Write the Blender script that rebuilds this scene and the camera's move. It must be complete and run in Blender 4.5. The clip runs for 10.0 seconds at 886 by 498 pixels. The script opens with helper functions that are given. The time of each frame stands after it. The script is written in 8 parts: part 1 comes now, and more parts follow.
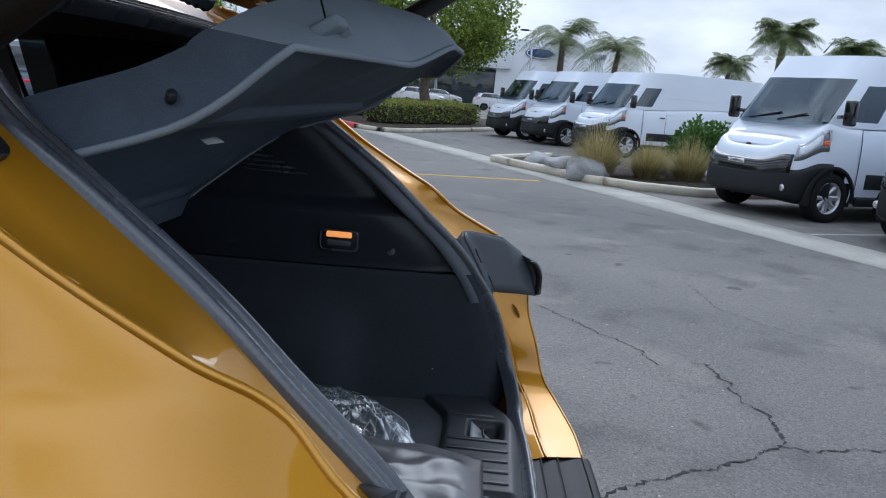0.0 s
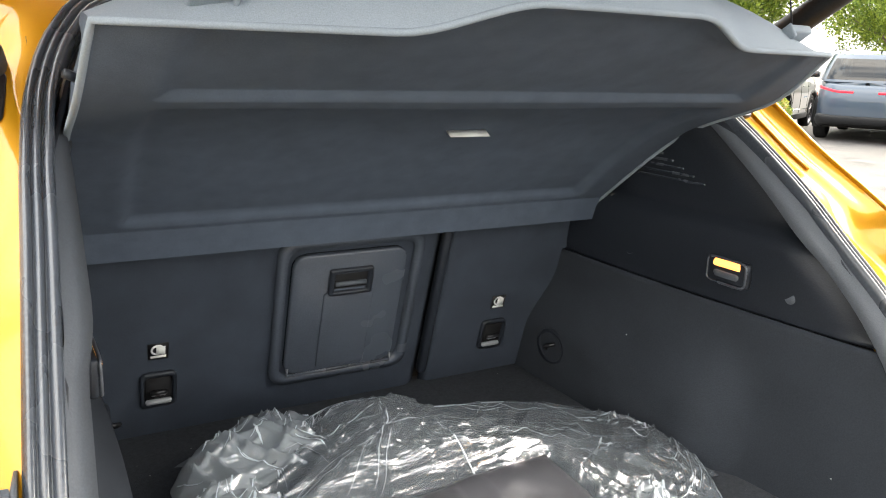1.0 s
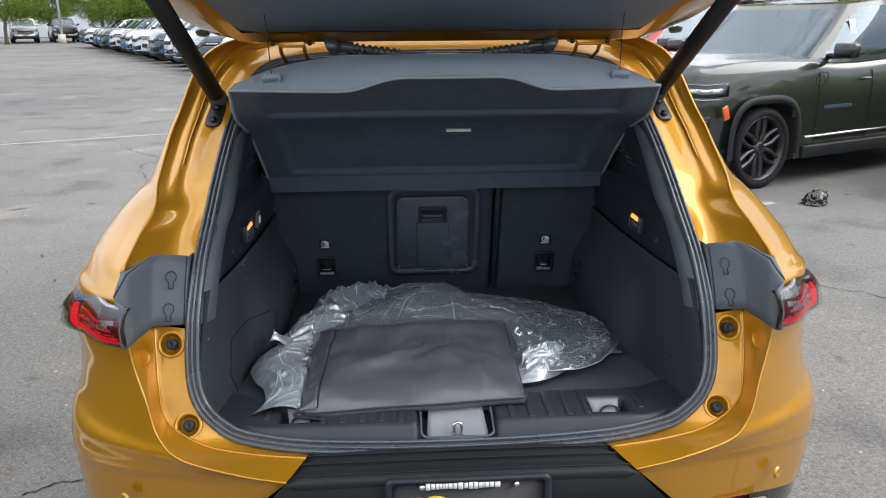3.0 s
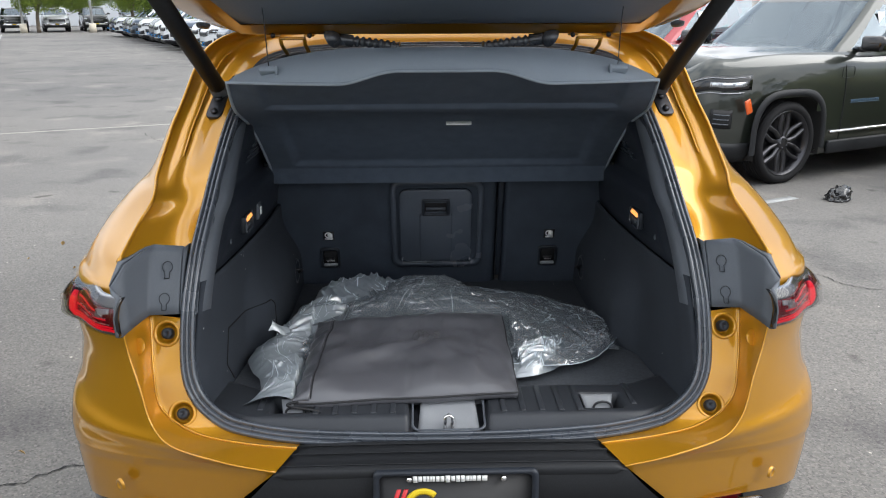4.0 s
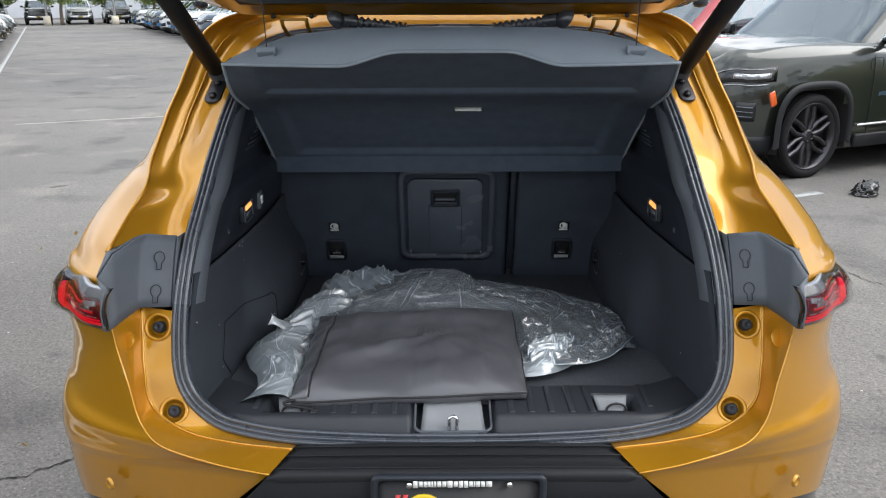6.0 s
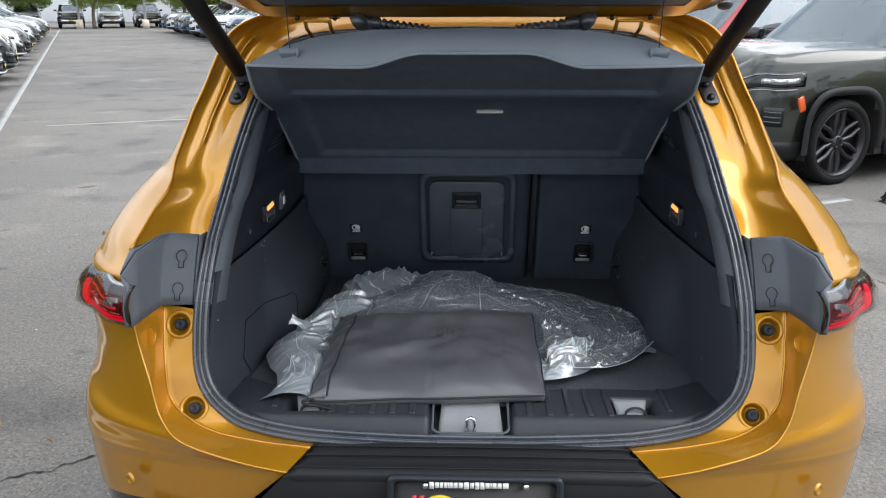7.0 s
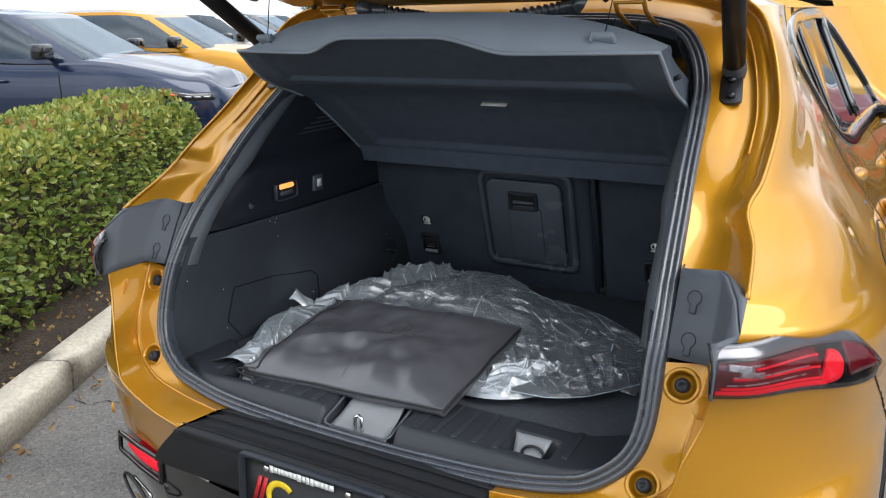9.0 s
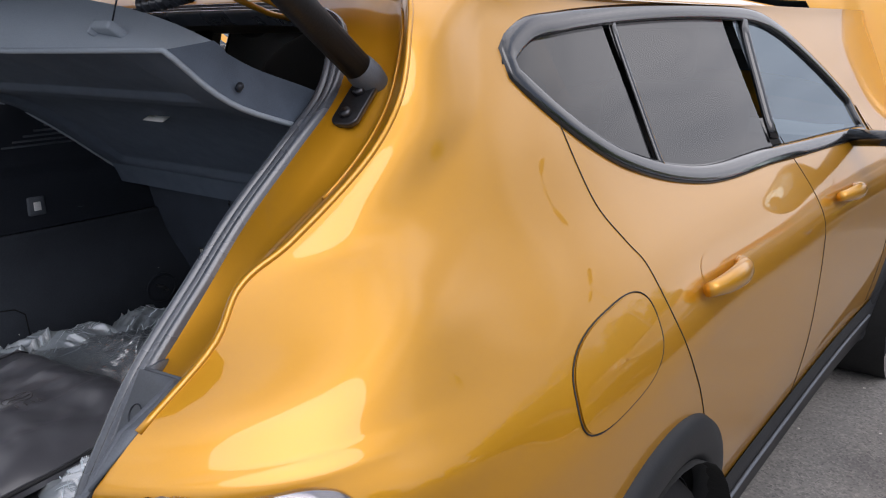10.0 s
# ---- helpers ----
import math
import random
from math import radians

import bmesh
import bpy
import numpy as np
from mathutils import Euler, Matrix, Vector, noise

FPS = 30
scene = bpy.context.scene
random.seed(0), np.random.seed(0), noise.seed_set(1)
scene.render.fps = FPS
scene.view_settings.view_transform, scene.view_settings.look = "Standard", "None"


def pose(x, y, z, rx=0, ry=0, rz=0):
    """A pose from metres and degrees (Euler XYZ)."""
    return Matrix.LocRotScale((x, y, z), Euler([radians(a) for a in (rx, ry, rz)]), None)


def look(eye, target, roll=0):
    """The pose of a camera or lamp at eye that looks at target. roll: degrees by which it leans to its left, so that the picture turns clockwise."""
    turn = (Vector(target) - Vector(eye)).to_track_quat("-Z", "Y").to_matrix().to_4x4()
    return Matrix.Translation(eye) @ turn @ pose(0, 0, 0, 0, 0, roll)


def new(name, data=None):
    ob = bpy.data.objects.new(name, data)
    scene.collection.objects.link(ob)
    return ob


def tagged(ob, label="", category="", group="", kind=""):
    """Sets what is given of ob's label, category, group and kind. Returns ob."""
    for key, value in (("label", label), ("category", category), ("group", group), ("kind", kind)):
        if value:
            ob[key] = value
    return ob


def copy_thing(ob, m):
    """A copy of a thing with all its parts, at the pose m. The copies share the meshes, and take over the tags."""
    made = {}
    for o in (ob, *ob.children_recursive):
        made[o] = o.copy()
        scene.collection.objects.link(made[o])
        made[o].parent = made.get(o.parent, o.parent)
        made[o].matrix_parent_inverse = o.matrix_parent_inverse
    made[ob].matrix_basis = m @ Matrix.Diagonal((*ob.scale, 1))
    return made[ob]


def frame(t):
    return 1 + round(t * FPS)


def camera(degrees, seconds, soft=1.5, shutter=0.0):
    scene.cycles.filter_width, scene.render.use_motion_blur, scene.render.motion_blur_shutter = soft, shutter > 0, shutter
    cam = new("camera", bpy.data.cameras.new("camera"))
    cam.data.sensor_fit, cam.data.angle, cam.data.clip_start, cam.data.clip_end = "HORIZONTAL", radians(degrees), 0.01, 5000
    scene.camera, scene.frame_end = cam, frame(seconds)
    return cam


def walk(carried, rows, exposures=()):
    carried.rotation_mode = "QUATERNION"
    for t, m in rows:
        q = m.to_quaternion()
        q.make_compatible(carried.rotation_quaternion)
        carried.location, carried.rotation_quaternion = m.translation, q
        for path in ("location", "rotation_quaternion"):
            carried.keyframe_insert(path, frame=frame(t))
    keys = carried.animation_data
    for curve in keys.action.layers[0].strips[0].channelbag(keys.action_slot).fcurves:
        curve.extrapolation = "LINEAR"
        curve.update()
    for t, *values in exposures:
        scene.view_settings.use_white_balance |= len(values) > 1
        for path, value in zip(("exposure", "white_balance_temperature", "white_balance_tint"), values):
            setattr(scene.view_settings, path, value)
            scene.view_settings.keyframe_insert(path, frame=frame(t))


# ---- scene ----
cam = camera(58.6, 10.0, 1.1)
PATH = [
    (0, (-1.158, 0.033, 1.417), (0.801, 0.137, 1.028), 4.7),
    (0.3, (-0.909, -0.131, 1.38), (0.885, 0.644, 0.954), 2.8),
    (0.5, (-0.848, -0.237, 1.421), (0.743, 0.89, 0.975), 3.0),
    (1, (-0.565, -0.527, 1.426), (0.406, 1.155, 0.948), 2.0),
    (1.5, (-0.396, -0.935, 1.468), (0.151, 0.925, 0.977), 1.2),
    (2, (-0.29, -1.32, 1.52), (0.02, 0.591, 1.016), 0.2),
    (2.5, (-0.184, -1.578, 1.576), (-0.001, 0.341, 1.043), -0.3),
    (4, (-0.053, -1.592, 1.596), (-0.001, 0.322, 1.017), -0.2),
    (4.5, (-0.018, -1.549, 1.586), (0.007, 0.363, 1.002), -0.2),
    (5, (-0.019, -1.518, 1.573), (-0.01, 0.393, 0.983), -0.3),
    (5.5, (-0.025, -1.504, 1.567), (-0.018, 0.405, 0.971), -0.2),
    (7, (-0.013, -1.508, 1.56), (-0.07, 0.404, 0.976), -0.1),
    (7.5, (0.033, -1.505, 1.547), (-0.144, 0.401, 0.969), -0.3),
    (8, (0.252, -1.507, 1.526), (-0.149, 0.366, 0.952), -0.6),
    (8.5, (0.518, -1.425, 1.504), (-0.148, 0.373, 0.936), -0.9),
    (9, (0.843, -1.198, 1.511), (-0.101, 0.472, 0.946), -1.1),
    (9.5, (1.173, -0.834, 1.479), (0.043, 0.722, 0.931), -1.2),
    (9.8, (1.306, -0.57, 1.467), (0.129, 0.955, 0.927), -1.0),
    (10, (1.346, -0.357, 1.462), (0.161, 1.163, 0.929), -0.8),
]
walk(cam, [(t, look(eye, target, roll)) for t, eye, target, roll in PATH], [(0, 0.62, 5650, 10), (0.3, 0.95, 5950, 10), (0.5, 1.58, 6450, 10), (0.7, 2.3, 6950, 10), (1.0, 2.85, 7400, 10), (1.4, 2.75, 7250, 10), (1.7, 2.35, 6950, 10), (2.0, 1.95, 6500, 10), (2.5, 1.55, 6500, 10), (4.5, 1.5, 6500, 10), (7.5, 1.5, 6500, 10), (9.0, 1.4, 6450, 10), (10, 0.96, 6400, 17)])
SUN_TURN = 102.0

# ---- world and light ----
world = bpy.data.worlds.new("overcast_sky")
scene.world = world
world.use_nodes = True
wn, wl = world.node_tree.nodes, world.node_tree.links
wn.clear()
w_out = wn.new("ShaderNodeOutputWorld")
sky = wn.new("ShaderNodeTexSky")
sky.sky_type, sky.sun_disc = "NISHITA", False
sky.sun_elevation, sky.sun_rotation = radians(42), radians(SUN_TURN)
bg_sky, bg_cloud, w_mix = wn.new("ShaderNodeBackground"), wn.new("ShaderNodeBackground"), wn.new("ShaderNodeMixShader")
bg_sky.inputs["Strength"].default_value = 0.1
wl.new(sky.outputs[0], bg_sky.inputs["Color"])
w_co, w_noise, w_ramp, w_cover = wn.new("ShaderNodeTexCoord"), wn.new("ShaderNodeTexNoise"), wn.new("ShaderNodeValToRGB"), wn.new("ShaderNodeMapRange")
w_map = wn.new("ShaderNodeMapping")
w_map.inputs["Scale"].default_value = (1.0, 1.0, 2.6)
w_noise.inputs["Scale"].default_value, w_noise.inputs["Detail"].default_value = 2.3, 7.0
wl.new(w_co.outputs["Generated"], w_map.inputs["Vector"])
wl.new(w_map.outputs[0], w_noise.inputs["Vector"])
wl.new(w_noise.outputs["Fac"], w_ramp.inputs["Fac"])
w_ramp.color_ramp.elements[0].position, w_ramp.color_ramp.elements[0].color = 0.36, (0.34, 0.40, 0.49, 1)
w_ramp.color_ramp.elements[1].position, w_ramp.color_ramp.elements[1].color = 0.62, (1.0, 1.02, 1.04, 1)
# an overcast sky is brighter overhead than at the horizon
w_sep, w_rise, w_shade = wn.new("ShaderNodeSeparateXYZ"), wn.new("ShaderNodeMapRange"), wn.new("ShaderNodeMix")
wl.new(w_co.outputs["Generated"], w_sep.inputs[0])
w_rise.inputs["From Min"].default_value, w_rise.inputs["From Max"].default_value = 0.0, 1.0
w_rise.inputs["To Min"].default_value, w_rise.inputs["To Max"].default_value = 0.68, 1.2
wl.new(w_sep.outputs["Z"], w_rise.inputs["Value"])
w_shade.data_type, w_shade.blend_type = "RGBA", "MULTIPLY"
w_shade.inputs["Factor"].default_value = 1.0
wl.new(w_ramp.outputs["Color"], w_shade.inputs["A"])
wl.new(w_rise.outputs[0], w_shade.inputs["B"])
wl.new(w_shade.outputs["Result"], bg_cloud.inputs["Color"])
bg_cloud.inputs["Strength"].default_value = 0.9
w_cover.inputs["From Min"].default_value, w_cover.inputs["From Max"].default_value = 0.28, 0.5
w_cover.inputs["To Min"].default_value, w_cover.inputs["To Max"].default_value = 0.7, 1.0
wl.new(w_noise.outputs["Fac"], w_cover.inputs["Value"])
wl.new(w_cover.outputs[0], w_mix.inputs["Fac"])
wl.new(bg_sky.outputs[0], w_mix.inputs[1])
wl.new(bg_cloud.outputs[0], w_mix.inputs[2])
wl.new(w_mix.outputs[0], w_out.inputs["Surface"])

sun_data = bpy.data.lights.new("sun", "SUN")
sun_data.energy, sun_data.angle, sun_data.color = 0.85, radians(46), (1.0, 0.985, 0.96)
sun = new("sun", sun_data)
sun.rotation_euler = (radians(90 - 42), 0, radians(180 - SUN_TURN))
sun.location = (0, 0, 30)


# ---- materials ----
def noise_at(nt, scale, detail=3.0):
    geo = nt.nodes.new("ShaderNodeNewGeometry")
    n = nt.nodes.new("ShaderNodeTexNoise")
    n.inputs["Scale"].default_value, n.inputs["Detail"].default_value = scale, detail
    nt.links.new(geo.outputs["Position"], n.inputs["Vector"])
    return n.outputs["Fac"]


def surface(name, base, rough=0.5, metal=0.0, var=0.2, coarse=4.0, fine=150.0, bump=0.15, depth=0.002, coat=0.0, spec=0.5, rough_var=0.08, tint=None):
    """A surface with stains at a coarse scale, grain at a fine scale, and a fine relief."""
    m = bpy.data.materials.new(name)
    m.use_nodes = True
    nt = m.node_tree
    b = nt.nodes["Principled BSDF"]
    b.inputs["Metallic"].default_value = metal
    b.inputs["Coat Weight"].default_value = coat
    b.inputs["Coat Roughness"].default_value = 0.02
    b.inputs["Specular IOR Level"].default_value = spec
    big, small = noise_at(nt, coarse), noise_at(nt, fine, 2.0)
    add = nt.nodes.new("ShaderNodeMath")
    add.operation = "ADD"
    nt.links.new(big, add.inputs[0])
    nt.links.new(small, add.inputs[1])
    ramp = nt.nodes.new("ShaderNodeMapRange")
    ramp.inputs["From Min"].default_value, ramp.inputs["From Max"].default_value = 0.6, 1.4
    nt.links.new(add.outputs[0], ramp.inputs["Value"])
    mix = nt.nodes.new("ShaderNodeMix")
    mix.data_type = "RGBA"
    dark = [c * (1 - var) for c in base]
    lite = [min(1, c * (1 + var)) for c in (tint or base)]
    mix.inputs["A"].default_value, mix.inputs["B"].default_value = (*dark, 1), (*lite, 1)
    nt.links.new(ramp.outputs[0], mix.inputs["Factor"])
    nt.links.new(mix.outputs["Result"], b.inputs["Base Color"])
    rr = nt.nodes.new("ShaderNodeMapRange")
    rr.inputs["To Min"].default_value, rr.inputs["To Max"].default_value = max(0.02, rough - rough_var), min(1, rough + rough_var)
    nt.links.new(big, rr.inputs["Value"])
    nt.links.new(rr.outputs[0], b.inputs["Roughness"])
    if bump:
        bn = nt.nodes.new("ShaderNodeBump")
        bn.inputs["Strength"].default_value, bn.inputs["Distance"].default_value = bump, depth
        nt.links.new(small, bn.inputs["Height"])
        nt.links.new(bn.outputs[0], b.inputs["Normal"])
    return m


def paint(name, base, metal=0.35, rough=0.38, flake=True, coat=1.0):
    m = surface(name, base, rough, metal, 0.05, 0.9, 900.0, 0.03 if flake else 0.0, 0.0004, coat, 0.5, 0.03)
    return m


def glass(name, tint, gloss=0.02, film=0.0, ior=1.5):
    """Thin glass: tinted see-through with a mirror gloss that grows at the edge."""
    m = bpy.data.materials.new(name)
    m.use_nodes = True
    nt = m.node_tree
    nt.nodes.remove(nt.nodes["Principled BSDF"])
    out = nt.nodes["Material Output"]
    tr, gl, mx = nt.nodes.new("ShaderNodeBsdfTransparent"), nt.nodes.new("ShaderNodeBsdfGlossy"), nt.nodes.new("ShaderNodeMixShader")
    fr = nt.nodes.new("ShaderNodeFresnel")
    fr.inputs["IOR"].default_value = ior
    tr.inputs["Color"].default_value = (*tint, 1)
    gl.inputs["Roughness"].default_value = gloss
    nt.links.new(fr.outputs[0], mx.inputs["Fac"])
    nt.links.new(tr.outputs[0], mx.inputs[1])
    nt.links.new(gl.outputs[0], mx.inputs[2])
    last = mx.outputs[0]
    if film:
        df, m2 = nt.nodes.new("ShaderNodeBsdfDiffuse"), nt.nodes.new("ShaderNodeMixShader")
        df.inputs["Color"].default_value = (0.75, 0.83, 0.89, 1)
        m2.inputs["Fac"].default_value = film
        nt.links.new(last, m2.inputs[1])
        nt.links.new(df.outputs[0], m2.inputs[2])
        last = m2.outputs[0]
    nt.links.new(last, out.inputs["Surface"])
    return m


def glow(name, color, strength):
    m = bpy.data.materials.new(name)
    m.use_nodes = True
    b = m.node_tree.nodes["Principled BSDF"]
    b.inputs["Base Color"].default_value = (*color, 1)
    b.inputs["Emission Color"].default_value = (*color, 1)
    b.inputs["Emission Strength"].default_value = strength
    return m


GOLD = paint("gold_paint", (0.540, 0.250, 0.006), 0.58, 0.42, True, 1.0)
RUBBER = surface("seal_rubber", (0.055, 0.064, 0.079), 0.27, 0, 0.3, 9, 260, 0.1, 0.0006, 0.0, 1.0)
TRIM = surface("black_trim_plastic", (0.021, 0.025, 0.033), 0.36, 0, 0.25, 6, 420, 0.25, 0.0008, 0, 0.3)
TRIM_SOFT = surface("grained_grey_plastic", (0.090, 0.102, 0.120), 0.55, 0, 0.2, 5, 500, 0.3, 0.0008)
GATE_TRIM = surface("bluish_grey_gate_trim", (0.150, 0.182, 0.235), 0.55, 0, 0.15, 5, 500, 0.3, 0.0008)
CLAD = surface("black_body_cladding", (0.015, 0.016, 0.018), 0.52, 0, 0.3, 3, 300, 0.25, 0.0008, 0, 0.25)
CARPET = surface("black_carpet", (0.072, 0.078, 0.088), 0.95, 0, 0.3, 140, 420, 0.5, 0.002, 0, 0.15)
# carpet for the dim side walls, their shade put into a darker colour
SIDE_CARPET_SHADED = surface("shaded_side_carpet", (0.038, 0.044, 0.054), 0.95, 0, 0.2, 9, 420, 0.4, 0.0015, 0, 0.15)


def dusty(m, scale, share):
    """Adds sparse pale specks of dust to a surface."""
    nt = m.node_tree
    b = nt.nodes["Principled BSDF"]
    geo, vor, sep = nt.nodes.new("ShaderNodeNewGeometry"), nt.nodes.new("ShaderNodeTexVoronoi"), nt.nodes.new("ShaderNodeSeparateColor")
    vor.inputs["Scale"].default_value = scale
    nt.links.new(geo.outputs["Position"], vor.inputs["Vector"])
    nt.links.new(vor.outputs["Color"], sep.inputs["Color"])
    near, rare, both, mix = (nt.nodes.new("ShaderNodeMath"), nt.nodes.new("ShaderNodeMath"), nt.nodes.new("ShaderNodeMath"), nt.nodes.new("ShaderNodeMix"))
    near.operation, rare.operation, both.operation = "LESS_THAN", "GREATER_THAN", "MULTIPLY"
    near.inputs[1].default_value, rare.inputs[1].default_value = 0.10, 1 - share
    nt.links.new(vor.outputs["Distance"], near.inputs[0])
    nt.links.new(sep.outputs[0], rare.inputs[0])
    nt.links.new(near.outputs[0], both.inputs[0])
    nt.links.new(rare.outputs[0], both.inputs[1])
    mix.data_type = "RGBA"
    mix.inputs["B"].default_value = (0.42, 0.42, 0.41, 1)
    nt.links.new(both.outputs[0], mix.inputs["Factor"])
    nt.links.new(b.inputs["Base Color"].links[0].from_socket, mix.inputs["A"])
    nt.links.new(mix.outputs["Result"], b.inputs["Base Color"])


dusty(CARPET, 75.0, 0.07)
dusty(SIDE_CARPET_SHADED, 60.0, 0.03)
FELT = surface("dark_seat_felt", (0.043, 0.053, 0.070), 0.9, 0, 0.25, 12, 900, 0.5, 0.0015, 0, 0.2)
# one shelf felt in two tones: shade and top light put into the colour
SHELF_SHADED = surface("shelf_felt_shaded", (0.076, 0.096, 0.128), 0.9, 0, 0.2, 30, 800, 0.4, 0.0012, 0, 0.2)
SHELF_LIT = surface("shelf_felt_lit", (0.255, 0.295, 0.340), 0.85, 0, 0.2, 5, 800, 0.4, 0.0012, 0, 0.25)
GLOSS_BLACK = surface("gloss_black", (0.006, 0.006, 0.007), 0.16, 0, 0.2, 3, 200, 0.0, 0.001, 0.6)
DARK_METAL = surface("dark_metal", (0.05, 0.05, 0.055), 0.4, 0.8, 0.3, 20, 300, 0.1, 0.0006)
CHROME = surface("bright_metal", (0.75, 0.75, 0.76), 0.16, 1.0, 0.1, 30, 300, 0.03, 0.0004)
# dim green base paints the reflected greenery into the mirror glass
MIRROR = surface("mirror_with_green_reflection", (0.26, 0.31, 0.29), 0.03, 1.0, 0.03, 5, 100, 0.0)
WHITE_LABEL = surface("white_label", (0.78, 0.78, 0.76), 0.5, 0, 0.06, 40, 300, 0.0)
GREY_PRINT = surface("grey_print", (0.25, 0.26, 0.27), 0.6, 0, 0.1, 40, 300, 0.0)
BAG_CLOTH = surface("dark_nylon_cloth", (0.086, 0.086, 0.096), 0.31, 0, 0.12, 6, 1200, 0.25, 0.0006, 0, 0.9)
POUCH_STITCH = surface("tone_on_tone_stitch", (0.055, 0.051, 0.052), 0.6, 0, 0.2, 10, 900, 0.3, 0.0008)
BAG_TRIM = surface("black_cloth_edge", (0.016, 0.016, 0.018), 0.7, 0, 0.2, 10, 900, 0.3, 0.0008)
FILM = glass("clear_plastic_film", (0.94, 0.955, 0.965), 0.03, 0.13, 3.8)
FILM_MILKY = glass("milky_plastic_film", (0.82, 0.87, 0.92), 0.05, 0.29, 4.2)
# whitish film for painted highlights on creases and edges
FILM_GLINT = glass("film_glint", (0.8, 0.85, 0.9), 0.05, 0.75, 2.6)


def crinkle(m, size, depth):
    """Fine long wrinkles in a film, which catch the light as glints."""
    nt = m.node_tree
    geo, place, wr, bump = nt.nodes.new("ShaderNodeNewGeometry"), nt.nodes.new("ShaderNodeMapping"), nt.nodes.new("ShaderNodeTexNoise"), nt.nodes.new("ShaderNodeBump")
    place.inputs["Scale"].default_value = size
    place.inputs["Rotation"].default_value = (0, 0, 0.6)
    wr.inputs["Scale"].default_value = 1.0
    wr.inputs["Detail"].default_value = 4.0
    wr.inputs["Distortion"].default_value = 0.8
    bump.inputs["Strength"].default_value = 1.0
    bump.inputs["Distance"].default_value = depth
    nt.links.new(geo.outputs["Position"], place.inputs["Vector"])
    nt.links.new(place.outputs["Vector"], wr.inputs["Vector"])
    nt.links.new(wr.outputs[0], bump.inputs["Height"])
    gl = nt.nodes["Glossy BSDF"]
    gl.inputs["Color"].default_value = (1, 1, 1, 1)
    nt.links.new(bump.outputs[0], gl.inputs["Normal"])
    nt.links.new(bump.outputs[0], nt.nodes["Fresnel"].inputs["Normal"])


crinkle(FILM, (12, 75, 36), 0.005)
crinkle(FILM_MILKY, (20, 70, 45), 0.006)

SILL = surface("black_sill_plastic", (0.031, 0.034, 0.040), 0.42, 0, 0.25, 8, 480, 0.25, 0.0006, 0, 0.4)
HATCH = surface("satin_black_plastic", (0.066, 0.078, 0.098), 0.25, 0, 0.2, 8, 420, 0.15, 0.0006)
PRIVACY = glass("dark_privacy_glass", (0.035, 0.045, 0.045), 0.015, 0.0, 1.7)
WINDOW = glass("tinted_glass", (0.24, 0.30, 0.33), 0.015, 0.0, 2.0)
WINDOW.node_tree.nodes["Glossy BSDF"].inputs["Color"].default_value = (0.78, 0.90, 1.0, 1)
LENS = glass("smoked_lamp_lens", (0.80, 0.78, 0.79), 0.03)
RED_LENS = glow("glowing_red_lens", (0.72, 0.004, 0.022), 0.22)
WELL_GREY = surface("smooth_grey_plastic", (0.27, 0.28, 0.295), 0.32, 0, 0.12, 20, 500, 0.1, 0.0005)
RED_DARK = surface("dark_red_lens", (0.19, 0.006, 0.016), 0.12, 0, 0.15, 30, 400, 0.05, 0.0005, 0.8)
SILVER_LENS = surface("silver_lamp_reflector", (0.62, 0.62, 0.64), 0.28, 0.7, 0.15, 60, 400, 0.1, 0.0006)
LAMP_GREY = surface("smoked_grey_lamp_plastic", (0.26, 0.27, 0.29), 0.10, 0.55, 0.15, 8, 200, 0.0, 0.001, 1.0)
TYRE = surface("tyre_rubber", (0.012, 0.012, 0.013), 0.8, 0, 0.35, 8, 220, 0.3, 0.0015, 0, 0.2)
RIM_DARK = surface("dark_grey_alloy", (0.06, 0.06, 0.065), 0.32, 0.85, 0.2, 10, 300, 0.03, 0.0005)
RIM_SILVER = surface("silver_alloy", (0.55, 0.55, 0.57), 0.3, 0.8, 0.15, 10, 300, 0.03, 0.0005)
WELL = surface("wheel_well_dark", (0.012, 0.012, 0.012), 0.9, 0, 0.3, 6, 80, 0.4, 0.003)
CABIN = surface("dark_cabin_trim", (0.02, 0.02, 0.021), 0.8, 0, 0.3, 6, 200, 0.2, 0.002)
HEADLINER = surface("grey_headliner", (0.22, 0.22, 0.22), 0.9, 0, 0.1, 5, 500, 0.3, 0.001)
CARGO_LIGHT = glow("warm_cargo_lamp", (1.0, 0.36, 0.09), 0.5)


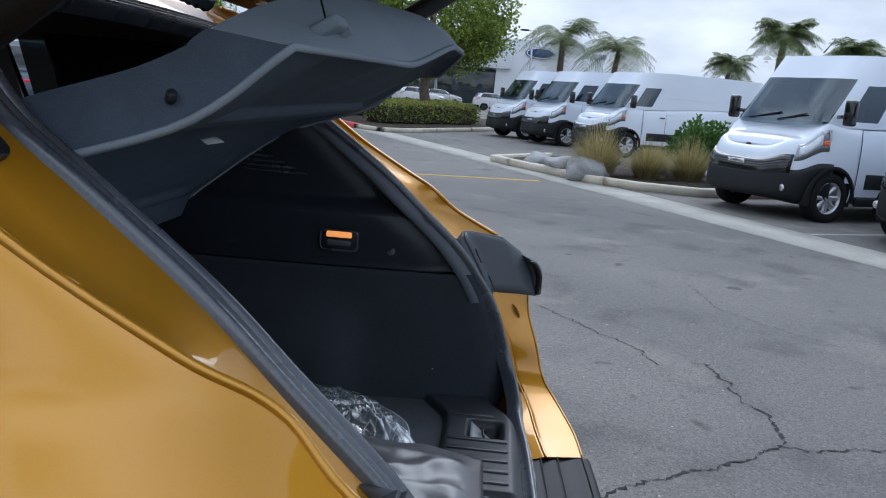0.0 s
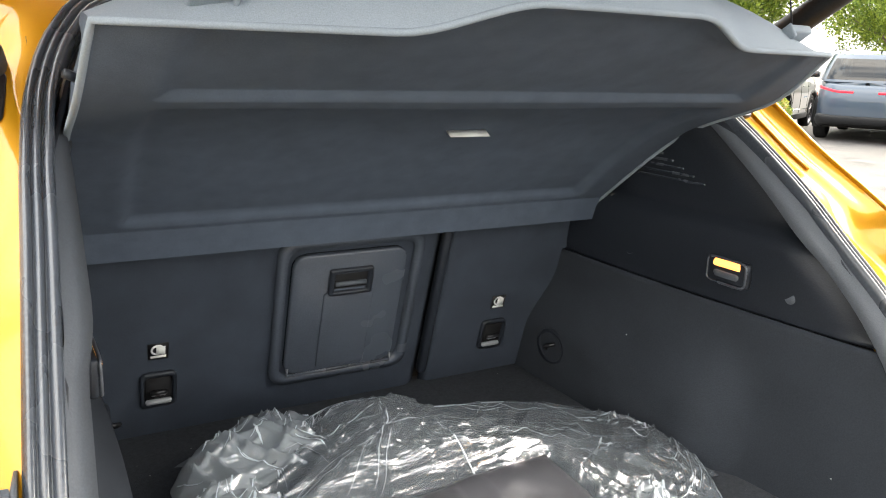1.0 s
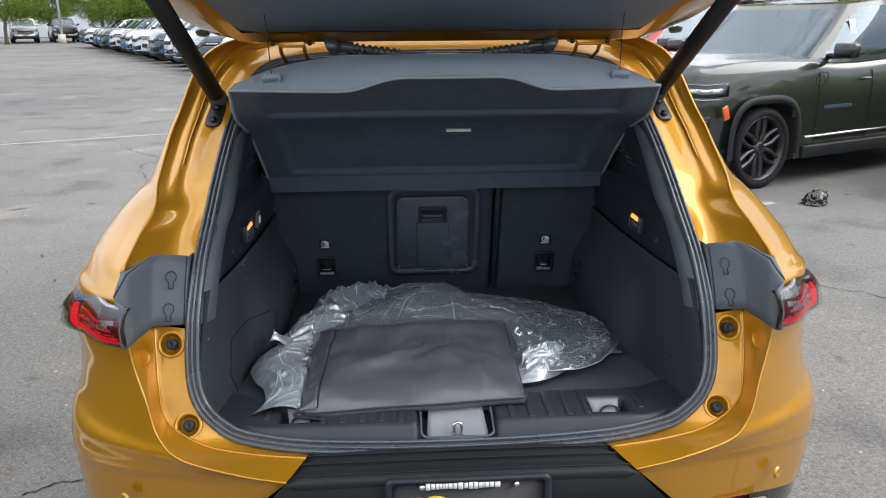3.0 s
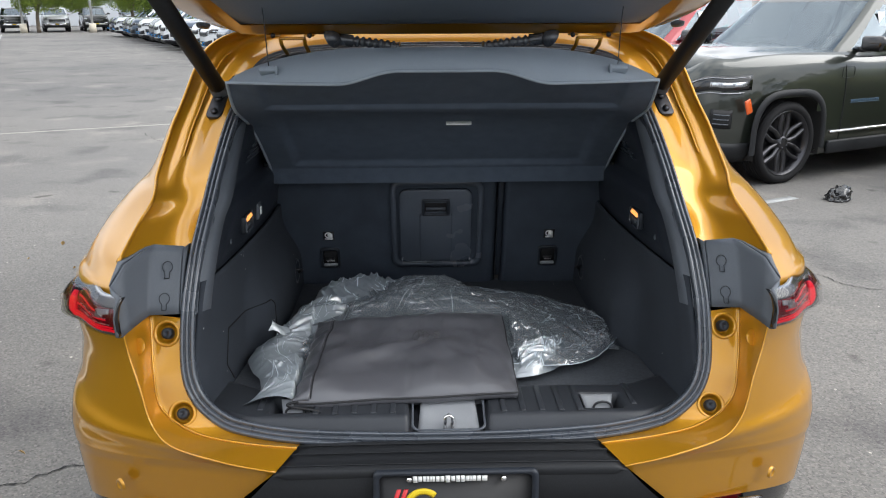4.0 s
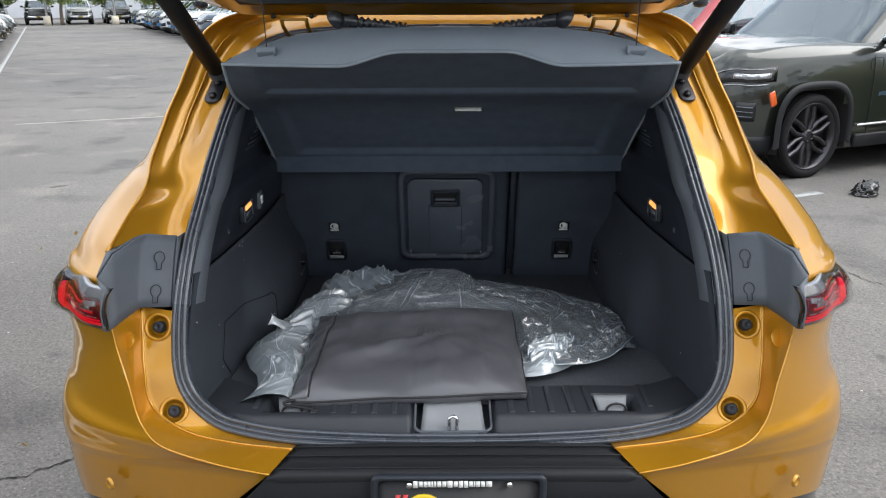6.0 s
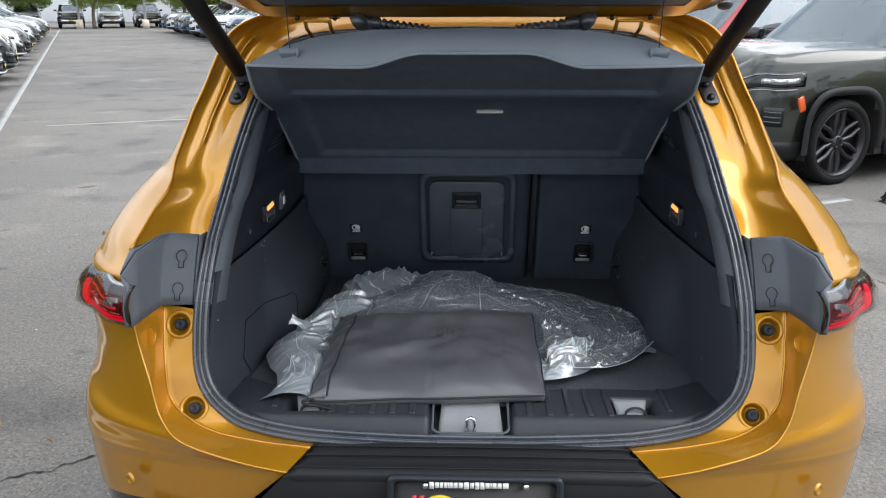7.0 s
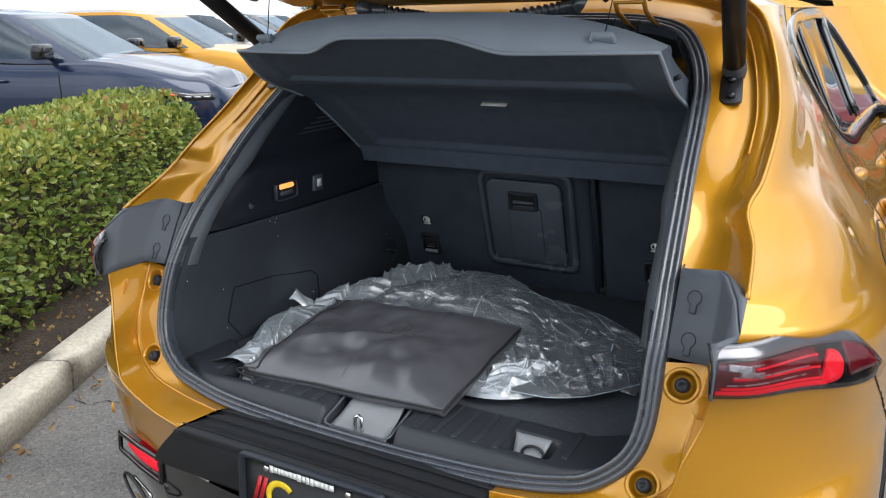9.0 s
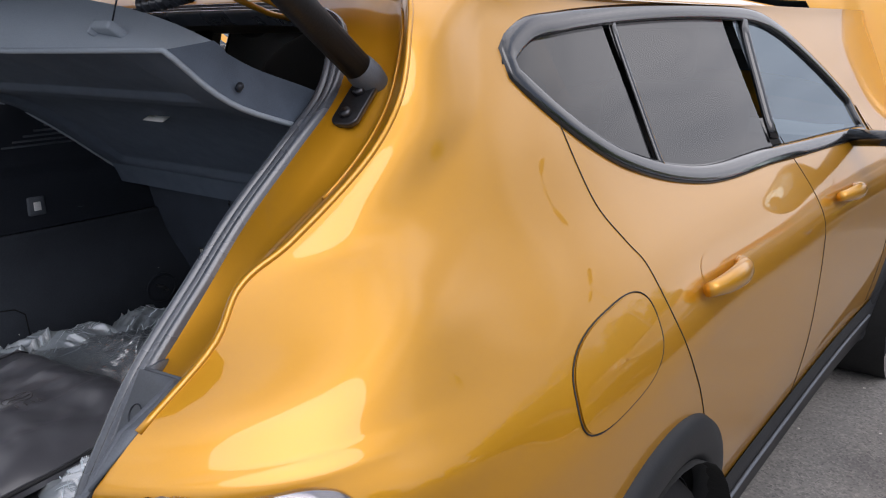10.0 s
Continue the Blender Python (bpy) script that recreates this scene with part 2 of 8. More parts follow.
def asphalt(name):
    """Old asphalt: pale stones in dark binder, drying blotches, oil drips and fine cracks."""
    m = surface(name, (0.166, 0.158, 0.148), 0.88, 0, 0.18, 0.5, 46, 0.6, 0.008, 0, 0.35)
    nt = m.node_tree
    b = nt.nodes["Principled BSDF"]
    last = b.inputs["Base Color"].links[0].from_socket

    def layer(fac, lo, hi, color, last):
        rng, mix = nt.nodes.new("ShaderNodeMapRange"), nt.nodes.new("ShaderNodeMix")
        rng.inputs["From Min"].default_value, rng.inputs["From Max"].default_value = lo, hi
        nt.links.new(fac, rng.inputs["Value"])
        mix.data_type, mix.blend_type = "RGBA", "MULTIPLY"
        mix.inputs["B"].default_value = (*color, 1)
        nt.links.new(rng.outputs[0], mix.inputs["Factor"])
        nt.links.new(last, mix.inputs["A"])
        return mix.outputs["Result"]

    last = layer(noise_at(nt, 0.16, 5.0), 0.46, 0.66, (0.72, 0.73, 0.76), last)
    last = layer(noise_at(nt, 1.3, 6.0), 0.55, 0.68, (0.70, 0.70, 0.72), last)
    last = layer(noise_at(nt, 3.6, 2.0), 0.68, 0.76, (0.48, 0.47, 0.47), last)
    last = layer(noise_at(nt, 1.05, 7.0), 0.42, 0.30, (1.35, 1.33, 1.28), last)
    geo, vor = nt.nodes.new("ShaderNodeNewGeometry"), nt.nodes.new("ShaderNodeTexVoronoi")
    vor.inputs["Scale"].default_value = 130.0
    nt.links.new(geo.outputs["Position"], vor.inputs["Vector"])
    sep = nt.nodes.new("ShaderNodeSeparateColor")
    nt.links.new(vor.outputs["Color"], sep.inputs["Color"])
    last = layer(sep.outputs[0], 0.6, 1.0, (1.4, 1.38, 1.34), last)
    last = layer(sep.outputs[1], 0.6, 1.0, (0.66, 0.66, 0.67), last)
    # pale grit lying loose
    grit, cut, rare, both = nt.nodes.new("ShaderNodeTexVoronoi"), nt.nodes.new("ShaderNodeMath"), nt.nodes.new("ShaderNodeMath"), nt.nodes.new("ShaderNodeMath")
    grit.inputs["Scale"].default_value = 16.0
    nt.links.new(geo.outputs["Position"], grit.inputs["Vector"])
    sep2 = nt.nodes.new("ShaderNodeSeparateColor")
    nt.links.new(grit.outputs["Color"], sep2.inputs["Color"])
    cut.operation, rare.operation, both.operation = "LESS_THAN", "GREATER_THAN", "MULTIPLY"
    cut.inputs[1].default_value, rare.inputs[1].default_value = 0.10, 0.90
    nt.links.new(grit.outputs["Distance"], cut.inputs[0])
    nt.links.new(sep2.outputs[0], rare.inputs[0])
    nt.links.new(cut.outputs[0], both.inputs[0])
    nt.links.new(rare.outputs[0], both.inputs[1])
    last = layer(both.outputs[0], 0.0, 1.0, (2.6, 2.55, 2.4), last)
    nt.links.new(last, b.inputs["Base Color"])
    return m


ASPHALT = asphalt("worn_asphalt")
CRACK = surface("crack_filler", (0.018, 0.018, 0.018), 0.9, 0, 0.3, 5, 100, 0.3, 0.004)
LINE_WHITE = surface("worn_white_road_paint", (0.31, 0.315, 0.31), 0.8, 0, 0.35, 3.5, 45, 0.4, 0.004)
LINE_YELLOW = surface("worn_yellow_road_paint", (0.52, 0.33, 0.05), 0.8, 0, 0.35, 3, 45, 0.4, 0.004)
CONCRETE = surface("kerb_concrete", (0.56, 0.51, 0.42), 0.9, 0, 0.32, 2.2, 60, 0.5, 0.006)
GUTTER = surface("grey_gutter_concrete", (0.37, 0.355, 0.32), 0.9, 0, 0.3, 1.6, 60, 0.4, 0.005)
KERB_RED = surface("red_kerb_paint", (0.42, 0.05, 0.05), 0.8, 0, 0.3, 2, 60, 0.3, 0.004)
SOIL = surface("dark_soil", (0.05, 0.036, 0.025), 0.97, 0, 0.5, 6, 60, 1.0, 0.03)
ROCK = surface("grey_boulder", (0.34, 0.34, 0.34), 0.9, 0, 0.3, 3, 30, 0.6, 0.02)
BARK = surface("grey_bark", (0.16, 0.13, 0.10), 0.95, 0, 0.35, 6, 40, 0.8, 0.02)
WALL_WHITE = surface("white_render", (0.72, 0.74, 0.77), 0.8, 0, 0.06, 0.3, 20, 0.2, 0.004)
WALL_GREY = surface("grey_panel_wall", (0.36, 0.38, 0.41), 0.6, 0, 0.12, 0.4, 10, 0.1, 0.004)
SHOP_GLASS = surface("dark_shop_glass", (0.03, 0.04, 0.045), 0.08, 0, 0.3, 0.5, 20, 0.0, 0.001, 0.5)
ROOF_TILE = surface("brown_roof", (0.20, 0.13, 0.10), 0.9, 0, 0.25, 1, 8, 0.4, 0.02)
POLE = surface("pale_metal_pole", (0.55, 0.56, 0.57), 0.5, 0.3, 0.1, 2, 60, 0.05, 0.001)
BLUE_SIGN = surface("blue_sign_enamel", (0.012, 0.05, 0.22), 0.35, 0, 0.1, 2, 60, 0.0)
GREEN_SIGN = surface("green_sign_enamel", (0.015, 0.07, 0.05), 0.45, 0, 0.1, 2, 60, 0.0)
PLATE_BLACK = surface("black_plate_insert", (0.006, 0.006, 0.007), 0.55, 0, 0.2, 30, 400, 0.05, 0.0005)
YELLOW = surface("yellow_print", (0.78, 0.55, 0.02), 0.4, 0, 0.05, 40, 400, 0.0)
RED_PRINT = surface("red_print", (0.55, 0.015, 0.02), 0.4, 0, 0.05, 40, 400, 0.0)
ORANGE_LENS = surface("orange_marker_lens", (0.65, 0.10, 0.015), 0.25, 0, 0.08, 30, 300, 0.0, 0.001, 0.6)
HEAD_LENS = surface("clear_headlamp", (0.50, 0.53, 0.57), 0.12, 0.35, 0.35, 25, 120, 0.1, 0.002, 0.8)
STEEL_BLUE = surface("steel_blue_badge", (0.10, 0.17, 0.26), 0.3, 0.6, 0.1, 20, 200, 0.0)
BLUE_HOOK = surface("blue_tow_hook", (0.01, 0.25, 0.65), 0.4, 0, 0.1, 20, 200, 0.0)


def leafy(name, dark, lite, rough=0.45):
    """Leaf colour that varies from leaf to leaf."""
    m = bpy.data.materials.new(name)
    m.use_nodes = True
    nt = m.node_tree
    b = nt.nodes["Principled BSDF"]
    b.inputs["Roughness"].default_value = rough
    geo, mix = nt.nodes.new("ShaderNodeNewGeometry"), nt.nodes.new("ShaderNodeMix")
    mix.data_type = "RGBA"
    mix.inputs["A"].default_value, mix.inputs["B"].default_value = (*dark, 1), (*lite, 1)
    nt.links.new(geo.outputs["Random Per Island"], mix.inputs["Factor"])
    nt.links.new(mix.outputs["Result"], b.inputs["Base Color"])
    tl, mx = nt.nodes.new("ShaderNodeBsdfTranslucent"), nt.nodes.new("ShaderNodeMixShader")
    nt.links.new(mix.outputs["Result"], tl.inputs["Color"])
    mx.inputs["Fac"].default_value = 0.3
    nt.links.new(b.outputs[0], mx.inputs[1])
    nt.links.new(tl.outputs[0], mx.inputs[2])
    nt.links.new(mx.outputs[0], nt.nodes["Material Output"].inputs["Surface"])
    return m


LEAF_HEDGE = leafy("hedge_leaf", (0.065, 0.115, 0.024), (0.29, 0.36, 0.080), 0.36)
LEAF_TIP = leafy("young_hedge_leaf", (0.16, 0.23, 0.04), (0.40, 0.38, 0.085), 0.38)
LEAF_ORANGE = leafy("orange_hedge_shoot", (0.24, 0.17, 0.05), (0.40, 0.21, 0.07), 0.4)
LEAF_TREE = leafy("tree_leaf", (0.07, 0.13, 0.015), (0.30, 0.38, 0.05))
LEAF_PALM = leafy("palm_leaf", (0.08, 0.12, 0.04), (0.22, 0.26, 0.10))
LEAF_GRASS = leafy("dry_grass_blade", (0.17, 0.17, 0.06), (0.52, 0.42, 0.20), 0.7)
LEAF_BUSH = leafy("bush_leaf", (0.03, 0.08, 0.015), (0.10, 0.20, 0.03))
DRY_LEAF = leafy("dry_leaf", (0.22, 0.12, 0.04), (0.5, 0.34, 0.14), 0.8)


# ---- building helpers ----
def thing(name, label, category, group="", at=(0, 0, 0), turn=0.0, kind=""):
    ob = new(name)
    ob.matrix_basis = pose(*at, 0, 0, turn)
    return tagged(ob, label, category, group, kind)


def mesh_of(bm, name, material, smooth=True):
    me = bpy.data.meshes.new(name)
    bmesh.ops.recalc_face_normals(bm, faces=bm.faces)
    for f in bm.faces:
        f.smooth = smooth
    bm.to_mesh(me)
    bm.free()
    me.materials.append(material)
    return me


def part(name, bm, material, parent, label="", smooth=True, at=None):
    """One mesh object under a thing or under a part."""
    me = bm if isinstance(bm, bpy.types.Mesh) else mesh_of(bm, name, material, smooth)
    ob = new(name, me)
    ob.parent = parent
    if at is not None:
        ob.matrix_basis = at
    if label:
        ob["label"] = label
    return ob


def solo(name, bm, material, label, category, kind="", group="", smooth=True, at=None):
    """A thing that is one plain mesh."""
    ob = new(name, mesh_of(bm, name, material, smooth))
    if at is not None:
        ob.matrix_basis = at
    return tagged(ob, label, category, group, kind)


def grid(rows, close=False, bm=None, keep=None):
    """A sheet of quads through rows of points. keep(i, j): whether to make that quad."""
    bm = bm or bmesh.new()
    vs = [[bm.verts.new(p) for p in r] for r in rows]
    m = len(rows[0])
    for i in range(len(rows) - 1):
        for j in range(m if close else m - 1):
            if keep and not keep(i, j):
                continue
            k = (j + 1) % m
            bm.faces.new((vs[i][j], vs[i][k], vs[i + 1][k], vs[i + 1][j]))
    loose = [v for v in bm.verts if not v.link_faces]
    bmesh.ops.delete(bm, geom=loose, context="VERTS")
    return bm


def thick(bm, t):
    """Gives a sheet a thickness, to the inside of its normals."""
    bmesh.ops.recalc_face_normals(bm, faces=bm.faces)
    bmesh.ops.solidify(bm, geom=bm.faces[:], thickness=t)
    return bm


def box(sx, sy, sz, at=(0, 0, 0), bevel=0.0, seg=2, bm=None, rot=(0, 0, 0)):
    """A box of that size with its centre at a place, with rounded edges."""
    b = bmesh.new()
    bmesh.ops.create_cube(b, size=1, matrix=Matrix.Diagonal((sx, sy, sz, 1)))
    if bevel:
        bmesh.ops.bevel(b, geom=b.edges[:], offset=bevel, segments=seg, profile=0.5, affect="EDGES")
    b.transform(pose(*at, *rot))
    return merged(bm, b)


def merged(bm, b):
    if bm is None:
        return b
    me = bpy.data.meshes.new("tmp")
    b.to_mesh(me)
    b.free()
    bm.from_mesh(me)
    bpy.data.meshes.remove(me)
    return bm


def rod(a, b, r0, r1=None, seg=12, bm=None):
    """A round bar from a to b."""
    a, b = Vector(a), Vector(b)
    d = b - a
    o = bmesh.new()
    bmesh.ops.create_cone(o, cap_ends=True, segments=seg, radius1=r0, radius2=r0 if r1 is None else r1, depth=d.length)
    o.transform(Matrix.Translation((a + b) / 2) @ d.to_track_quat("Z", "Y").to_matrix().to_4x4())
    return merged(bm, o)


def tube(pts, radius, seg=8, bm=None, flat=1.0, closed=False):
    """A round bar along a line of points; radius: one number or one for each point."""
    pts = [Vector(p) for p in pts]
    n = len(pts)
    rows, up = [], None
    for i, p in enumerate(pts):
        d = (pts[(i + 1) % n] - pts[i - 1]) if closed else (pts[min(i + 1, n - 1)] - pts[max(i - 1, 0)])
        d.normalize()
        if up is None:
            up = Vector((0, 0, 1)) if abs(d.z) < 0.9 else Vector((1, 0, 0))
        side = d.cross(up).normalized()
        up = side.cross(d).normalized()
        r = radius[i] if hasattr(radius, "__len__") else radius
        rows.append([p + side * r * math.cos(a) + up * r * flat * math.sin(a) for a in (2 * math.pi * k / seg for k in range(seg))])
    if closed:
        rows.append(rows[0])
    o = grid(rows, close=True)
    if closed:
        bmesh.ops.remove_doubles(o, verts=o.verts, dist=1e-5)
    else:
        bmesh.ops.holes_fill(o, edges=[e for e in o.edges if e.is_boundary], sides=0)
    return merged(bm, o)


def revolve(profile, seg=32, axis="X"):
    """A body of revolution: profile points (along the axis, radius)."""
    rows = []
    for a, r in profile:
        ring = []
        for k in range(seg):
            c, s = math.cos(2 * math.pi * k / seg), math.sin(2 * math.pi * k / seg)
            ring.append((a, r * c, r * s) if axis == "X" else (r * c, r * s, a) if axis == "Z" else (r * c, a, r * s))
        rows.append(ring)
    return grid(rows, close=True)


def spline(xs, ys, x):
    """A smooth curve through points, at x."""
    xs, ys = np.asarray(xs, float), np.asarray(ys, float)
    x = np.clip(np.asarray(x, float), xs[0], xs[-1])
    h = np.diff(xs)
    d = np.diff(ys) / h
    m = np.r_[d[0], (d[:-1] * h[1:] + d[1:] * h[:-1]) / (h[:-1] + h[1:]), d[-1]]
    m[1:-1] = np.where(d[:-1] * d[1:] <= 0, m[1:-1] * 0.35, m[1:-1])
    i = np.clip(np.searchsorted(xs, x) - 1, 0, len(h) - 1)
    t = (x - xs[i]) / h[i]
    return (2 * t**3 - 3 * t**2 + 1) * ys[i] + (t**3 - 2 * t**2 + t) * h[i] * m[i] + (3 * t**2 - 2 * t**3) * ys[i + 1] + (t**3 - t**2) * h[i] * m[i + 1]


def along(points, n, keys=None):
    """n points along a smooth line through the given ones."""
    p = np.array(points, float)
    k = np.arange(len(p)) if keys is None else np.array(keys, float)
    t = np.linspace(k[0], k[-1], n)
    return np.stack([spline(k, p[:, c], t) for c in range(3)], 1)


def even(points, n):
    """n points evenly spaced along a line of points."""
    p = np.array(points, float)
    s = np.r_[0, np.cumsum(np.linalg.norm(np.diff(p, axis=0), axis=1))]
    t = np.linspace(0, s[-1], n)
    return np.stack([np.interp(t, s, p[:, c]) for c in range(p.shape[1])], 1)


def smooth01(a, b, x):
    t = np.clip((np.asarray(x, float) - a) / (b - a), 0, 1)
    return t * t * (3 - 2 * t)


def mirror_x(rows, s):
    return [[(p[0] * s, p[1], p[2]) for p in r] for r in rows]


def slab(outline, z0, z1, bm=None, bevel=0.0):
    """A flat plate with the given outline (x, y) between two heights."""
    b = bmesh.new()
    f = b.faces.new([b.verts.new((x, y, z0)) for x, y in outline])
    out = bmesh.ops.extrude_face_region(b, geom=[f])
    bmesh.ops.translate(b, vec=(0, 0, z1 - z0), verts=[v for v in out["geom"] if isinstance(v, bmesh.types.BMVert)])
    bmesh.ops.recalc_face_normals(b, faces=b.faces)
    if bevel:
        bmesh.ops.bevel(b, geom=[e for e in b.edges if abs(e.verts[0].co.z - z1) < 1e-6 and abs(e.verts[1].co.z - z1) < 1e-6], offset=bevel, segments=2, profile=0.5, affect="EDGES")
    return merged(bm, b)


def round_rect(w, h, r, n=5):
    pts = []
    for cx, cy, a0 in ((w / 2 - r, h / 2 - r, 0), (-w / 2 + r, h / 2 - r, 90), (-w / 2 + r, -h / 2 + r, 180), (w / 2 - r, -h / 2 + r, 270)):
        for k in range(n + 1):
            a = radians(a0 + 90 * k / n)
            pts.append((cx + r * math.cos(a), cy + r * math.sin(a)))
    return pts


def frame_ring(outline, inset, z0, z1):
    """A flat frame: outline with a hole, raised between two heights."""
    c = np.mean(np.array(outline), 0)
    inner = [tuple(c + (np.array(p) - c) * (1 - inset / max(1e-6, np.linalg.norm(np.array(p) - c)))) for p in outline]
    rows = [[(*p, z0) for p in outline], [(*p, z1) for p in outline], [(*p, z1) for p in inner], [(*p, z0) for p in inner]]
    return grid(rows, close=True)


def wheel_meshes(radius, width, rim, material_rim, spokes=5, style=0):
    """Meshes for a tyre, its rim and its hub, axle along x, outer face towards +x."""
    r, w = radius, width / 2
    prof = [(-w * 0.7, rim * 0.98), (-w * 0.95, rim * 1.08), (-w, (rim + r) / 2), (-w * 0.92, r * 0.955), (-w * 0.72, r * 0.992), (-w * 0.3, r), (w * 0.3, r), (w * 0.72, r * 0.992), (w * 0.92, r * 0.955), (w, (rim + r) / 2), (w * 0.95, rim * 1.08), (w * 0.7, rim * 0.98)]
    tyre = revolve(prof, 48)
    for g in range(-2, 3):
        ring = revolve([(g * w * 0.28 - 0.004, r * 1.0), (g * w * 0.28 - 0.003, r * 1.008), (g * w * 0.28 + w * 0.18, r * 1.008), (g * w * 0.28 + w * 0.19, r * 1.0)], 48)
        tyre = merged(tyre, ring)
    tyre_me = mesh_of(tyre, "tyre", TYRE)
    rimb = revolve([(-w * 0.7, rim * 0.97), (w * 0.2, rim * 0.9), (w * 0.6, rim * 0.93), (w * 0.82, rim * 1.0), (w * 0.88, rim * 1.03), (w * 0.8, rim * 1.05)], 48)
    rimb = merged(rimb, revolve([(w * 0.05, rim * 0.93), (w * 0.02, 0.02)], 48))
    for k in range(spokes):
        for off in ((-0.17, 0.17) if style == 2 else (-0.13, 0.13) if style else (0.0,)):
            a = 2 * math.pi * k / spokes
            a1 = a + off * 1.5
            b = bmesh.new()
            wd0, wd1 = (0.026, 0.021) if style == 2 else (0.030, 0.022) if style else (0.045, 0.036)
            pts = []
            for rr, ww, xo in ((rim * 0.16, wd0, w * 0.55), (rim * 0.55, wd1, w * 0.62), (rim * 0.97, wd1 * 1.25, w * 0.66)):
                aa = a + (a1 - a) * rr / rim * 1.6
                c, s = math.cos(aa), math.sin(aa)
                pts.append([(xo - 0.03, rr * c - ww * s, rr * s + ww * c), (xo, rr * c - ww * 0.6 * s, rr * s + ww * 0.6 * c), (xo, rr * c + ww * 0.6 * s, rr * s - ww * 0.6 * c), (xo - 0.03, rr * c + ww * s, rr * s - ww * c)])
            rimb = merged(rimb, grid(pts, bm=b))
    rimb = merged(rimb, revolve([(w * 0.40, rim * 0.24), (w * 0.62, rim * 0.2), (w * 0.66, rim * 0.14), (w * 0.66, 0.001)], 24))
    nut = rimb
    for k in range(5):
        a = 2 * math.pi * (k + 0.5) / 5
        nut = rod((w * 0.55, rim * 0.16 * math.cos(a), rim * 0.16 * math.sin(a)), (w * 0.7, rim * 0.16 * math.cos(a), rim * 0.16 * math.sin(a)), 0.011, bm=nut, seg=6)
    return tyre_me, mesh_of(nut, "rim", material_rim)


def add_wheel(parent, meshes, x, y, z):
    w = part("wheel", meshes[0], None, parent, at=pose(x, y, z, 0, 0, 0 if x > 0 else 180))
    part("rim", meshes[1], None, w)
    return w


# ---- the gold car ----
# Half of each line round the tailgate opening, from the middle of the roof down to the middle of the sill.
SEAL = [(0, 0.60, 1.51), (0.30, 0.585, 1.505), (0.44, 0.55, 1.485), (0.495, 0.51, 1.440), (0.527, 0.45, 1.375), (0.541, 0.36, 1.310), (0.550, 0.262, 1.235), (0.558, 0.185, 1.165), (0.567, 0.095, 1.083), (0.572, 0.045, 1.02), (0.574, 0.0, 0.95), (0.571, -0.035, 0.855), (0.548, -0.056, 0.796), (0.498, -0.073, 0.752), (0.443, -0.078, 0.728), (0.328, -0.092, 0.713), (0.15, -0.10, 0.707), (0, -0.102, 0.706)]
LIP = [(0, 0.66, 1.572), (0.36, 0.645, 1.562), (0.50, 0.615, 1.548), (0.580, 0.55, 1.522), (0.625, 0.50, 1.465), (0.655, 0.44, 1.375), (0.669, 0.363, 1.311), (0.668, 0.23, 1.231), (0.658, 0.157, 1.191), (0.679, 0.102, 1.145), (0.691, 0.002, 1.093), (0.690, -0.047, 1.055)]
CREASE_IN = [(0.643, 0.021, 0.968), (0.636, -0.01, 0.915), (0.628, -0.041, 0.862), (0.605, -0.068, 0.780), (0.527, -0.097, 0.742), (0.436, -0.110, 0.727), (0.320, -0.126, 0.722)]
CREASE_OUT = [(0.667, -0.078, 0.964), (0.657, -0.086, 0.915), (0.637, -0.106, 0.860), (0.608, -0.132, 0.778), (0.555, -0.162, 0.746), (0.45, -0.190, 0.728), (0.351, -0.203, 0.714)]
CREASE_KEYS = [0, 1, 2, 3.6, 4.8, 5.8, 7]
HALF_Y = [-0.1, 0.0, 0.155, 0.3, 0.55, 0.8, 1.2, 1.8, 2.6, 3.2, 3.7, 4.0, 4.2, 4.28]
HALF_X = [0.70, 0.790, 0.862, 0.893, 0.918, 0.915, 0.888, 0.884, 0.892, 0.912, 0.89, 0.80, 0.62, 0.4]
IN_Z = [0.30, 0.45, 0.60, 0.72, 0.84, 0.93, 1.03, 1.10, 1.16, 1.31, 1.425, 1.52]
IN_X = [-0.075, -0.035, -0.012, -0.004, 0.0, 0.0, -0.046, -0.094, -0.135, -0.212, -0.268, -0.312]
AXLE_REAR, AXLE_FRONT, WHEEL_Z, WHEEL_R = 0.79, 3.42, 0.345, 0.345


CORNER_Z = [0.30, 0.45, 0.60, 0.70, 0.76, 0.82, 0.86, 0.92, 0.96, 1.0, 1.04, 1.09, 1.14, 1.17, 1.22, 1.30]
CORNER_X = [0.04, 0.045, 0.045, 0.038, 0.024, 0.007, 0.008, 0.012, 0.020, 0.046, 0.045, 0.062, 0.080, 0.074, 0.038, 0.0]


def softened(xs, ys, n, spread):
    """A curve through points, rounded over so many metres, as a table."""
    x = np.linspace(xs[0], xs[-1], n)
    y = spline(xs, ys, x)
    d = x[:, None] - x[None, :]
    w = np.exp(-0.5 * (d / (np.asarray(spread(x))[:, None] + 1e-5)) ** 2)
    return x, (w * y).sum(1) / w.sum(1)


HALF_TABLE = softened(HALF_Y, HALF_X, 500, lambda x: 0.14 * smooth01(0.25, 0.75, x) * (1 - smooth01(3.6, 4.1, x)))
IN_TABLE = softened(IN_Z, IN_X, 250, lambda x: 0.028 + 0 * x)
CORNER_TABLE = softened(CORNER_Z, CORNER_X, 250, lambda x: 0.010 + 0 * x)


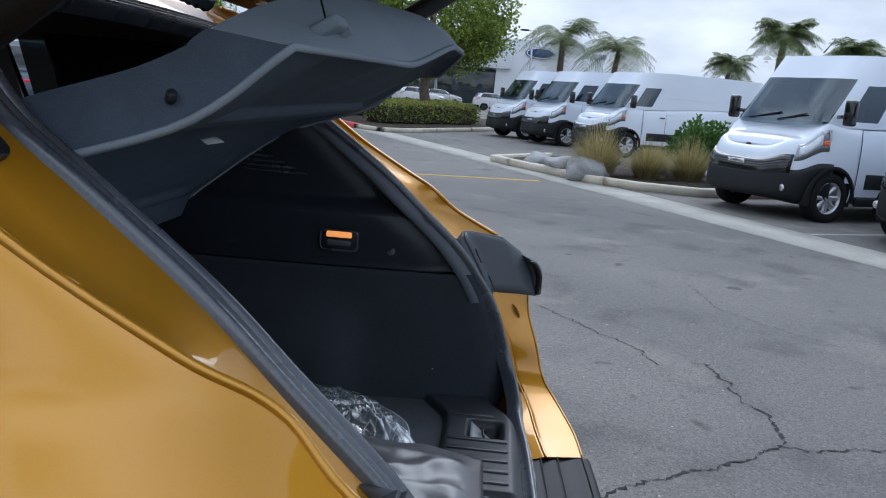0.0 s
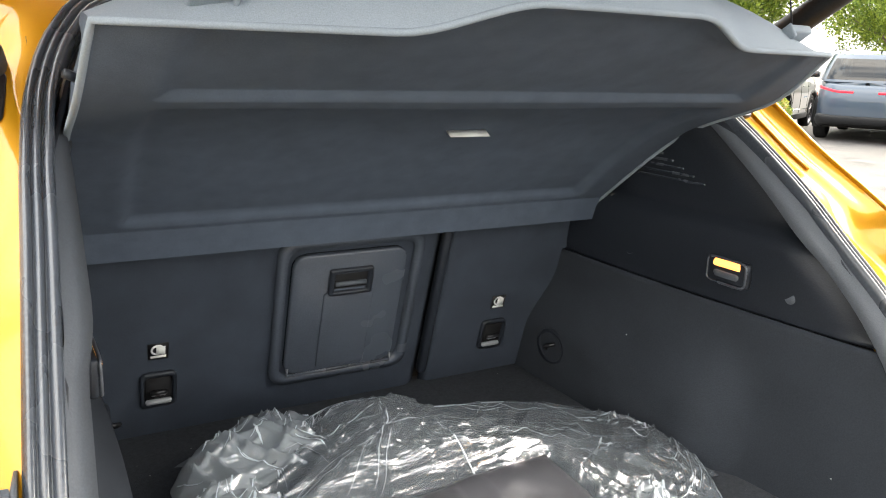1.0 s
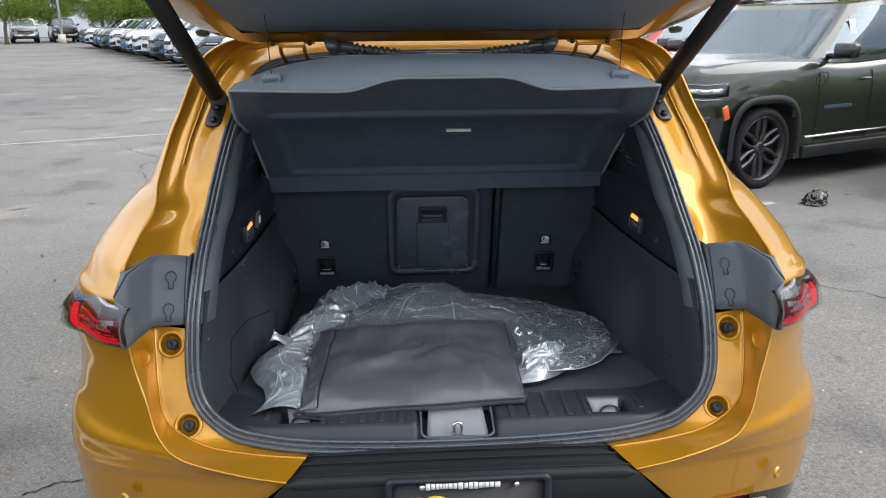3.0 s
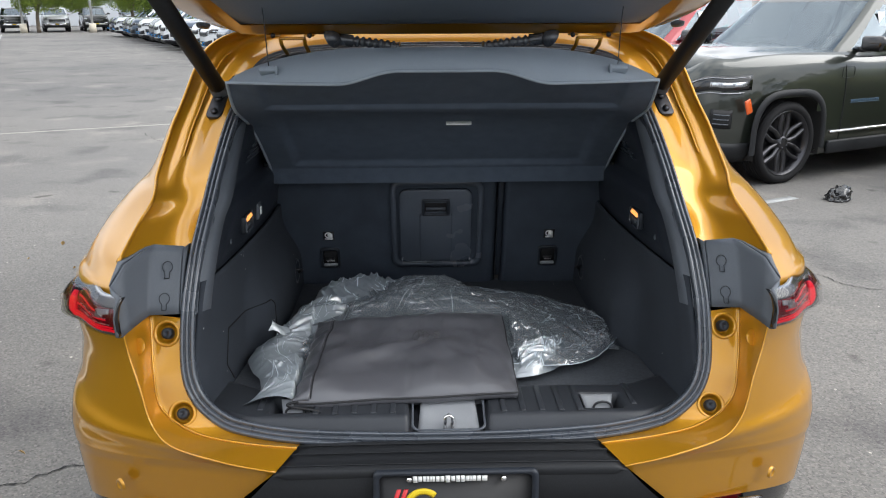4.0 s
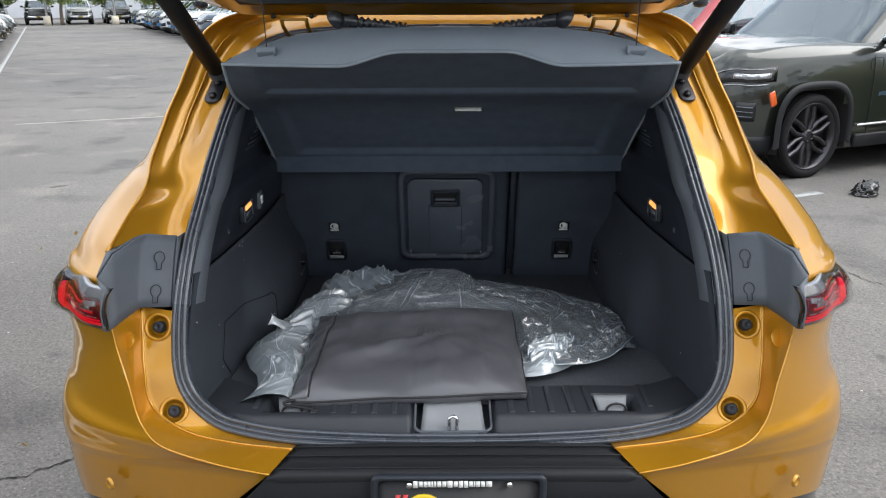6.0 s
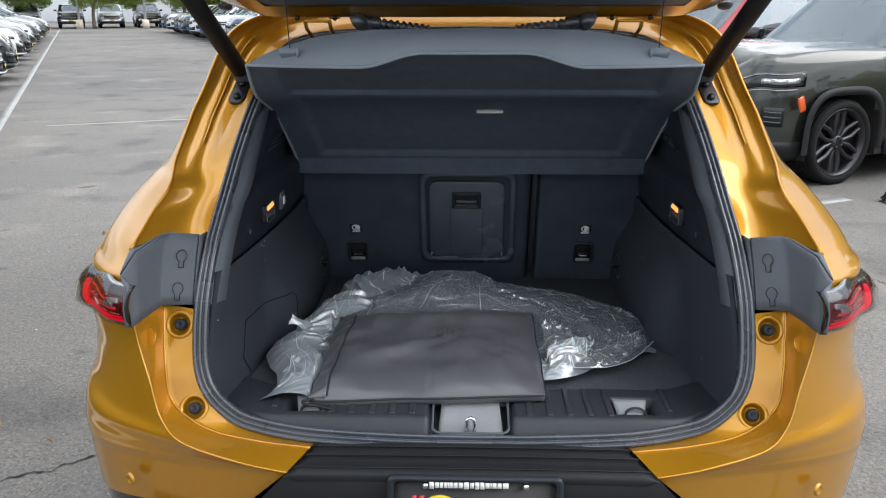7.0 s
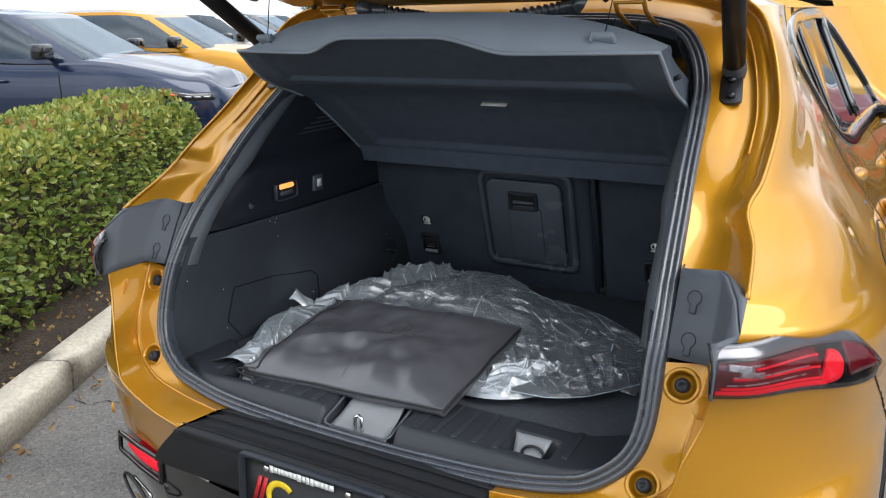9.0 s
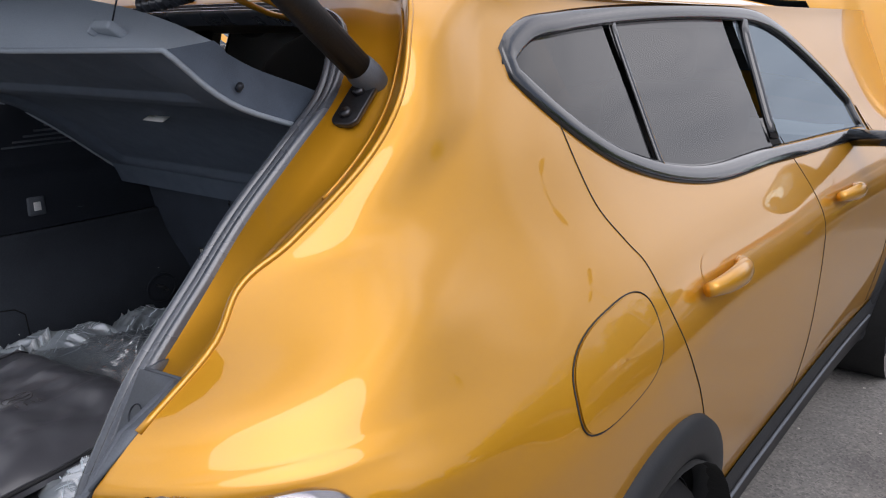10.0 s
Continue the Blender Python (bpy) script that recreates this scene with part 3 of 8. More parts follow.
def half_width(y, z):
    """Half the body's width, with the fuller shoulder at the rear corner."""
    f = 1 + 0.28 * (1 - smooth01(0.1, 0.6, y))
    inn = np.interp(z, *IN_TABLE)
    corner = np.interp(z, *CORNER_TABLE) * (1 - smooth01(0.15, 0.52, y))
    return np.interp(y, *HALF_TABLE) + np.where(inn < 0, inn * np.where(np.asarray(z) > 0.93, f, 1.0), 0) + corner


def rear_edge(v):
    """Where the flank begins at the rear and the height at which it goes on forwards, for v from 0 (roof) to 3 (bumper's foot)."""
    if v <= 1:
        p = along(LIP[3:], 41)[int(round(v * 40))]
        return p, p[2], np.array((0.42, 0.9, 0.0)) * (1 - v) + np.array((0.72, 0.69, 0)) * v
    if v <= 1.3:
        t = (v - 1) / 0.3
        p = np.array(LIP[-1]) * (1 - t) + np.array(CREASE_OUT[0]) * t
        return p, p[2], np.array((0.8, 0.6, 0))
    if v <= 2.4:
        t = (v - 1.3) / 1.1
        p = along(CREASE_OUT, 45, CREASE_KEYS)[int(round(t * 44))]
        return p, 0.964 - 0.324 * t, np.array((0.8 + 0.15 * t, 0.6 - 0.35 * t, -0.02))
    t = (v - 2.4) / 0.6
    p = np.array((0.351 + 0.126 * t, -0.203 + 0.053 * t, 0.714 - 0.131 * t))
    return p, 0.64 - 0.16 * t, np.array((0.95, 0.3, -0.05))


def flank_row(v, columns):
    p0, zs, d0 = rear_edge(v)
    y3 = max(0.34, p0[1] + 0.17)
    p3 = np.array((float(half_width(y3, zs)), y3, zs))
    slope = float(half_width(y3 + 0.02, zs) - half_width(y3 - 0.02, zs)) / 0.04
    gap = np.linalg.norm(p3 - p0)
    k = float(smooth01(1.5, 2.3, v))
    p1, p2 = p0 + d0 * gap * (0.36 + 0.22 * k + 0.10 * float(smooth01(0.5, 0.9, v) * (1 - smooth01(1.3, 1.6, v)))), p3 - np.array((slope, 1, 0)) * gap * (0.36 + 0.10 * k)
    row = []
    for t in np.linspace(0, 1, 22)[:-1]:
        row.append((1 - t) ** 3 * p0 + 3 * t * (1 - t) ** 2 * p1 + 3 * t * t * (1 - t) * p2 + t**3 * p3)
    for y in columns:
        yy = y3 + (4.26 - y3) * (y - 0.34) / (4.26 - 0.34)
        row.append(np.array((float(half_width(yy, zs)), yy, zs)))
    return row


def window_shape(y, z, grow=0.0):
    """Whether a place on the flank lies in the side windows."""
    lo = spline([0.70, 0.78, 0.92, 1.08, 1.25, 1.8, 2.5, 2.9], [1.41, 1.345, 1.262, 1.208, 1.172, 1.142, 1.115, 1.10], y) - grow
    hi = spline([0.70, 0.78, 0.92, 1.08, 1.4, 1.9, 2.3, 2.6, 2.9], [1.42, 1.452, 1.468, 1.478, 1.49, 1.492, 1.45, 1.32, 1.13], y) + grow
    return 0.70 - grow < y < 2.85 + grow and lo < z < hi


def in_arch(y, z, r):
    return math.hypot(y - AXLE_REAR, z - WHEEL_Z) < r or math.hypot(y - AXLE_FRONT, z - WHEEL_Z) < r


car = thing("crossover_car", "gold crossover car parked with its tailgate and bonnet open", "car")

COLUMNS = np.r_[np.linspace(0.34, 2.9, 100), np.linspace(2.95, 4.26, 34)]
VS = np.r_[np.linspace(0, 1, 41), np.linspace(1.02, 1.3, 8), np.linspace(1.325, 2.4, 44), np.linspace(2.45, 3, 10)]
FLANK = [flank_row(v, COLUMNS) for v in VS]
for zs in (0.465, 0.445, 0.425, 0.405, 0.38, 0.35, 0.32):
    FLANK.append([np.array((float(half_width(p[1], zs)) if p[1] > 0.36 else FLANK[-1][j][0] - 0.012, p[1], zs + (FLANK[-1][j][2] - zs) * 0.35 * (p[1] < 0.3))) for j, p in enumerate(FLANK[-1])])
N_GOLD = len(VS)


def centre(rows, i, j):
    return (np.array(rows[i][j]) + rows[i][j + 1] + rows[i + 1][j] + rows[i + 1][j + 1]) / 4


def flank_keep(i, j):
    c = centre(FLANK, i, j)
    if i >= N_GOLD - 1 and c[1] < 0.40:
        return False
    return not (window_shape(c[1], c[2], 0.006) and i < 70) and not in_arch(c[1], c[2], 0.395)


for s in (1, -1):
    side = part("side_panel", grid(mirror_x(FLANK, s), keep=flank_keep), GOLD, car)
    # the rolled channel between the flank's edge and the rubber seal
    a, b = along(SEAL[:9], 91), along(LIP[:11], 91, [0, 1, 2, 3, 4, 4.7, 5.3, 6.2, 7, 7.5, 8])
    rows = []
    for k in range(91):
        fall = 0.034 * smooth01(10, 30, k) * (1 - smooth01(62, 80, k))
        row = []
        for t, dy, dz in ((0, 0, 0), (0.16, 0.2, 0), (0.34, 0.65, 0), (0.50, 1.0, -0.1), (0.60, 1.05, -0.1), (0.66, 0.85, 0), (0.74, 0.62, 0.0), (0.80, 0.66, 0), (0.87, 0.6, 0), (0.94, 0.25, 0), (1.0, 0, 0)):
            p = a[k] * (1 - t) + b[k] * t
            tuck = 0.05 * float(smooth01(66, 84, k)) * math.sin(math.pi * t) ** 0.8
            row.append((p[0], p[1] + fall * dy * 1.3 + tuck, p[2] + dz * 0.01))
        rows.append(row)
    part("opening_channel", grid(mirror_x(rows, s)), GOLD, side)
    channel_end = rows[-1]
    bead = [(p[5][0] * s, p[5][1] - 0.003, p[5][2]) for p in rows[34:66]]
    part("channel_bead", tube(bead, 0.0028, 6), GOLD, side)
    part("lip_edge", tube([(p[0] * s, p[1], p[2]) for p in b[22:]], 0.0045, 6), GOLD, side)
    # the flange below the black corner cover, round to the bumper
    e = along([(0.574, 0.006, 0.964), (0.574, -0.012, 0.915), (0.571, -0.034, 0.860), (0.545, -0.058, 0.792), (0.492, -0.075, 0.748), (0.43, -0.080, 0.725), (0.318, -0.093, 0.712)], 60, CREASE_KEYS)
    ci, co = along(CREASE_IN, 60, CREASE_KEYS), along(CREASE_OUT, 60, CREASE_KEYS)
    rows = []
    for k in range(60):
        rows.append([e[k], e[k] * 0.6 + ci[k] * 0.4, e[k] * 0.1 + ci[k] * 0.9, ci[k] + np.array((0.001, -0.003, -0.001)), ci[k] * 0.9 + co[k] * 0.1, ci[k] * 0.5 + co[k] * 0.5, ci[k] * 0.06 + co[k] * 0.94, co[k]])
    fine = []
    for k in np.linspace(0, 59, 150):
        i, f = min(58, int(k)), k - min(58, int(k))
        r = [np.array(p) * (1 - f) + np.array(q) * f for p, q in zip(rows[i], rows[i + 1])]
        fine.append([r[j] * (1 - t) + r[j + 1] * t for j in range(7) for t in np.linspace(0, 1, 7)[:-1]] + [r[7]])
    fine = [[np.array((p[0] * s, p[1], p[2])) for p in r] for r in fine]
    stops = []
    for spot in ((0.606, 0.004, 0.930), (0.570, -0.062, 0.770)):
        far_ = [[np.linalg.norm(p - np.array((spot[0] * s, spot[1], spot[2]))) for p in r] for r in fine]
        i, j = np.unravel_index(np.argmin(far_), (len(fine), len(fine[0])))
        n = np.cross(fine[i + 2][j] - fine[i - 2][j], fine[i][j + 2] - fine[i][j - 2])
        stops.append((fine[i][j], n / np.linalg.norm(n) * (-1 if n[1] > 0 else 1)))

    def flange_keep(i, j):
        c = centre(fine, i, j)
        return min(np.linalg.norm(c - p) for p, n in stops) > 0.0262

    flange = part("rear_flange", grid(fine, keep=flange_keep), GOLD, side)
    part("flange_edge", tube([(p[0] * s, p[1] - 0.001, p[2]) for p in co], 0.0026, 6), GOLD, side)
    part("flange_crease", tube([(p[0] * s, p[1] - 0.001, p[2]) for p in ci], 0.0028, 6), GOLD, side)
    for p, n in stops:
        turn = Matrix.Translation(Vector(p)) @ Vector(n).to_track_quat("Z", "Y").to_matrix().to_4x4()
        cup = part("stop_recess", revolve([(-0.003, 0.0320), (0.0030, 0.0285), (0.0032, 0.0240), (-0.001, 0.0215), (-0.012, 0.019), (-0.014, 0.016), (-0.014, 0.0)], 30, "Z"), GOLD, side, at=turn)
        part("rubber_stop", revolve([(-0.014, 0.0125), (0.000, 0.012), (0.003, 0.009), (0.003, 0.004), (0.001, 0.0035), (0.001, 0.0)], 20, "Z"), TRIM, cup)
    part("panel_plug", revolve([(0.002, 0.018), (0.0035, 0.015), (0.0035, 0.0)], 22, "Z"), GOLD, side, at=pose(0.648 * s, -0.052, 0.925, 66, 0, 28 * s))

    # black corner cover between the opening and the lamp
    inner = [(0.577, 0.088, 1.100), (0.578, 0.055, 1.045), (0.578, 0.016, 0.972)]
    mid = [(0.640, 0.090, 1.104), (0.641, 0.056, 1.045), (0.642, 0.016, 0.970)]
    mid2 = [(0.652, 0.070, 1.104), (0.652, 0.040, 1.043), (0.650, 0.003, 0.968)]
    near = [(0.678, 0.0, 1.090), (0.672, -0.020, 1.040), (0.660, -0.050, 0.966)]
    outer = [(0.693, -0.046, 1.057), (0.684, -0.068, 1.020), (0.668, -0.088, 0.962)]
    rows = [along(r, 9) for r in (inner, mid, mid2)] + [along(near, 9), along(outer, 9)]
    rows = [[p + np.array((0, -0.007, 0.0)) for p in r] for r in rows]
    COVER_EDGE = rows[-1]
    cover = part("corner_cover", thick(grid(mirror_x(rows, s)), 0.006), TRIM_SOFT, car, "black plastic corner cover beside the tail lamp")
    back = np.array(channel_end)
    top = [[rows[k][0] for k in range(5)], [np.array([np.interp(rows[k][0][0], back[:, 0], back[:, c]) for c in range(3)]) + np.array((0, 0.004, 0.0)) for k in range(5)]]
    flap_in = [[r + np.array((0, 0, 0)) for r in rows[0]], [r + np.array((-0.004, 0.035, 0.0)) for r in rows[0]]]
    part("cover_side", thick(grid(mirror_x(flap_in, s)), 0.003), TRIM_SOFT, cover)
    part("cover_top", thick(grid(mirror_x(top, s)), 0.004), TRIM_SOFT, cover)
    for kx, kz, ky in ((0.605, 1.066, 0.063), (0.607, 1.006, 0.027)):
        ring = [(kx * s + 0.011 * math.cos(t) , ky - 0.0145 + 0.011 * math.sin(t) * 0.48, kz + 0.011 * math.sin(t)) for t in np.linspace(-1.1, 4.24, 18)]
        foot = [(kx * s - 0.005, ky - 0.012 - 0.0145, kz - 0.022), (kx * s + 0.005, ky - 0.012 - 0.0145, kz - 0.022)]
        part("key_slot", tube([foot[1]] + ring + [foot[0], foot[1]], 0.0011, 5), TRIM, cover)

    # tail lamp wrapped round the corner
    def lamp_row(h, out):
        """A line round the lamp at height share h (0 foot, 1 top), pushed out by so many metres."""
        pts = []
        for t in np.linspace(0, 1, 100):
            q = LAMP_LINE[int(round(t * (len(LAMP_LINE) - 1)))]
            n = LAMP_NORMAL[int(round(t * (len(LAMP_LINE) - 1)))]
            z1 = float(spline([-0.11, -0.05, 0.0, 0.05, 0.10, 0.125, 0.142, 0.152], [1.046, 1.047, 1.047, 1.044, 1.035, 1.019, 0.995, 0.972], q[1]))
            z0 = float(spline([-0.11, 0.0, 0.06, 0.11, 0.138, 0.152], [0.969, 0.963, 0.957, 0.954, 0.958, 0.966], q[1]))
            z = z0 + (z1 - z0) * h
            bow = out - 0.006 * abs(h - 0.5) * 2 - 0.012 * max(0.0, (h - 0.72) / 0.28) ** 2 - (z - q[2]) * (0.12 + 0.36 * float(smooth01(0.1, 0.8, t)))
            pts.append(np.array((q[0] + n[0] * bow, q[1] + n[1] * bow, z)))
        return pts

    line = np.array([p for p in FLANK[47]])
    ctrl = [(0.660, -0.098, 1.0), (0.716, -0.063, 1.0)] + [(float(np.interp(yy, line[:30, 1], line[:30, 0])), yy, 1.0) for yy in (0.02, 0.07, 0.11, 0.150)]
    sel = along(ctrl, 60)
    LAMP_LINE = even(sel, 120)
    LAMP_LINE[:, 0] += 0.004
    tang = np.gradient(LAMP_LINE, axis=0)
    LAMP_NORMAL = np.stack([tang[:, 1], -tang[:, 0], np.zeros(len(tang))], 1)
    LAMP_NORMAL /= np.linalg.norm(LAMP_NORMAL, axis=1)[:, None]
    hs = np.linspace(0, 1, 11)
    house = part("tail_lamp", thick(grid(mirror_x([lamp_row(h, 0.006) for h in hs], s)), 0.004), GLOSS_BLACK, car, "wraparound tail lamp, smoked lens with red light bars")
    # upper lens band; the sky it mirrors is put into a grey colour
    cap = [[p for p in lamp_row(h, 0.010)] for h in np.linspace(0.76, 1.0, 5)]
    part("lamp_top_reflection", thick(grid(mirror_x(cap, s)), 0.004), LAMP_GREY, house, "upper lamp band, sky reflection put into its grey")

    def shaped_bar(name, t0, t1, edge, out, material):
        """A light of any outline: edge(u) gives its foot and top as shares of the lamp's height."""
        i0, i1 = int(t0 * 99), int(t1 * 99)
        lines = [lamp_row(h, out) for h in np.linspace(0, 1, 41)]
        rows_ = []
        for k in range(6):
            row = []
            for i in range(i0, i1 + 1):
                h0, h1 = edge((i - i0) / max(1, i1 - i0))
                q = (h0 + (h1 - h0) * k / 5) * 40
                m = min(39, int(q))
                row.append(lines[m][i] * (1 - q + m) + lines[m + 1][i] * (q - m))
            rows_.append(row)
        return part(name, thick(grid(mirror_x(rows_, s)), 0.005), material, house)

    def hook_edge(u):
        e = math.sqrt(max(0.0, 1 - max(0.0, (u - 0.55) / 0.45) ** 2)) + 0.02
        foot, top = 0.10 + 0.10 * u, 0.245 + 0.43 * float(smooth01(0.0, 0.5, u))
        return 0.45 + (foot - 0.45) * e, 0.45 + (top - 0.45) * e

    shaped_bar("light_panel", 0.015, 0.58, lambda u: (0.05, 0.72), 0.0080, RED_DARK)
    shaped_bar("light_bar", 0.03, 0.585, lambda u: (0.10, 0.165 + 0.01 * u), 0.010, RED_LENS)
    shaped_bar("thin_bar", 0.05, 0.585, lambda u: (0.195, 0.235), 0.010, RED_LENS)
    shaped_bar("light_hook", 0.585, 0.720, hook_edge, 0.011, RED_LENS)
    shaped_bar("thin_bar", 0.10, 0.585, lambda u: (0.385, 0.425), 0.0095, RED_LENS)
    shaped_bar("thin_bar", 0.20, 0.585, lambda u: (0.56 + 0.03 * u, 0.595 + 0.03 * u), 0.0095, RED_LENS)
    shaped_bar("chrome_line", 0.08, 0.49, lambda u: (0.275 + 0.02 * u, 0.295 + 0.02 * u), 0.0098, SILVER_LENS)
    shaped_bar("chrome_line", 0.10, 0.52, lambda u: (0.435, 0.452), 0.0098, SILVER_LENS)
    shaped_bar("reverse_light", 0.08, 0.19, lambda u: (0.58 - 0.07 * u, 0.71 - 0.06 * u), 0.0105, SILVER_LENS)
    shaped_bar("reverse_light", 0.13, 0.24, lambda u: (0.45 - 0.06 * u, 0.57 - 0.06 * u), 0.0105, SILVER_LENS)
    shaped_bar("side_marker", 0.755, 0.965, lambda u: (0.20 + 0.12 * u, 0.84 - 0.14 * u), 0.0095, RED_DARK)
    lens = part("lens", grid(mirror_x([lamp_row(h, 0.013) for h in np.linspace(0.02, 0.99, 15)], s)), LENS, house)
    meet = [lamp_row(h, 0.0150)[0] for h in np.linspace(1.0, 0.0, 9)]
    part("cover_flange", thick(grid(mirror_x([list(COVER_EDGE), [a_ * 0.3 + b_ * 0.7 + np.array((-0.002, -0.001, 0)) for a_, b_ in zip(COVER_EDGE, meet)], meet], s)), 0.003), TRIM_SOFT, cover)
    endcap = [[lamp_row(h, o)[0] for h in hs] for o in (0.002, 0.0125)]
    part("lamp_end", thick(grid(mirror_x(endcap, s)), 0.002), GLOSS_BLACK, house)

    # arch flares, sills and wheel wells
    for ay in (AXLE_REAR, AXLE_FRONT):
        rows = []
        for r, o in ((0.378, -0.02), (0.385, 0.012), (0.40, 0.020), (0.44, 0.020), (0.462, 0.014), (0.468, 0.0)):
            row = []
            for q in np.linspace(-12, 192, 48):
                y, z = ay + r * math.cos(radians(q)), max(0.24, WHEEL_Z + r * math.sin(radians(q)))
                row.append((s * (float(half_width(y, z)) + o), y, z))
            rows.append(row)
        part("arch_flare", grid(rows), CLAD, car)
        wrow = []
        for x in (0.93, 0.60):
            wrow.append([(s * x, ay + 0.385 * math.cos(q), WHEEL_Z + 0.385 * math.sin(q)) for q in np.linspace(0, 2 * math.pi, 40)])
        well = grid(wrow)
        rowc = [[(s * 0.60, ay + r * math.cos(q), WHEEL_Z + r * math.sin(q)) for q in np.linspace(0, 2 * math.pi, 40)] for r in (0.385, 0.01)]
        part("wheel_well", grid(rowc, bm=well), WELL, car)
    rows = []
    for z, o in ((0.43, 0.004), (0.40, 0.022), (0.33, 0.026), (0.26, 0.012), (0.22, -0.06)):
        rows.append([(s * (float(half_width(y, max(z, 0.32))) + o), y, z) for y in np.linspace(AXLE_REAR + 0.40, AXLE_FRONT - 0.40, 40)])
    sill = part("sill_cladding", grid(rows), CLAD, car)
    part("sill_strip", tube([(s * (float(half_width(y, 0.40)) + 0.026), y, 0.385) for y in np.linspace(1.15, 2.9, 20)], 0.005, 6), TRIM_SOFT, sill)

WHEELS = wheel_meshes(WHEEL_R, 0.235, 0.255, RIM_DARK, 5, 1)
for s in (1, -1):
    for y in (AXLE_REAR, AXLE_FRONT):
        add_wheel(car, WHEELS, s * 0.775, y, WHEEL_Z)

# roof, pillars ahead and glass
rows = []
for y in np.linspace(0.66, 2.75, 40):
    xs = float(half_width(y, 1.515)) * float(spline([0.66, 0.8, 2.75], [0.97, 1.0, 0.99], y))
    crown = float(spline([0.66, 1.0, 1.7, 2.4, 2.75], [0.055, 0.08, 0.085, 0.07, 0.03], y))
    rows.append([(x * xs, y, 1.517 + crown * (1 - abs(x) ** 2.4)) for x in np.linspace(-1, 1, 30)])
roof = part("roof", grid(rows), GOLD, car)
part("headliner", grid([[(p[0] * 0.94, p[1], p[2] - 0.055) for p in r] for r in rows]), HEADLINER, car)
rows = []
for t in np.linspace(0, 1, 16):
    y, z = 2.75 + 0.75 * t, 1.547 - 0.50 * t - 0.06 * t * (1 - t)
    hw = 0.57 + 0.16 * t
    rows.append([(x * hw, y + 0.16 * t * (1 - x * x) * 0.6, z + 0.02 * (1 - x * x)) for x in np.linspace(-1, 1, 20)])
part("windscreen", grid(rows), WINDOW, car)
rows = []
for y in np.linspace(3.34, 4.22, 26):
    hw = float(half_width(y, 0.98)) - 0.03
    z = float(spline([3.3, 3.7, 4.0, 4.2, 4.26], [0.0, -0.03, -0.08, -0.17, -0.28], y))
    rows.append([(x * hw, y - 3.34, z + 0.035 * (1 - x * x) - 0.02 * smooth01(0.45, 0.6, abs(x)) + 0.02 * smooth01(0.6, 0.75, abs(x))) for x in np.linspace(-1, 1, 40)])
part("bonnet", thick(grid(rows), 0.02), GOLD, car, "bonnet propped open", at=pose(0, 3.36, 1.06, 58, 0, 0))
rows = [[(x * (float(half_width(y, 0.98)) - 0.02), y, 0.92 - 0.1 * smooth01(4.0, 4.25, y)) for x in np.linspace(-1, 1, 12)] for y in np.linspace(3.3, 4.2, 12)]
part("engine_cover", grid(rows), WELL, car)

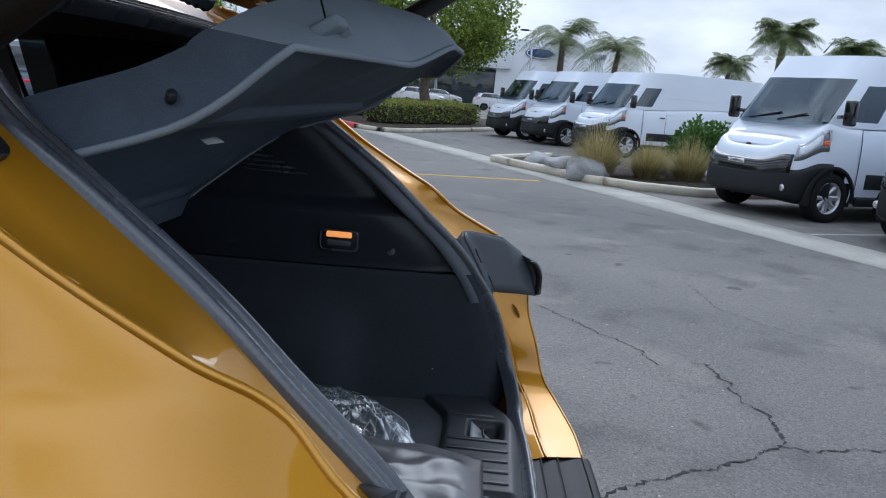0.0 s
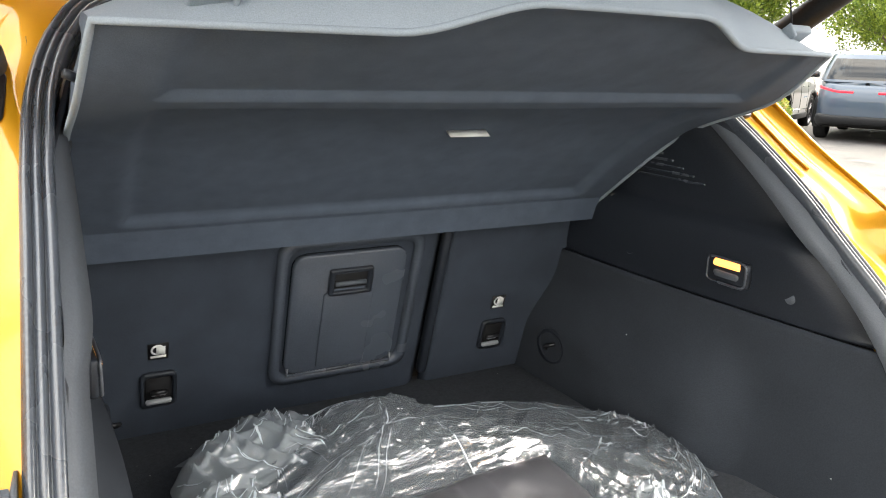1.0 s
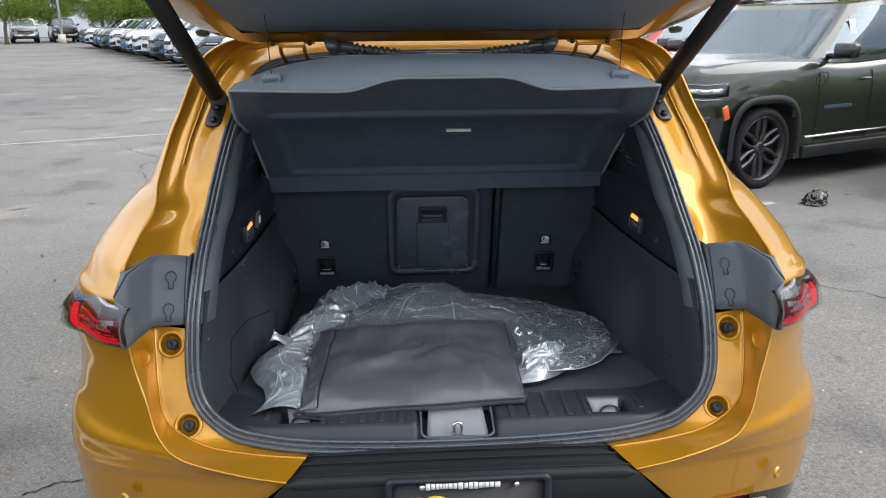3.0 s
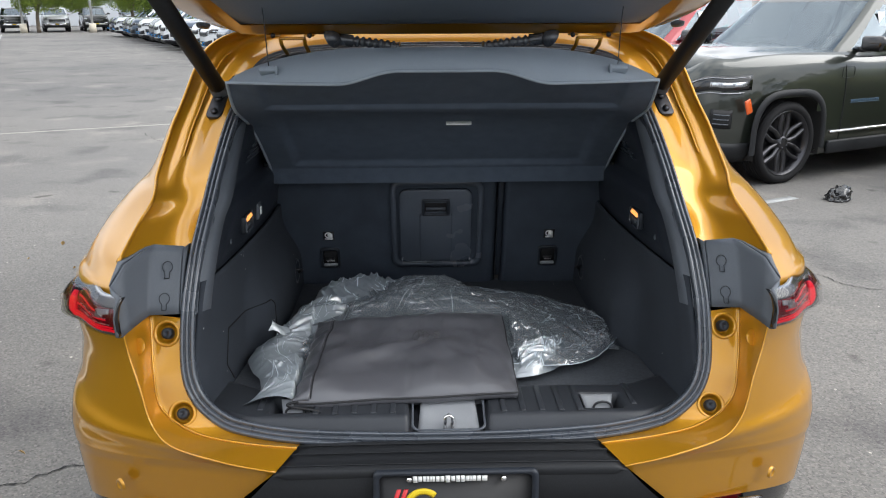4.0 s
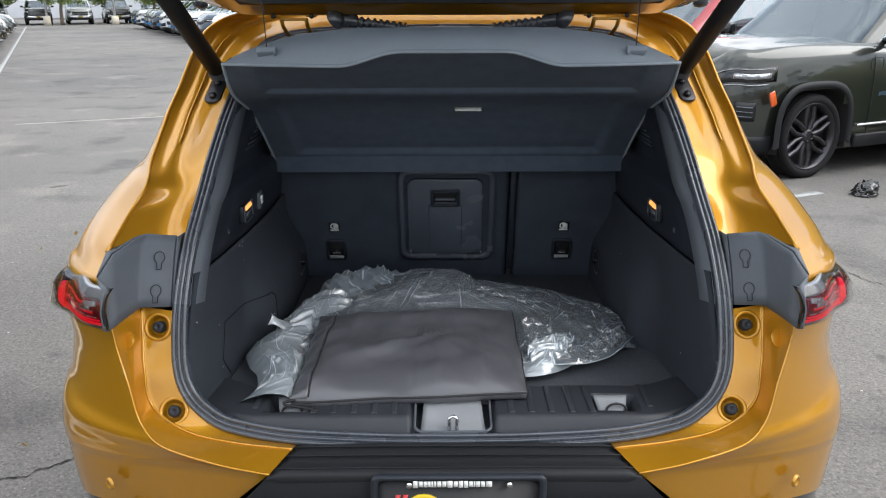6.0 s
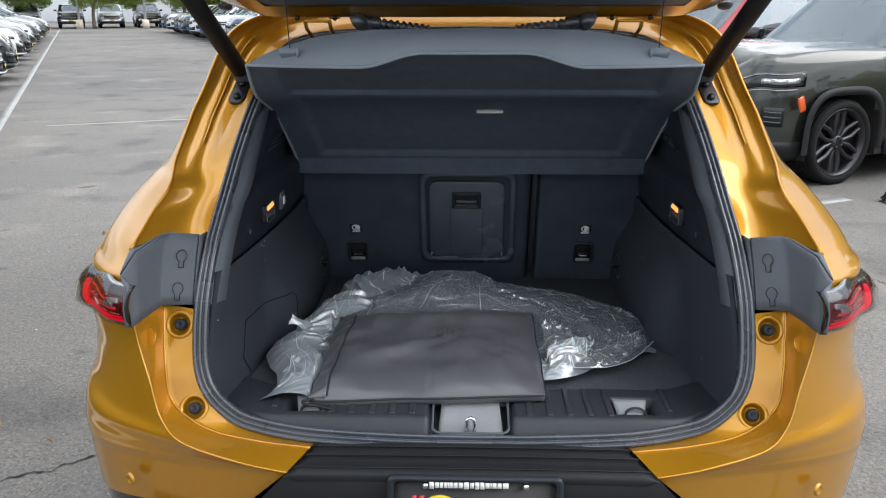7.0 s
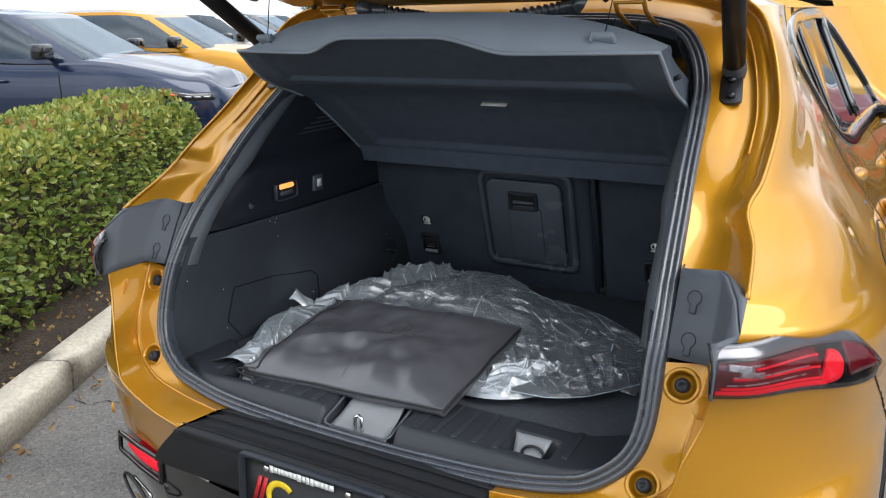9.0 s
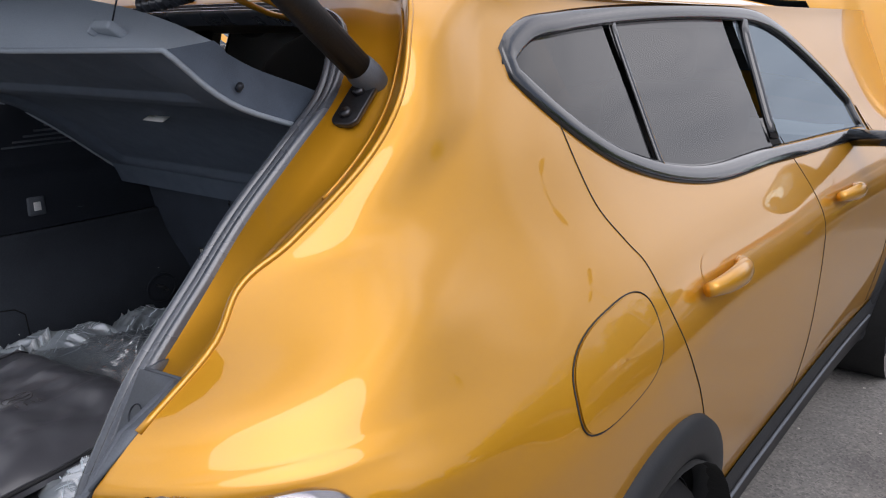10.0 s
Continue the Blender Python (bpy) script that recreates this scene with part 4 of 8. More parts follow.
# side windows with their frames, doors, handles, mirrors, fuel flap
for s in (1, -1):
    edge = []
    for y in np.linspace(0.712, 2.78, 70):
        lo = float(spline([0.70, 0.78, 0.92, 1.08, 1.25, 1.8, 2.5, 2.9], [1.41, 1.345, 1.262, 1.208, 1.172, 1.142, 1.115, 1.10], y))
        edge.append((y, lo))
    upper = []
    for y in np.linspace(2.78, 0.712, 70):
        hi = float(spline([0.70, 0.78, 0.92, 1.08, 1.4, 1.9, 2.3, 2.6, 2.9], [1.42, 1.452, 1.468, 1.478, 1.49, 1.492, 1.45, 1.32, 1.13], y))
        upper.append((y, hi))
    loop = even([(s * (float(half_width(y, z)) + 0.004), y, z) for y, z in edge + upper + edge[:1]], 180)[:-1]
    ring_rows = []
    turn_ = np.roll(loop, -1, 0) - np.roll(loop, 1, 0)
    for out_, up_ in ((0.026, -0.004), (0.0245, 0.0035), (0.018, 0.0075), (-0.006, 0.0075), (-0.012, 0.004), (-0.014, -0.010)):
        row = []
        for p, d in zip(loop, turn_):
            n_ = np.array((-d[2], d[1])) / math.hypot(d[1], d[2])
            y, z = p[1] - n_[0] * out_, p[2] - n_[1] * out_
            row.append((s * (float(half_width(y, z)) + up_), y, z))
        ring_rows.append(row)
    frame_part = part("window_surround", grid(ring_rows, close=True), GLOSS_BLACK, car)
    for y0, y1, mat_ in ((0.70, 1.12, PRIVACY), (1.15, 1.85, PRIVACY), (1.93, 2.85, WINDOW)):
        rows = []
        for y in np.linspace(y0, y1, 26):
            lo = float(spline([0.70, 0.78, 0.92, 1.08, 1.25, 1.8, 2.5, 2.9], [1.41, 1.345, 1.262, 1.208, 1.172, 1.142, 1.115, 1.10], y + 0.03 * (1.3 - 1.3)))
            hi = float(spline([0.70, 0.78, 0.92, 1.08, 1.4, 1.9, 2.3, 2.6, 2.9], [1.42, 1.452, 1.468, 1.478, 1.49, 1.492, 1.45, 1.32, 1.13], y))
            rows.append([(s * (float(half_width(y, z)) - 0.006), y, z) for z in np.linspace(lo, hi, 12)])
        pane = part("side_pane", grid(rows), mat_, frame_part)
        pane.visible_shadow = False
    for ya, yb, wd in ((1.13, 1.158, 0.009), (1.875, 2.0, 0.016)):
        pts = [(s * (float(half_width(ya + (yb - ya) * t, 1.17 + 0.31 * t)) + 0.001), ya + (yb - ya) * t, 1.17 + 0.31 * t) for t in np.linspace(0, 1, 8)]
        part("window_divider", tube(pts, wd, 8, flat=0.5), GLOSS_BLACK, frame_part)

    def seam(points, r=0.0013):
        pts = along([(s * (float(half_width(y, z)) + 0.0006), y, z) for y, z in points], 40)
        part("panel_gap", tube([(s * (float(half_width(p[1], p[2])) + 0.0004), p[1], p[2]) for p in pts], r, 6), CLAD, side_of[s])

    side_of = {s: [o for o in car.children if o.name.startswith("side_panel")][0 if s == 1 else 1]}
    seam([(0.785, 1.335), (0.792, 1.24), (0.802, 1.176), (0.835, 1.12), (0.862, 1.074), (0.862, 1.007), (0.885, 0.93), (0.966, 0.826), (1.03, 0.73)])
    near = np.array([p for r in FLANK for p in r[:40]])
    line_ = []
    for y, z in even([(0.152, 0.966), (0.183, 0.934), (0.273, 0.854), (0.40, 0.742)], 30):
        d = np.hypot(near[:, 1] - y, near[:, 2] - z)
        k4 = np.argsort(d)[:4]
        w4 = 1 / (d[k4] + 1e-4)
        line_.append((s * (float((near[k4, 0] * w4).sum() / w4.sum()) + 0.0008), y, z))
    part("panel_gap", tube(line_, 0.0013, 6), CLAD, side_of[s])
    seam([(1.93, 1.17), (1.95, 1.0), (1.95, 0.7), (1.93, 0.42)])
    seam([(2.86, 1.12), (2.95, 0.95), (2.93, 0.7), (2.85, 0.45)])
    if s == 1:
        flap = []
        for q in np.linspace(0, 2 * math.pi, 60)[:-1]:
            c_, s_ = math.cos(q), math.sin(q)
            c_, s_ = math.copysign(abs(c_) ** 0.7, c_), math.copysign(abs(s_) ** 0.7, s_)
            y = 0.655 + 0.150 * c_ + 0.020 * s_
            z = 0.992 + 0.064 * s_ + 0.012 * c_
            flap.append((float(half_width(y, z)) + 0.001, y, z))
        part("fuel_flap_gap", tube(flap, 0.0013, 6, closed=True), CLAD, side_of[s])
        rows = [[np.array((float(half_width(0.660 + (p[1] - 0.660) * k, 0.990 + (p[2] - 0.990) * k)) + 0.0025, 0.660 + (p[1] - 0.660) * k, 0.990 + (p[2] - 0.990) * k)) for p in flap] for k in (0.97, 0.8, 0.5, 0.2, 0.02)]
        part("fuel_flap", grid(rows, close=True), GOLD, side_of[s])
    for hy, hz in ((1.0, 1.005), (2.08, 0.99)):
        pts = [(s * (float(half_width(hy + 0.30 * t, hz)) + 0.008 + 0.038 * math.sin(math.pi * min(1, t * 1.1 + 0.06)) ** 0.6), hy + 0.30 * t, hz - 0.025 * t + 0.010 * math.sin(math.pi * t)) for t in np.linspace(0, 1, 18)]
        rad = [0.008 + 0.012 * math.sin(math.pi * (0.08 + 0.84 * t)) for t in np.linspace(0, 1, 18)]
        handle = part("door_handle", tube(pts, rad, 10, flat=1.25), GOLD, car)
        cupp = [[(s * (float(half_width(hy + 0.12 + 0.07 * r * math.cos(q), hz + 0.035 * r * math.sin(q))) + 0.001 - 0.0 * r), hy + 0.12 + 0.07 * r * math.cos(q), hz + 0.035 * r * math.sin(q)) for q in np.linspace(0, 2 * math.pi, 24)[:-1]] for r in (1.0, 0.6, 0.05)]
        part("handle_cup", grid(cupp, close=True), GOLD, handle)
    b = box(0.20, 0.13, 0.15, (s * 1.02, 2.50, 1.16), 0.060, 5)
    mirror = part("wing_mirror", b, GLOSS_BLACK, car)
    part("mirror_arm", rod((s * 0.80, 2.56, 1.10), (s * 0.97, 2.53, 1.11), 0.03, 0.024), GLOSS_BLACK, mirror)
    part("mirror_glass", slab(round_rect(0.160, 0.112, 0.050), 0.0, 0.006), MIRROR, mirror, at=pose(s * 1.02, 2.437, 1.16, 86, 0, s * 8))

# bumper: black insert, foot, reflectors, exhaust trims
rows = []
for k in range(13):
    t = k / 12
    xe = 0.351 + 0.126 * min(1, t * 1.0)
    z = 0.714 - 0.131 * t
    rows.append([(x * xe, -0.215 + 0.012 * (x * x) + 0.053 * t * t * 0.6 - 0.012 * math.sin(math.pi * t), z + 0.006 * (1 - x * x)) for x in np.linspace(-1, 1, 28)])
insert = part("bumper_insert", grid(rows), CLAD, car, "matt black bumper centre")
rows = []
for y, z in ((-0.094, 0.712), (-0.118, 0.7195), (-0.124, 0.711), (-0.150, 0.7205), (-0.158, 0.712), (-0.195, 0.722), (-0.214, 0.722), (-0.222, 0.714), (-0.217, 0.70)):
    rows.append([(x * (0.319 + 0.034 * max(0, (-0.094 - y) / 0.12)), y + 0.006 * x * x, 0.711 + (z - 0.711 + 0.006 * (1 - x * x)) * float(1 - smooth01(0.93, 1.0, abs(x)))) for x in np.linspace(-1, 1, 90)])
part("step_trim", grid(rows), CLAD, insert)
for y, z in ((-0.122, 0.7195), (-0.156, 0.7205), (-0.205, 0.7235)):
    part("step_ridge", tube([(x * (0.319 + 0.034 * (-0.094 - y) / 0.12), y + 0.006 * x * x, z + 0.006 * (1 - x * x)) for x in np.linspace(-0.97, 0.97, 24)], 0.0016, 6), CLAD, insert)
rows = []
for t in np.linspace(0, 1, 10):
    row = []
    for x in np.linspace(-0.485, 0.485, 40):
        row.append((x, -0.203 + 0.05 * (x / 0.485) ** 2 - 0.02 * math.sin(math.pi * t) + 0.06 * t, 0.588 - 0.26 * t - 0.004 * (x / 0.485) ** 2))
    rows.append(row)
foot = part("bumper_foot", grid(rows), GLOSS_BLACK, car, "gloss black lower bumper")
for s in (1, -1):
    wrap_rows = [[((p[0] - (0.005 if k == 0 else -0.001)) * s, p[1] + (0.005 if k == 0 else -0.001), p[2] + (0.006 if k == 0 else 0)) for p in r[:26]] for k, r in enumerate(FLANK[N_GOLD - 1 :])]
    part("foot_corner", grid(wrap_rows), GLOSS_BLACK, foot)
for s in (1, -1):
    pts = [np.array((s * 0.497, -0.152, 0.553)), np.array((s * 0.58, -0.128, 0.549)), np.array((s * 0.666, -0.090, 0.541))]
    ref = [[p + np.array((0, o, h)) for p in along(pts, 9)] for h, o in ((-0.016, 0.004), (-0.013, -0.004), (0.009, -0.003), (0.012, 0.005))]
    # no lamp: the reflector's brightness is put in as a weak glow
    part("reflector", thick(grid(ref), 0.003), RED_LENS, foot, "red rear reflector")
    hollow = [p + np.array((s * dx_, -0.004, dz_)) for p, dx_, dz_ in ((pts[0], -0.02, 0.022), (pts[1], 0.0, 0.022), (pts[2], 0.025, 0.018), (pts[2], 0.03, -0.03), (pts[1], 0.0, -0.034), (pts[0], -0.012, -0.038))]
    part("reflector_recess", tube(even(hollow + hollow[:1], 48)[:-1], 0.006, 8, closed=True), GLOSS_BLACK, foot)
    part("exhaust_ring", tube([(s * 0.585 + 0.085 * math.cos(q), -0.150 + 0.036 * s * math.cos(q), 0.455 + 0.030 * math.sin(q)) for q in np.linspace(0, 2 * math.pi, 36)[:-1]], 0.004, 8, closed=True), DARK_METAL, foot, "oval exhaust finisher")
    part("exhaust_trim", thick(grid([[(s * (0.52 + 0.12 * t), -0.165 + 0.05 * t, 0.470 - 0.012 * t + h) for t in np.linspace(0, 1, 8)] for h in (-0.008, 0.0, 0.008)]), 0.006), CHROME, foot, "slim bright exhaust finisher")
    part("parking_sensor", revolve([(0.0, 0.014), (0.005, 0.013), (0.006, 0.009), (0.004, 0.008), (0.004, 0.0)], 20, "Z"), GOLD, car, at=pose(s * 0.709, -0.086, 0.618, 90, 0, 40 * s))

# plate holder with dealer insert
plate = part("plate_holder", frame_ring(round_rect(0.327, 0.19, 0.012), 0.014, 0.0, 0.014), TRIM, insert, at=pose(0.008, -0.231, 0.634, 86, 0, 0))
part("plate_back", slab(round_rect(0.318, 0.182, 0.01), 0.0, 0.006), PLATE_BLACK, insert, at=pose(0.008, -0.231, 0.634, 86, 0, 0))
xx = -0.086
for k, wd in enumerate((9, 8, 6, 6, 4, 5, 8, 8, 10, 8, 8, 8, 8, 3, 8, 8, 11)):
    w_ = wd * 0.00118
    part("plate_mark", box(w_ * 0.82, 0.011 if k not in (0, 8, 10, 11) else 0.0145, 0.002, (xx + w_ / 2, 0.080, 0.0125), 0.0), WHITE_LABEL, insert, "white line of lettering shown as bars", at=pose(0.008, -0.231, 0.634, 86, 0, 0))
    xx += w_
for sx in (-0.092, 0.094):
    part("plate_screw", rod((sx, 0.079, 0.010), (sx, 0.079, 0.0165), 0.0055), CHROME, insert, at=pose(0.008, -0.231, 0.634, 86, 0, 0))
for k in range(2):
    part("plate_stripe", slab([(-0.135 + 0.014 * k, 0.0), (-0.126 + 0.014 * k, 0.0), (-0.108 + 0.014 * k, 0.055), (-0.117 + 0.014 * k, 0.055)], 0.0065, 0.0078), RED_PRINT, insert, at=pose(0.008, -0.231, 0.634, 86, 0, 0))
ring = [(-0.065 + 0.030 * math.cos(q), 0.022 + 0.028 * math.sin(q)) for q in np.linspace(0.7, 2 * math.pi - 0.7, 22)]
part("plate_emblem", tube([(x, y, 0.0068) for x, y in ring], 0.007, 6, flat=0.3), YELLOW, insert, at=pose(0.008, -0.231, 0.634, 86, 0, 0))
for k in range(6):
    part("plate_mark", box(0.015, 0.026, 0.002, (-0.022 + 0.0195 * k, 0.012, 0.0072)), YELLOW, insert, at=pose(0.008, -0.231, 0.634, 86, 0, 0))

# rubber seal round the opening
half = along(SEAL, 110)
ringpts = [np.array(p) for p in half] + [np.array((-p[0], p[1], p[2])) for p in half[-2:0:-1]]
ringpts = even(np.vstack([ringpts, ringpts[:1]]), 200)[:-1]
mid_ = np.array((0, 0.22, 1.1))
rows = []
for i, p in enumerate(ringpts):
    d = ringpts[(i + 1) % len(ringpts)] - ringpts[i - 1]
    d /= np.linalg.norm(d)
    inw = mid_ - p
    inw -= d * inw.dot(d)
    inw /= np.linalg.norm(inw)
    nrm = np.cross(d, inw)
    if nrm[1] > 0:
        nrm = -nrm
    if p[1] > 0.5 and nrm[1] > -0.1:
        nrm = np.array((0, -0.9, 0.3))
    rows.append([p + inw * a + nrm * b for a, b in ((-0.002, -0.012), (-0.002, 0.004), (0.0005, 0.0095), (0.004, 0.0115), (0.0065, 0.0095), (0.0075, 0.006), (0.009, 0.0075), (0.0115, 0.0125), (0.0145, 0.0130), (0.0165, 0.0100), (0.0175, 0.0070), (0.019, 0.0095), (0.0215, 0.0155), (0.0255, 0.0165), (0.0285, 0.0135), (0.030, 0.005), (0.031, -0.014))])
rows.append(rows[0])
part("tailgate_seal", grid(rows), RUBBER, car, "black double-ridged rubber seal round the opening")

# ---- load space ----
SEAT_Y0, SEAT_LEAN, FLOOR_Z = 0.815, -0.30, 0.738


def seat_y(z):
    return SEAT_Y0 + SEAT_LEAN * (z - 0.915)


part("load_floor", box(1.06, 0.84, 0.02, (0, 0.485, FLOOR_Z - 0.01), 0.004), CARPET, car, "black carpeted load floor")
for x0, x1 in ((-0.53, 0.183), (0.197, 0.53)):
    rows = [[(x, seat_y(z) + (0.02 if z > 1.16 else 0) + 0.018 * smooth01(0.0, 1.0, max(0, (abs(x - (x0 + x1) / 2) / ((x1 - x0) / 2) - 0.93) / 0.07)), z) for x in np.linspace(x0, x1, 40)] for z in np.linspace(0.72, 1.19, 30)]
    part("seat_back", thick(grid(rows), -0.10), FELT, car, "upright rear seat back in black felt")
tilt = math.degrees(math.atan(-SEAT_LEAN))


def on_seat(x, z, out):
    """A pose on the seat back's rear face, its z axis pointing out to the rear."""
    return pose(x, seat_y(z) - out, z, 90 + tilt, 0, 0)


hatch_frame = part("hatch_frame", frame_ring(round_rect(0.285, 0.315, 0.03), 0.022, -0.004, 0.010), HATCH, car, "moulded frame of the ski hatch", at=on_seat(-0.007, 0.955, 0.002))
part("hatch_door", slab(round_rect(0.225, 0.262, 0.026), 0.0, 0.012, bevel=0.004), HATCH, hatch_frame, at=pose(-0.004, -0.004, 0))
part("hatch_panel", slab(round_rect(0.10, 0.17, 0.006), 0.0, 0.0145, bevel=0.002), HATCH, hatch_frame, at=pose(-0.004, -0.04, 0))
grip = part("hatch_grip", frame_ring(round_rect(0.086, 0.055, 0.005), 0.011, 0.012, 0.0185), TRIM, hatch_frame, at=pose(-0.004, 0.068, 0))
part("grip_recess", slab(round_rect(0.07, 0.03, 0.003), 0.010, 0.0135), TYRE, grip)
part("grip_bar", rod((-0.03, -0.004, 0.016), (0.03, -0.004, 0.016), 0.0045), TRIM_SOFT, grip)
part("hatch_strip", tube([(-0.11, -0.118, 0.012), (-0.11, -0.135, 0.013), (0.105, -0.135, 0.013), (0.105, -0.118, 0.012)], 0.0032, 6), RUBBER, hatch_frame)
part("seat_split_trim", box(0.018, 0.02, 0.36, (0.19, seat_y(0.94) + 0.002, 0.94), 0.005, rot=(tilt, 0, 0)), TRIM, car)
for sx in (-0.348, 0.350):
    lat = part("seat_anchor", frame_ring(round_rect(0.062, 0.074, 0.012), 0.009, 0.0, 0.007), TRIM, car, at=on_seat(sx, 0.838, 0.001))
    part("anchor_recess", slab(round_rect(0.046, 0.058, 0.006), 0.0, 0.003), TYRE, lat)
    part("anchor_bar", rod((-0.014, -0.002, 0.010), (0.014, -0.002, 0.010), 0.004), DARK_METAL, lat)
    part("anchor_lip", box(0.024, 0.004, 0.006, (0, -0.010, 0.005), 0.0015), SILVER_LENS, lat)
    part("anchor_shelf", box(0.044, 0.009, 0.009, (0, -0.025, 0.006), 0.003, 2), WELL_GREY, lat)
    lab = part("anchor_label", box(0.034, 0.032, 0.0012, (0, 0, 0.001)), PLATE_BLACK, car, at=on_seat(sx, 0.916, 0.001))
    part("label_symbol", tube([(0.010 * math.cos(q) - 0.001, 0.003 + 0.009 * math.sin(q), 0.0019) for q in np.linspace(0.3, 5.0, 14)], 0.0021, 5, flat=0.3), WHITE_LABEL, lab)
    part("label_symbol", box(0.015, 0.017, 0.001, (0.004, 0.001, 0.0019), 0.0), WHITE_LABEL, lab)
    part("label_mark", box(0.026, 0.005, 0.001, (0, -0.011, 0.0018)), WHITE_LABEL, lab)

for s in (1, -1):

    def wall_x(y, z):
        base = float(spline([-0.06, 0.02, 0.12, 0.3, 0.6, 0.95], [0.550, 0.535, 0.522, 0.506, 0.492, 0.495], y))
        arch = 0.045 * float(smooth01(0.27, 0.37, y)) * float(1 - smooth01(0.84, 0.98, z))
        return base - arch

    rows = []
    for z in np.linspace(0.725, 1.028, 26):
        y0 = float(spline([0.72, 0.80, 0.86, 0.95, 1.03], [-0.03, -0.042, -0.02, 0.015, 0.055], z))
        rows.append([(s * (wall_x(y, z) + 0.010 * (1 - smooth01(0.0, 0.05, y - y0))), y, z) for y in np.linspace(y0, 0.93, 50)])
    lower = part("side_carpet", thick(grid(rows), 0.006), SIDE_CARPET_SHADED, car, "black carpeted load space side")
    pts = [(y, z) for y, z in ((0.16, 0.748), (0.122, 0.80), (0.15, 0.880), (0.375, 0.868), (0.395, 0.852), (0.40, 0.76))]
    if s < 0:
        part("panel_groove", tube([(s * (wall_x(y, z) - 0.0062), y, z) for y, z in even(pts, 60)], 0.0018, 5), TYRE, lower)
    ring = [(s * (wall_x(0.74, 0.82) - 0.002), 0.74 + 0.042 * math.cos(q), 0.825 + 0.034 * math.sin(q)) for q in np.linspace(0, 2 * math.pi, 22)[:-1]]
    bez = part("hook_bezel", tube(ring, 0.006, 6, closed=True), TRIM, lower)
    part("bag_hook", tube([(s * (wall_x(0.74, 0.82) - 0.006), 0.725, 0.835), (s * (wall_x(0.74, 0.82) - 0.022), 0.74, 0.828), (s * (wall_x(0.74, 0.82) - 0.006), 0.755, 0.815)], 0.004, 6), DARK_METAL, bez)
    part("side_liner", grid([[(s * (wall_x(y, z) + 0.024), y, z) for y in np.linspace(0.05 + float(spline([0.72, 0.95, 1.083, 1.165, 1.235], [0.0, 0.03, 0.10, 0.19, 0.268], z)), 0.95, 24)] for z in np.linspace(0.72, 1.22, 12)]), CABIN, car)
    rows = []
    for z, o in ((1.026, -0.008), (1.032, -0.012), (1.05, -0.006), (1.14, 0.004), (1.158, 0.0), (1.165, -0.022), (1.185, -0.026), (1.30, 0.0), (1.40, 0.035), (1.47, 0.08)):
        y0 = float(spline([1.02, 1.083, 1.165, 1.235, 1.31, 1.375, 1.44, 1.485], [0.05, 0.10, 0.19, 0.268, 0.366, 0.456, 0.516, 0.556], z)) + 0.004
        rows.append([(s * min(0.545, wall_x(y, z) + 0.02 * (1 - smooth01(0, 0.09, y - y0)) - o), y, z) for y in np.linspace(y0, 0.95, 44)])
    upper_trim = part("side_trim", thick(grid(rows), 0.006), TRIM, car, "hard black plastic upper side trim")
    strip_rows = []
    for z in np.linspace(0.968, 1.43, 30):
        y0 = float(spline([0.95, 1.02, 1.083, 1.165, 1.235, 1.31, 1.375, 1.44], [0.012, 0.05, 0.10, 0.19, 0.268, 0.366, 0.456, 0.516], z)) - 0.004
        oz = float(np.interp(z, [1.03, 1.14, 1.165, 1.185, 1.30, 1.43], [0.012, 0.0, 0.022, 0.026, 0.004, -0.03]))
        strip_rows.append([(s * min(0.548, wall_x(y0 + d, z) + 0.020 - oz * 0.3 - i_), y0 + d, z) for d, i_ in ((0.0, 0.002), (0.012, 0.012), (0.034, 0.026), (0.040, 0.016))])
    part("pillar_trim", grid(strip_rows), TRIM_SOFT, upper_trim, "grey plastic strip beside the seal")
    lx = wall_x(0.35, 1.09) - 0.006
    lamp = part("cargo_lamp", box(0.016, 0.085, 0.045, (s * lx, 0.345, 1.088), 0.006), TRIM, car, "small lit cargo lamp with a warm glow")
    part("lamp_lens", box(0.010, 0.056, 0.014, (s * (lx - 0.006), 0.345, 1.101), 0.004, 2, rot=(0, s * 30, 0)), CARGO_LIGHT, lamp)
    part("lamp_hood", box(0.012, 0.056, 0.020, (s * (lx - 0.003), 0.345, 1.080), 0.006, 2, rot=(0, s * -24, 0)), TRIM_SOFT, lamp)
    bezel = [(s * (lx - 0.0085), 0.345 + 0.040 * math.copysign(abs(math.cos(q)) ** 0.3, math.cos(q)), 1.088 + 0.0215 * math.copysign(abs(math.sin(q)) ** 0.3, math.sin(q))) for q in np.linspace(0, 2 * math.pi, 40)[:-1]]
    part("lamp_bezel", tube(bezel, 0.0022, 6, closed=True), RUBBER, lamp)
    part("trim_button", revolve([(0, 0.013), (0.004, 0.0125), (0.006, 0.009), (0.006, 0.0)], 18), TRIM_SOFT, upper_trim, at=pose(s * (wall_x(0.24, 1.07) + 0.004), 0.235, 1.072, 0, 0, 180 if s > 0 else 0))
    part("trim_button", revolve([(0, 0.012), (0.004, 0.0115), (0.002, 0.007), (0.002, 0.0)], 18), TRIM_SOFT, upper_trim, at=pose(s * (wall_x(0.58, 1.07) + 0.002), 0.58, 1.075, 0, 0, 180 if s > 0 else 0))
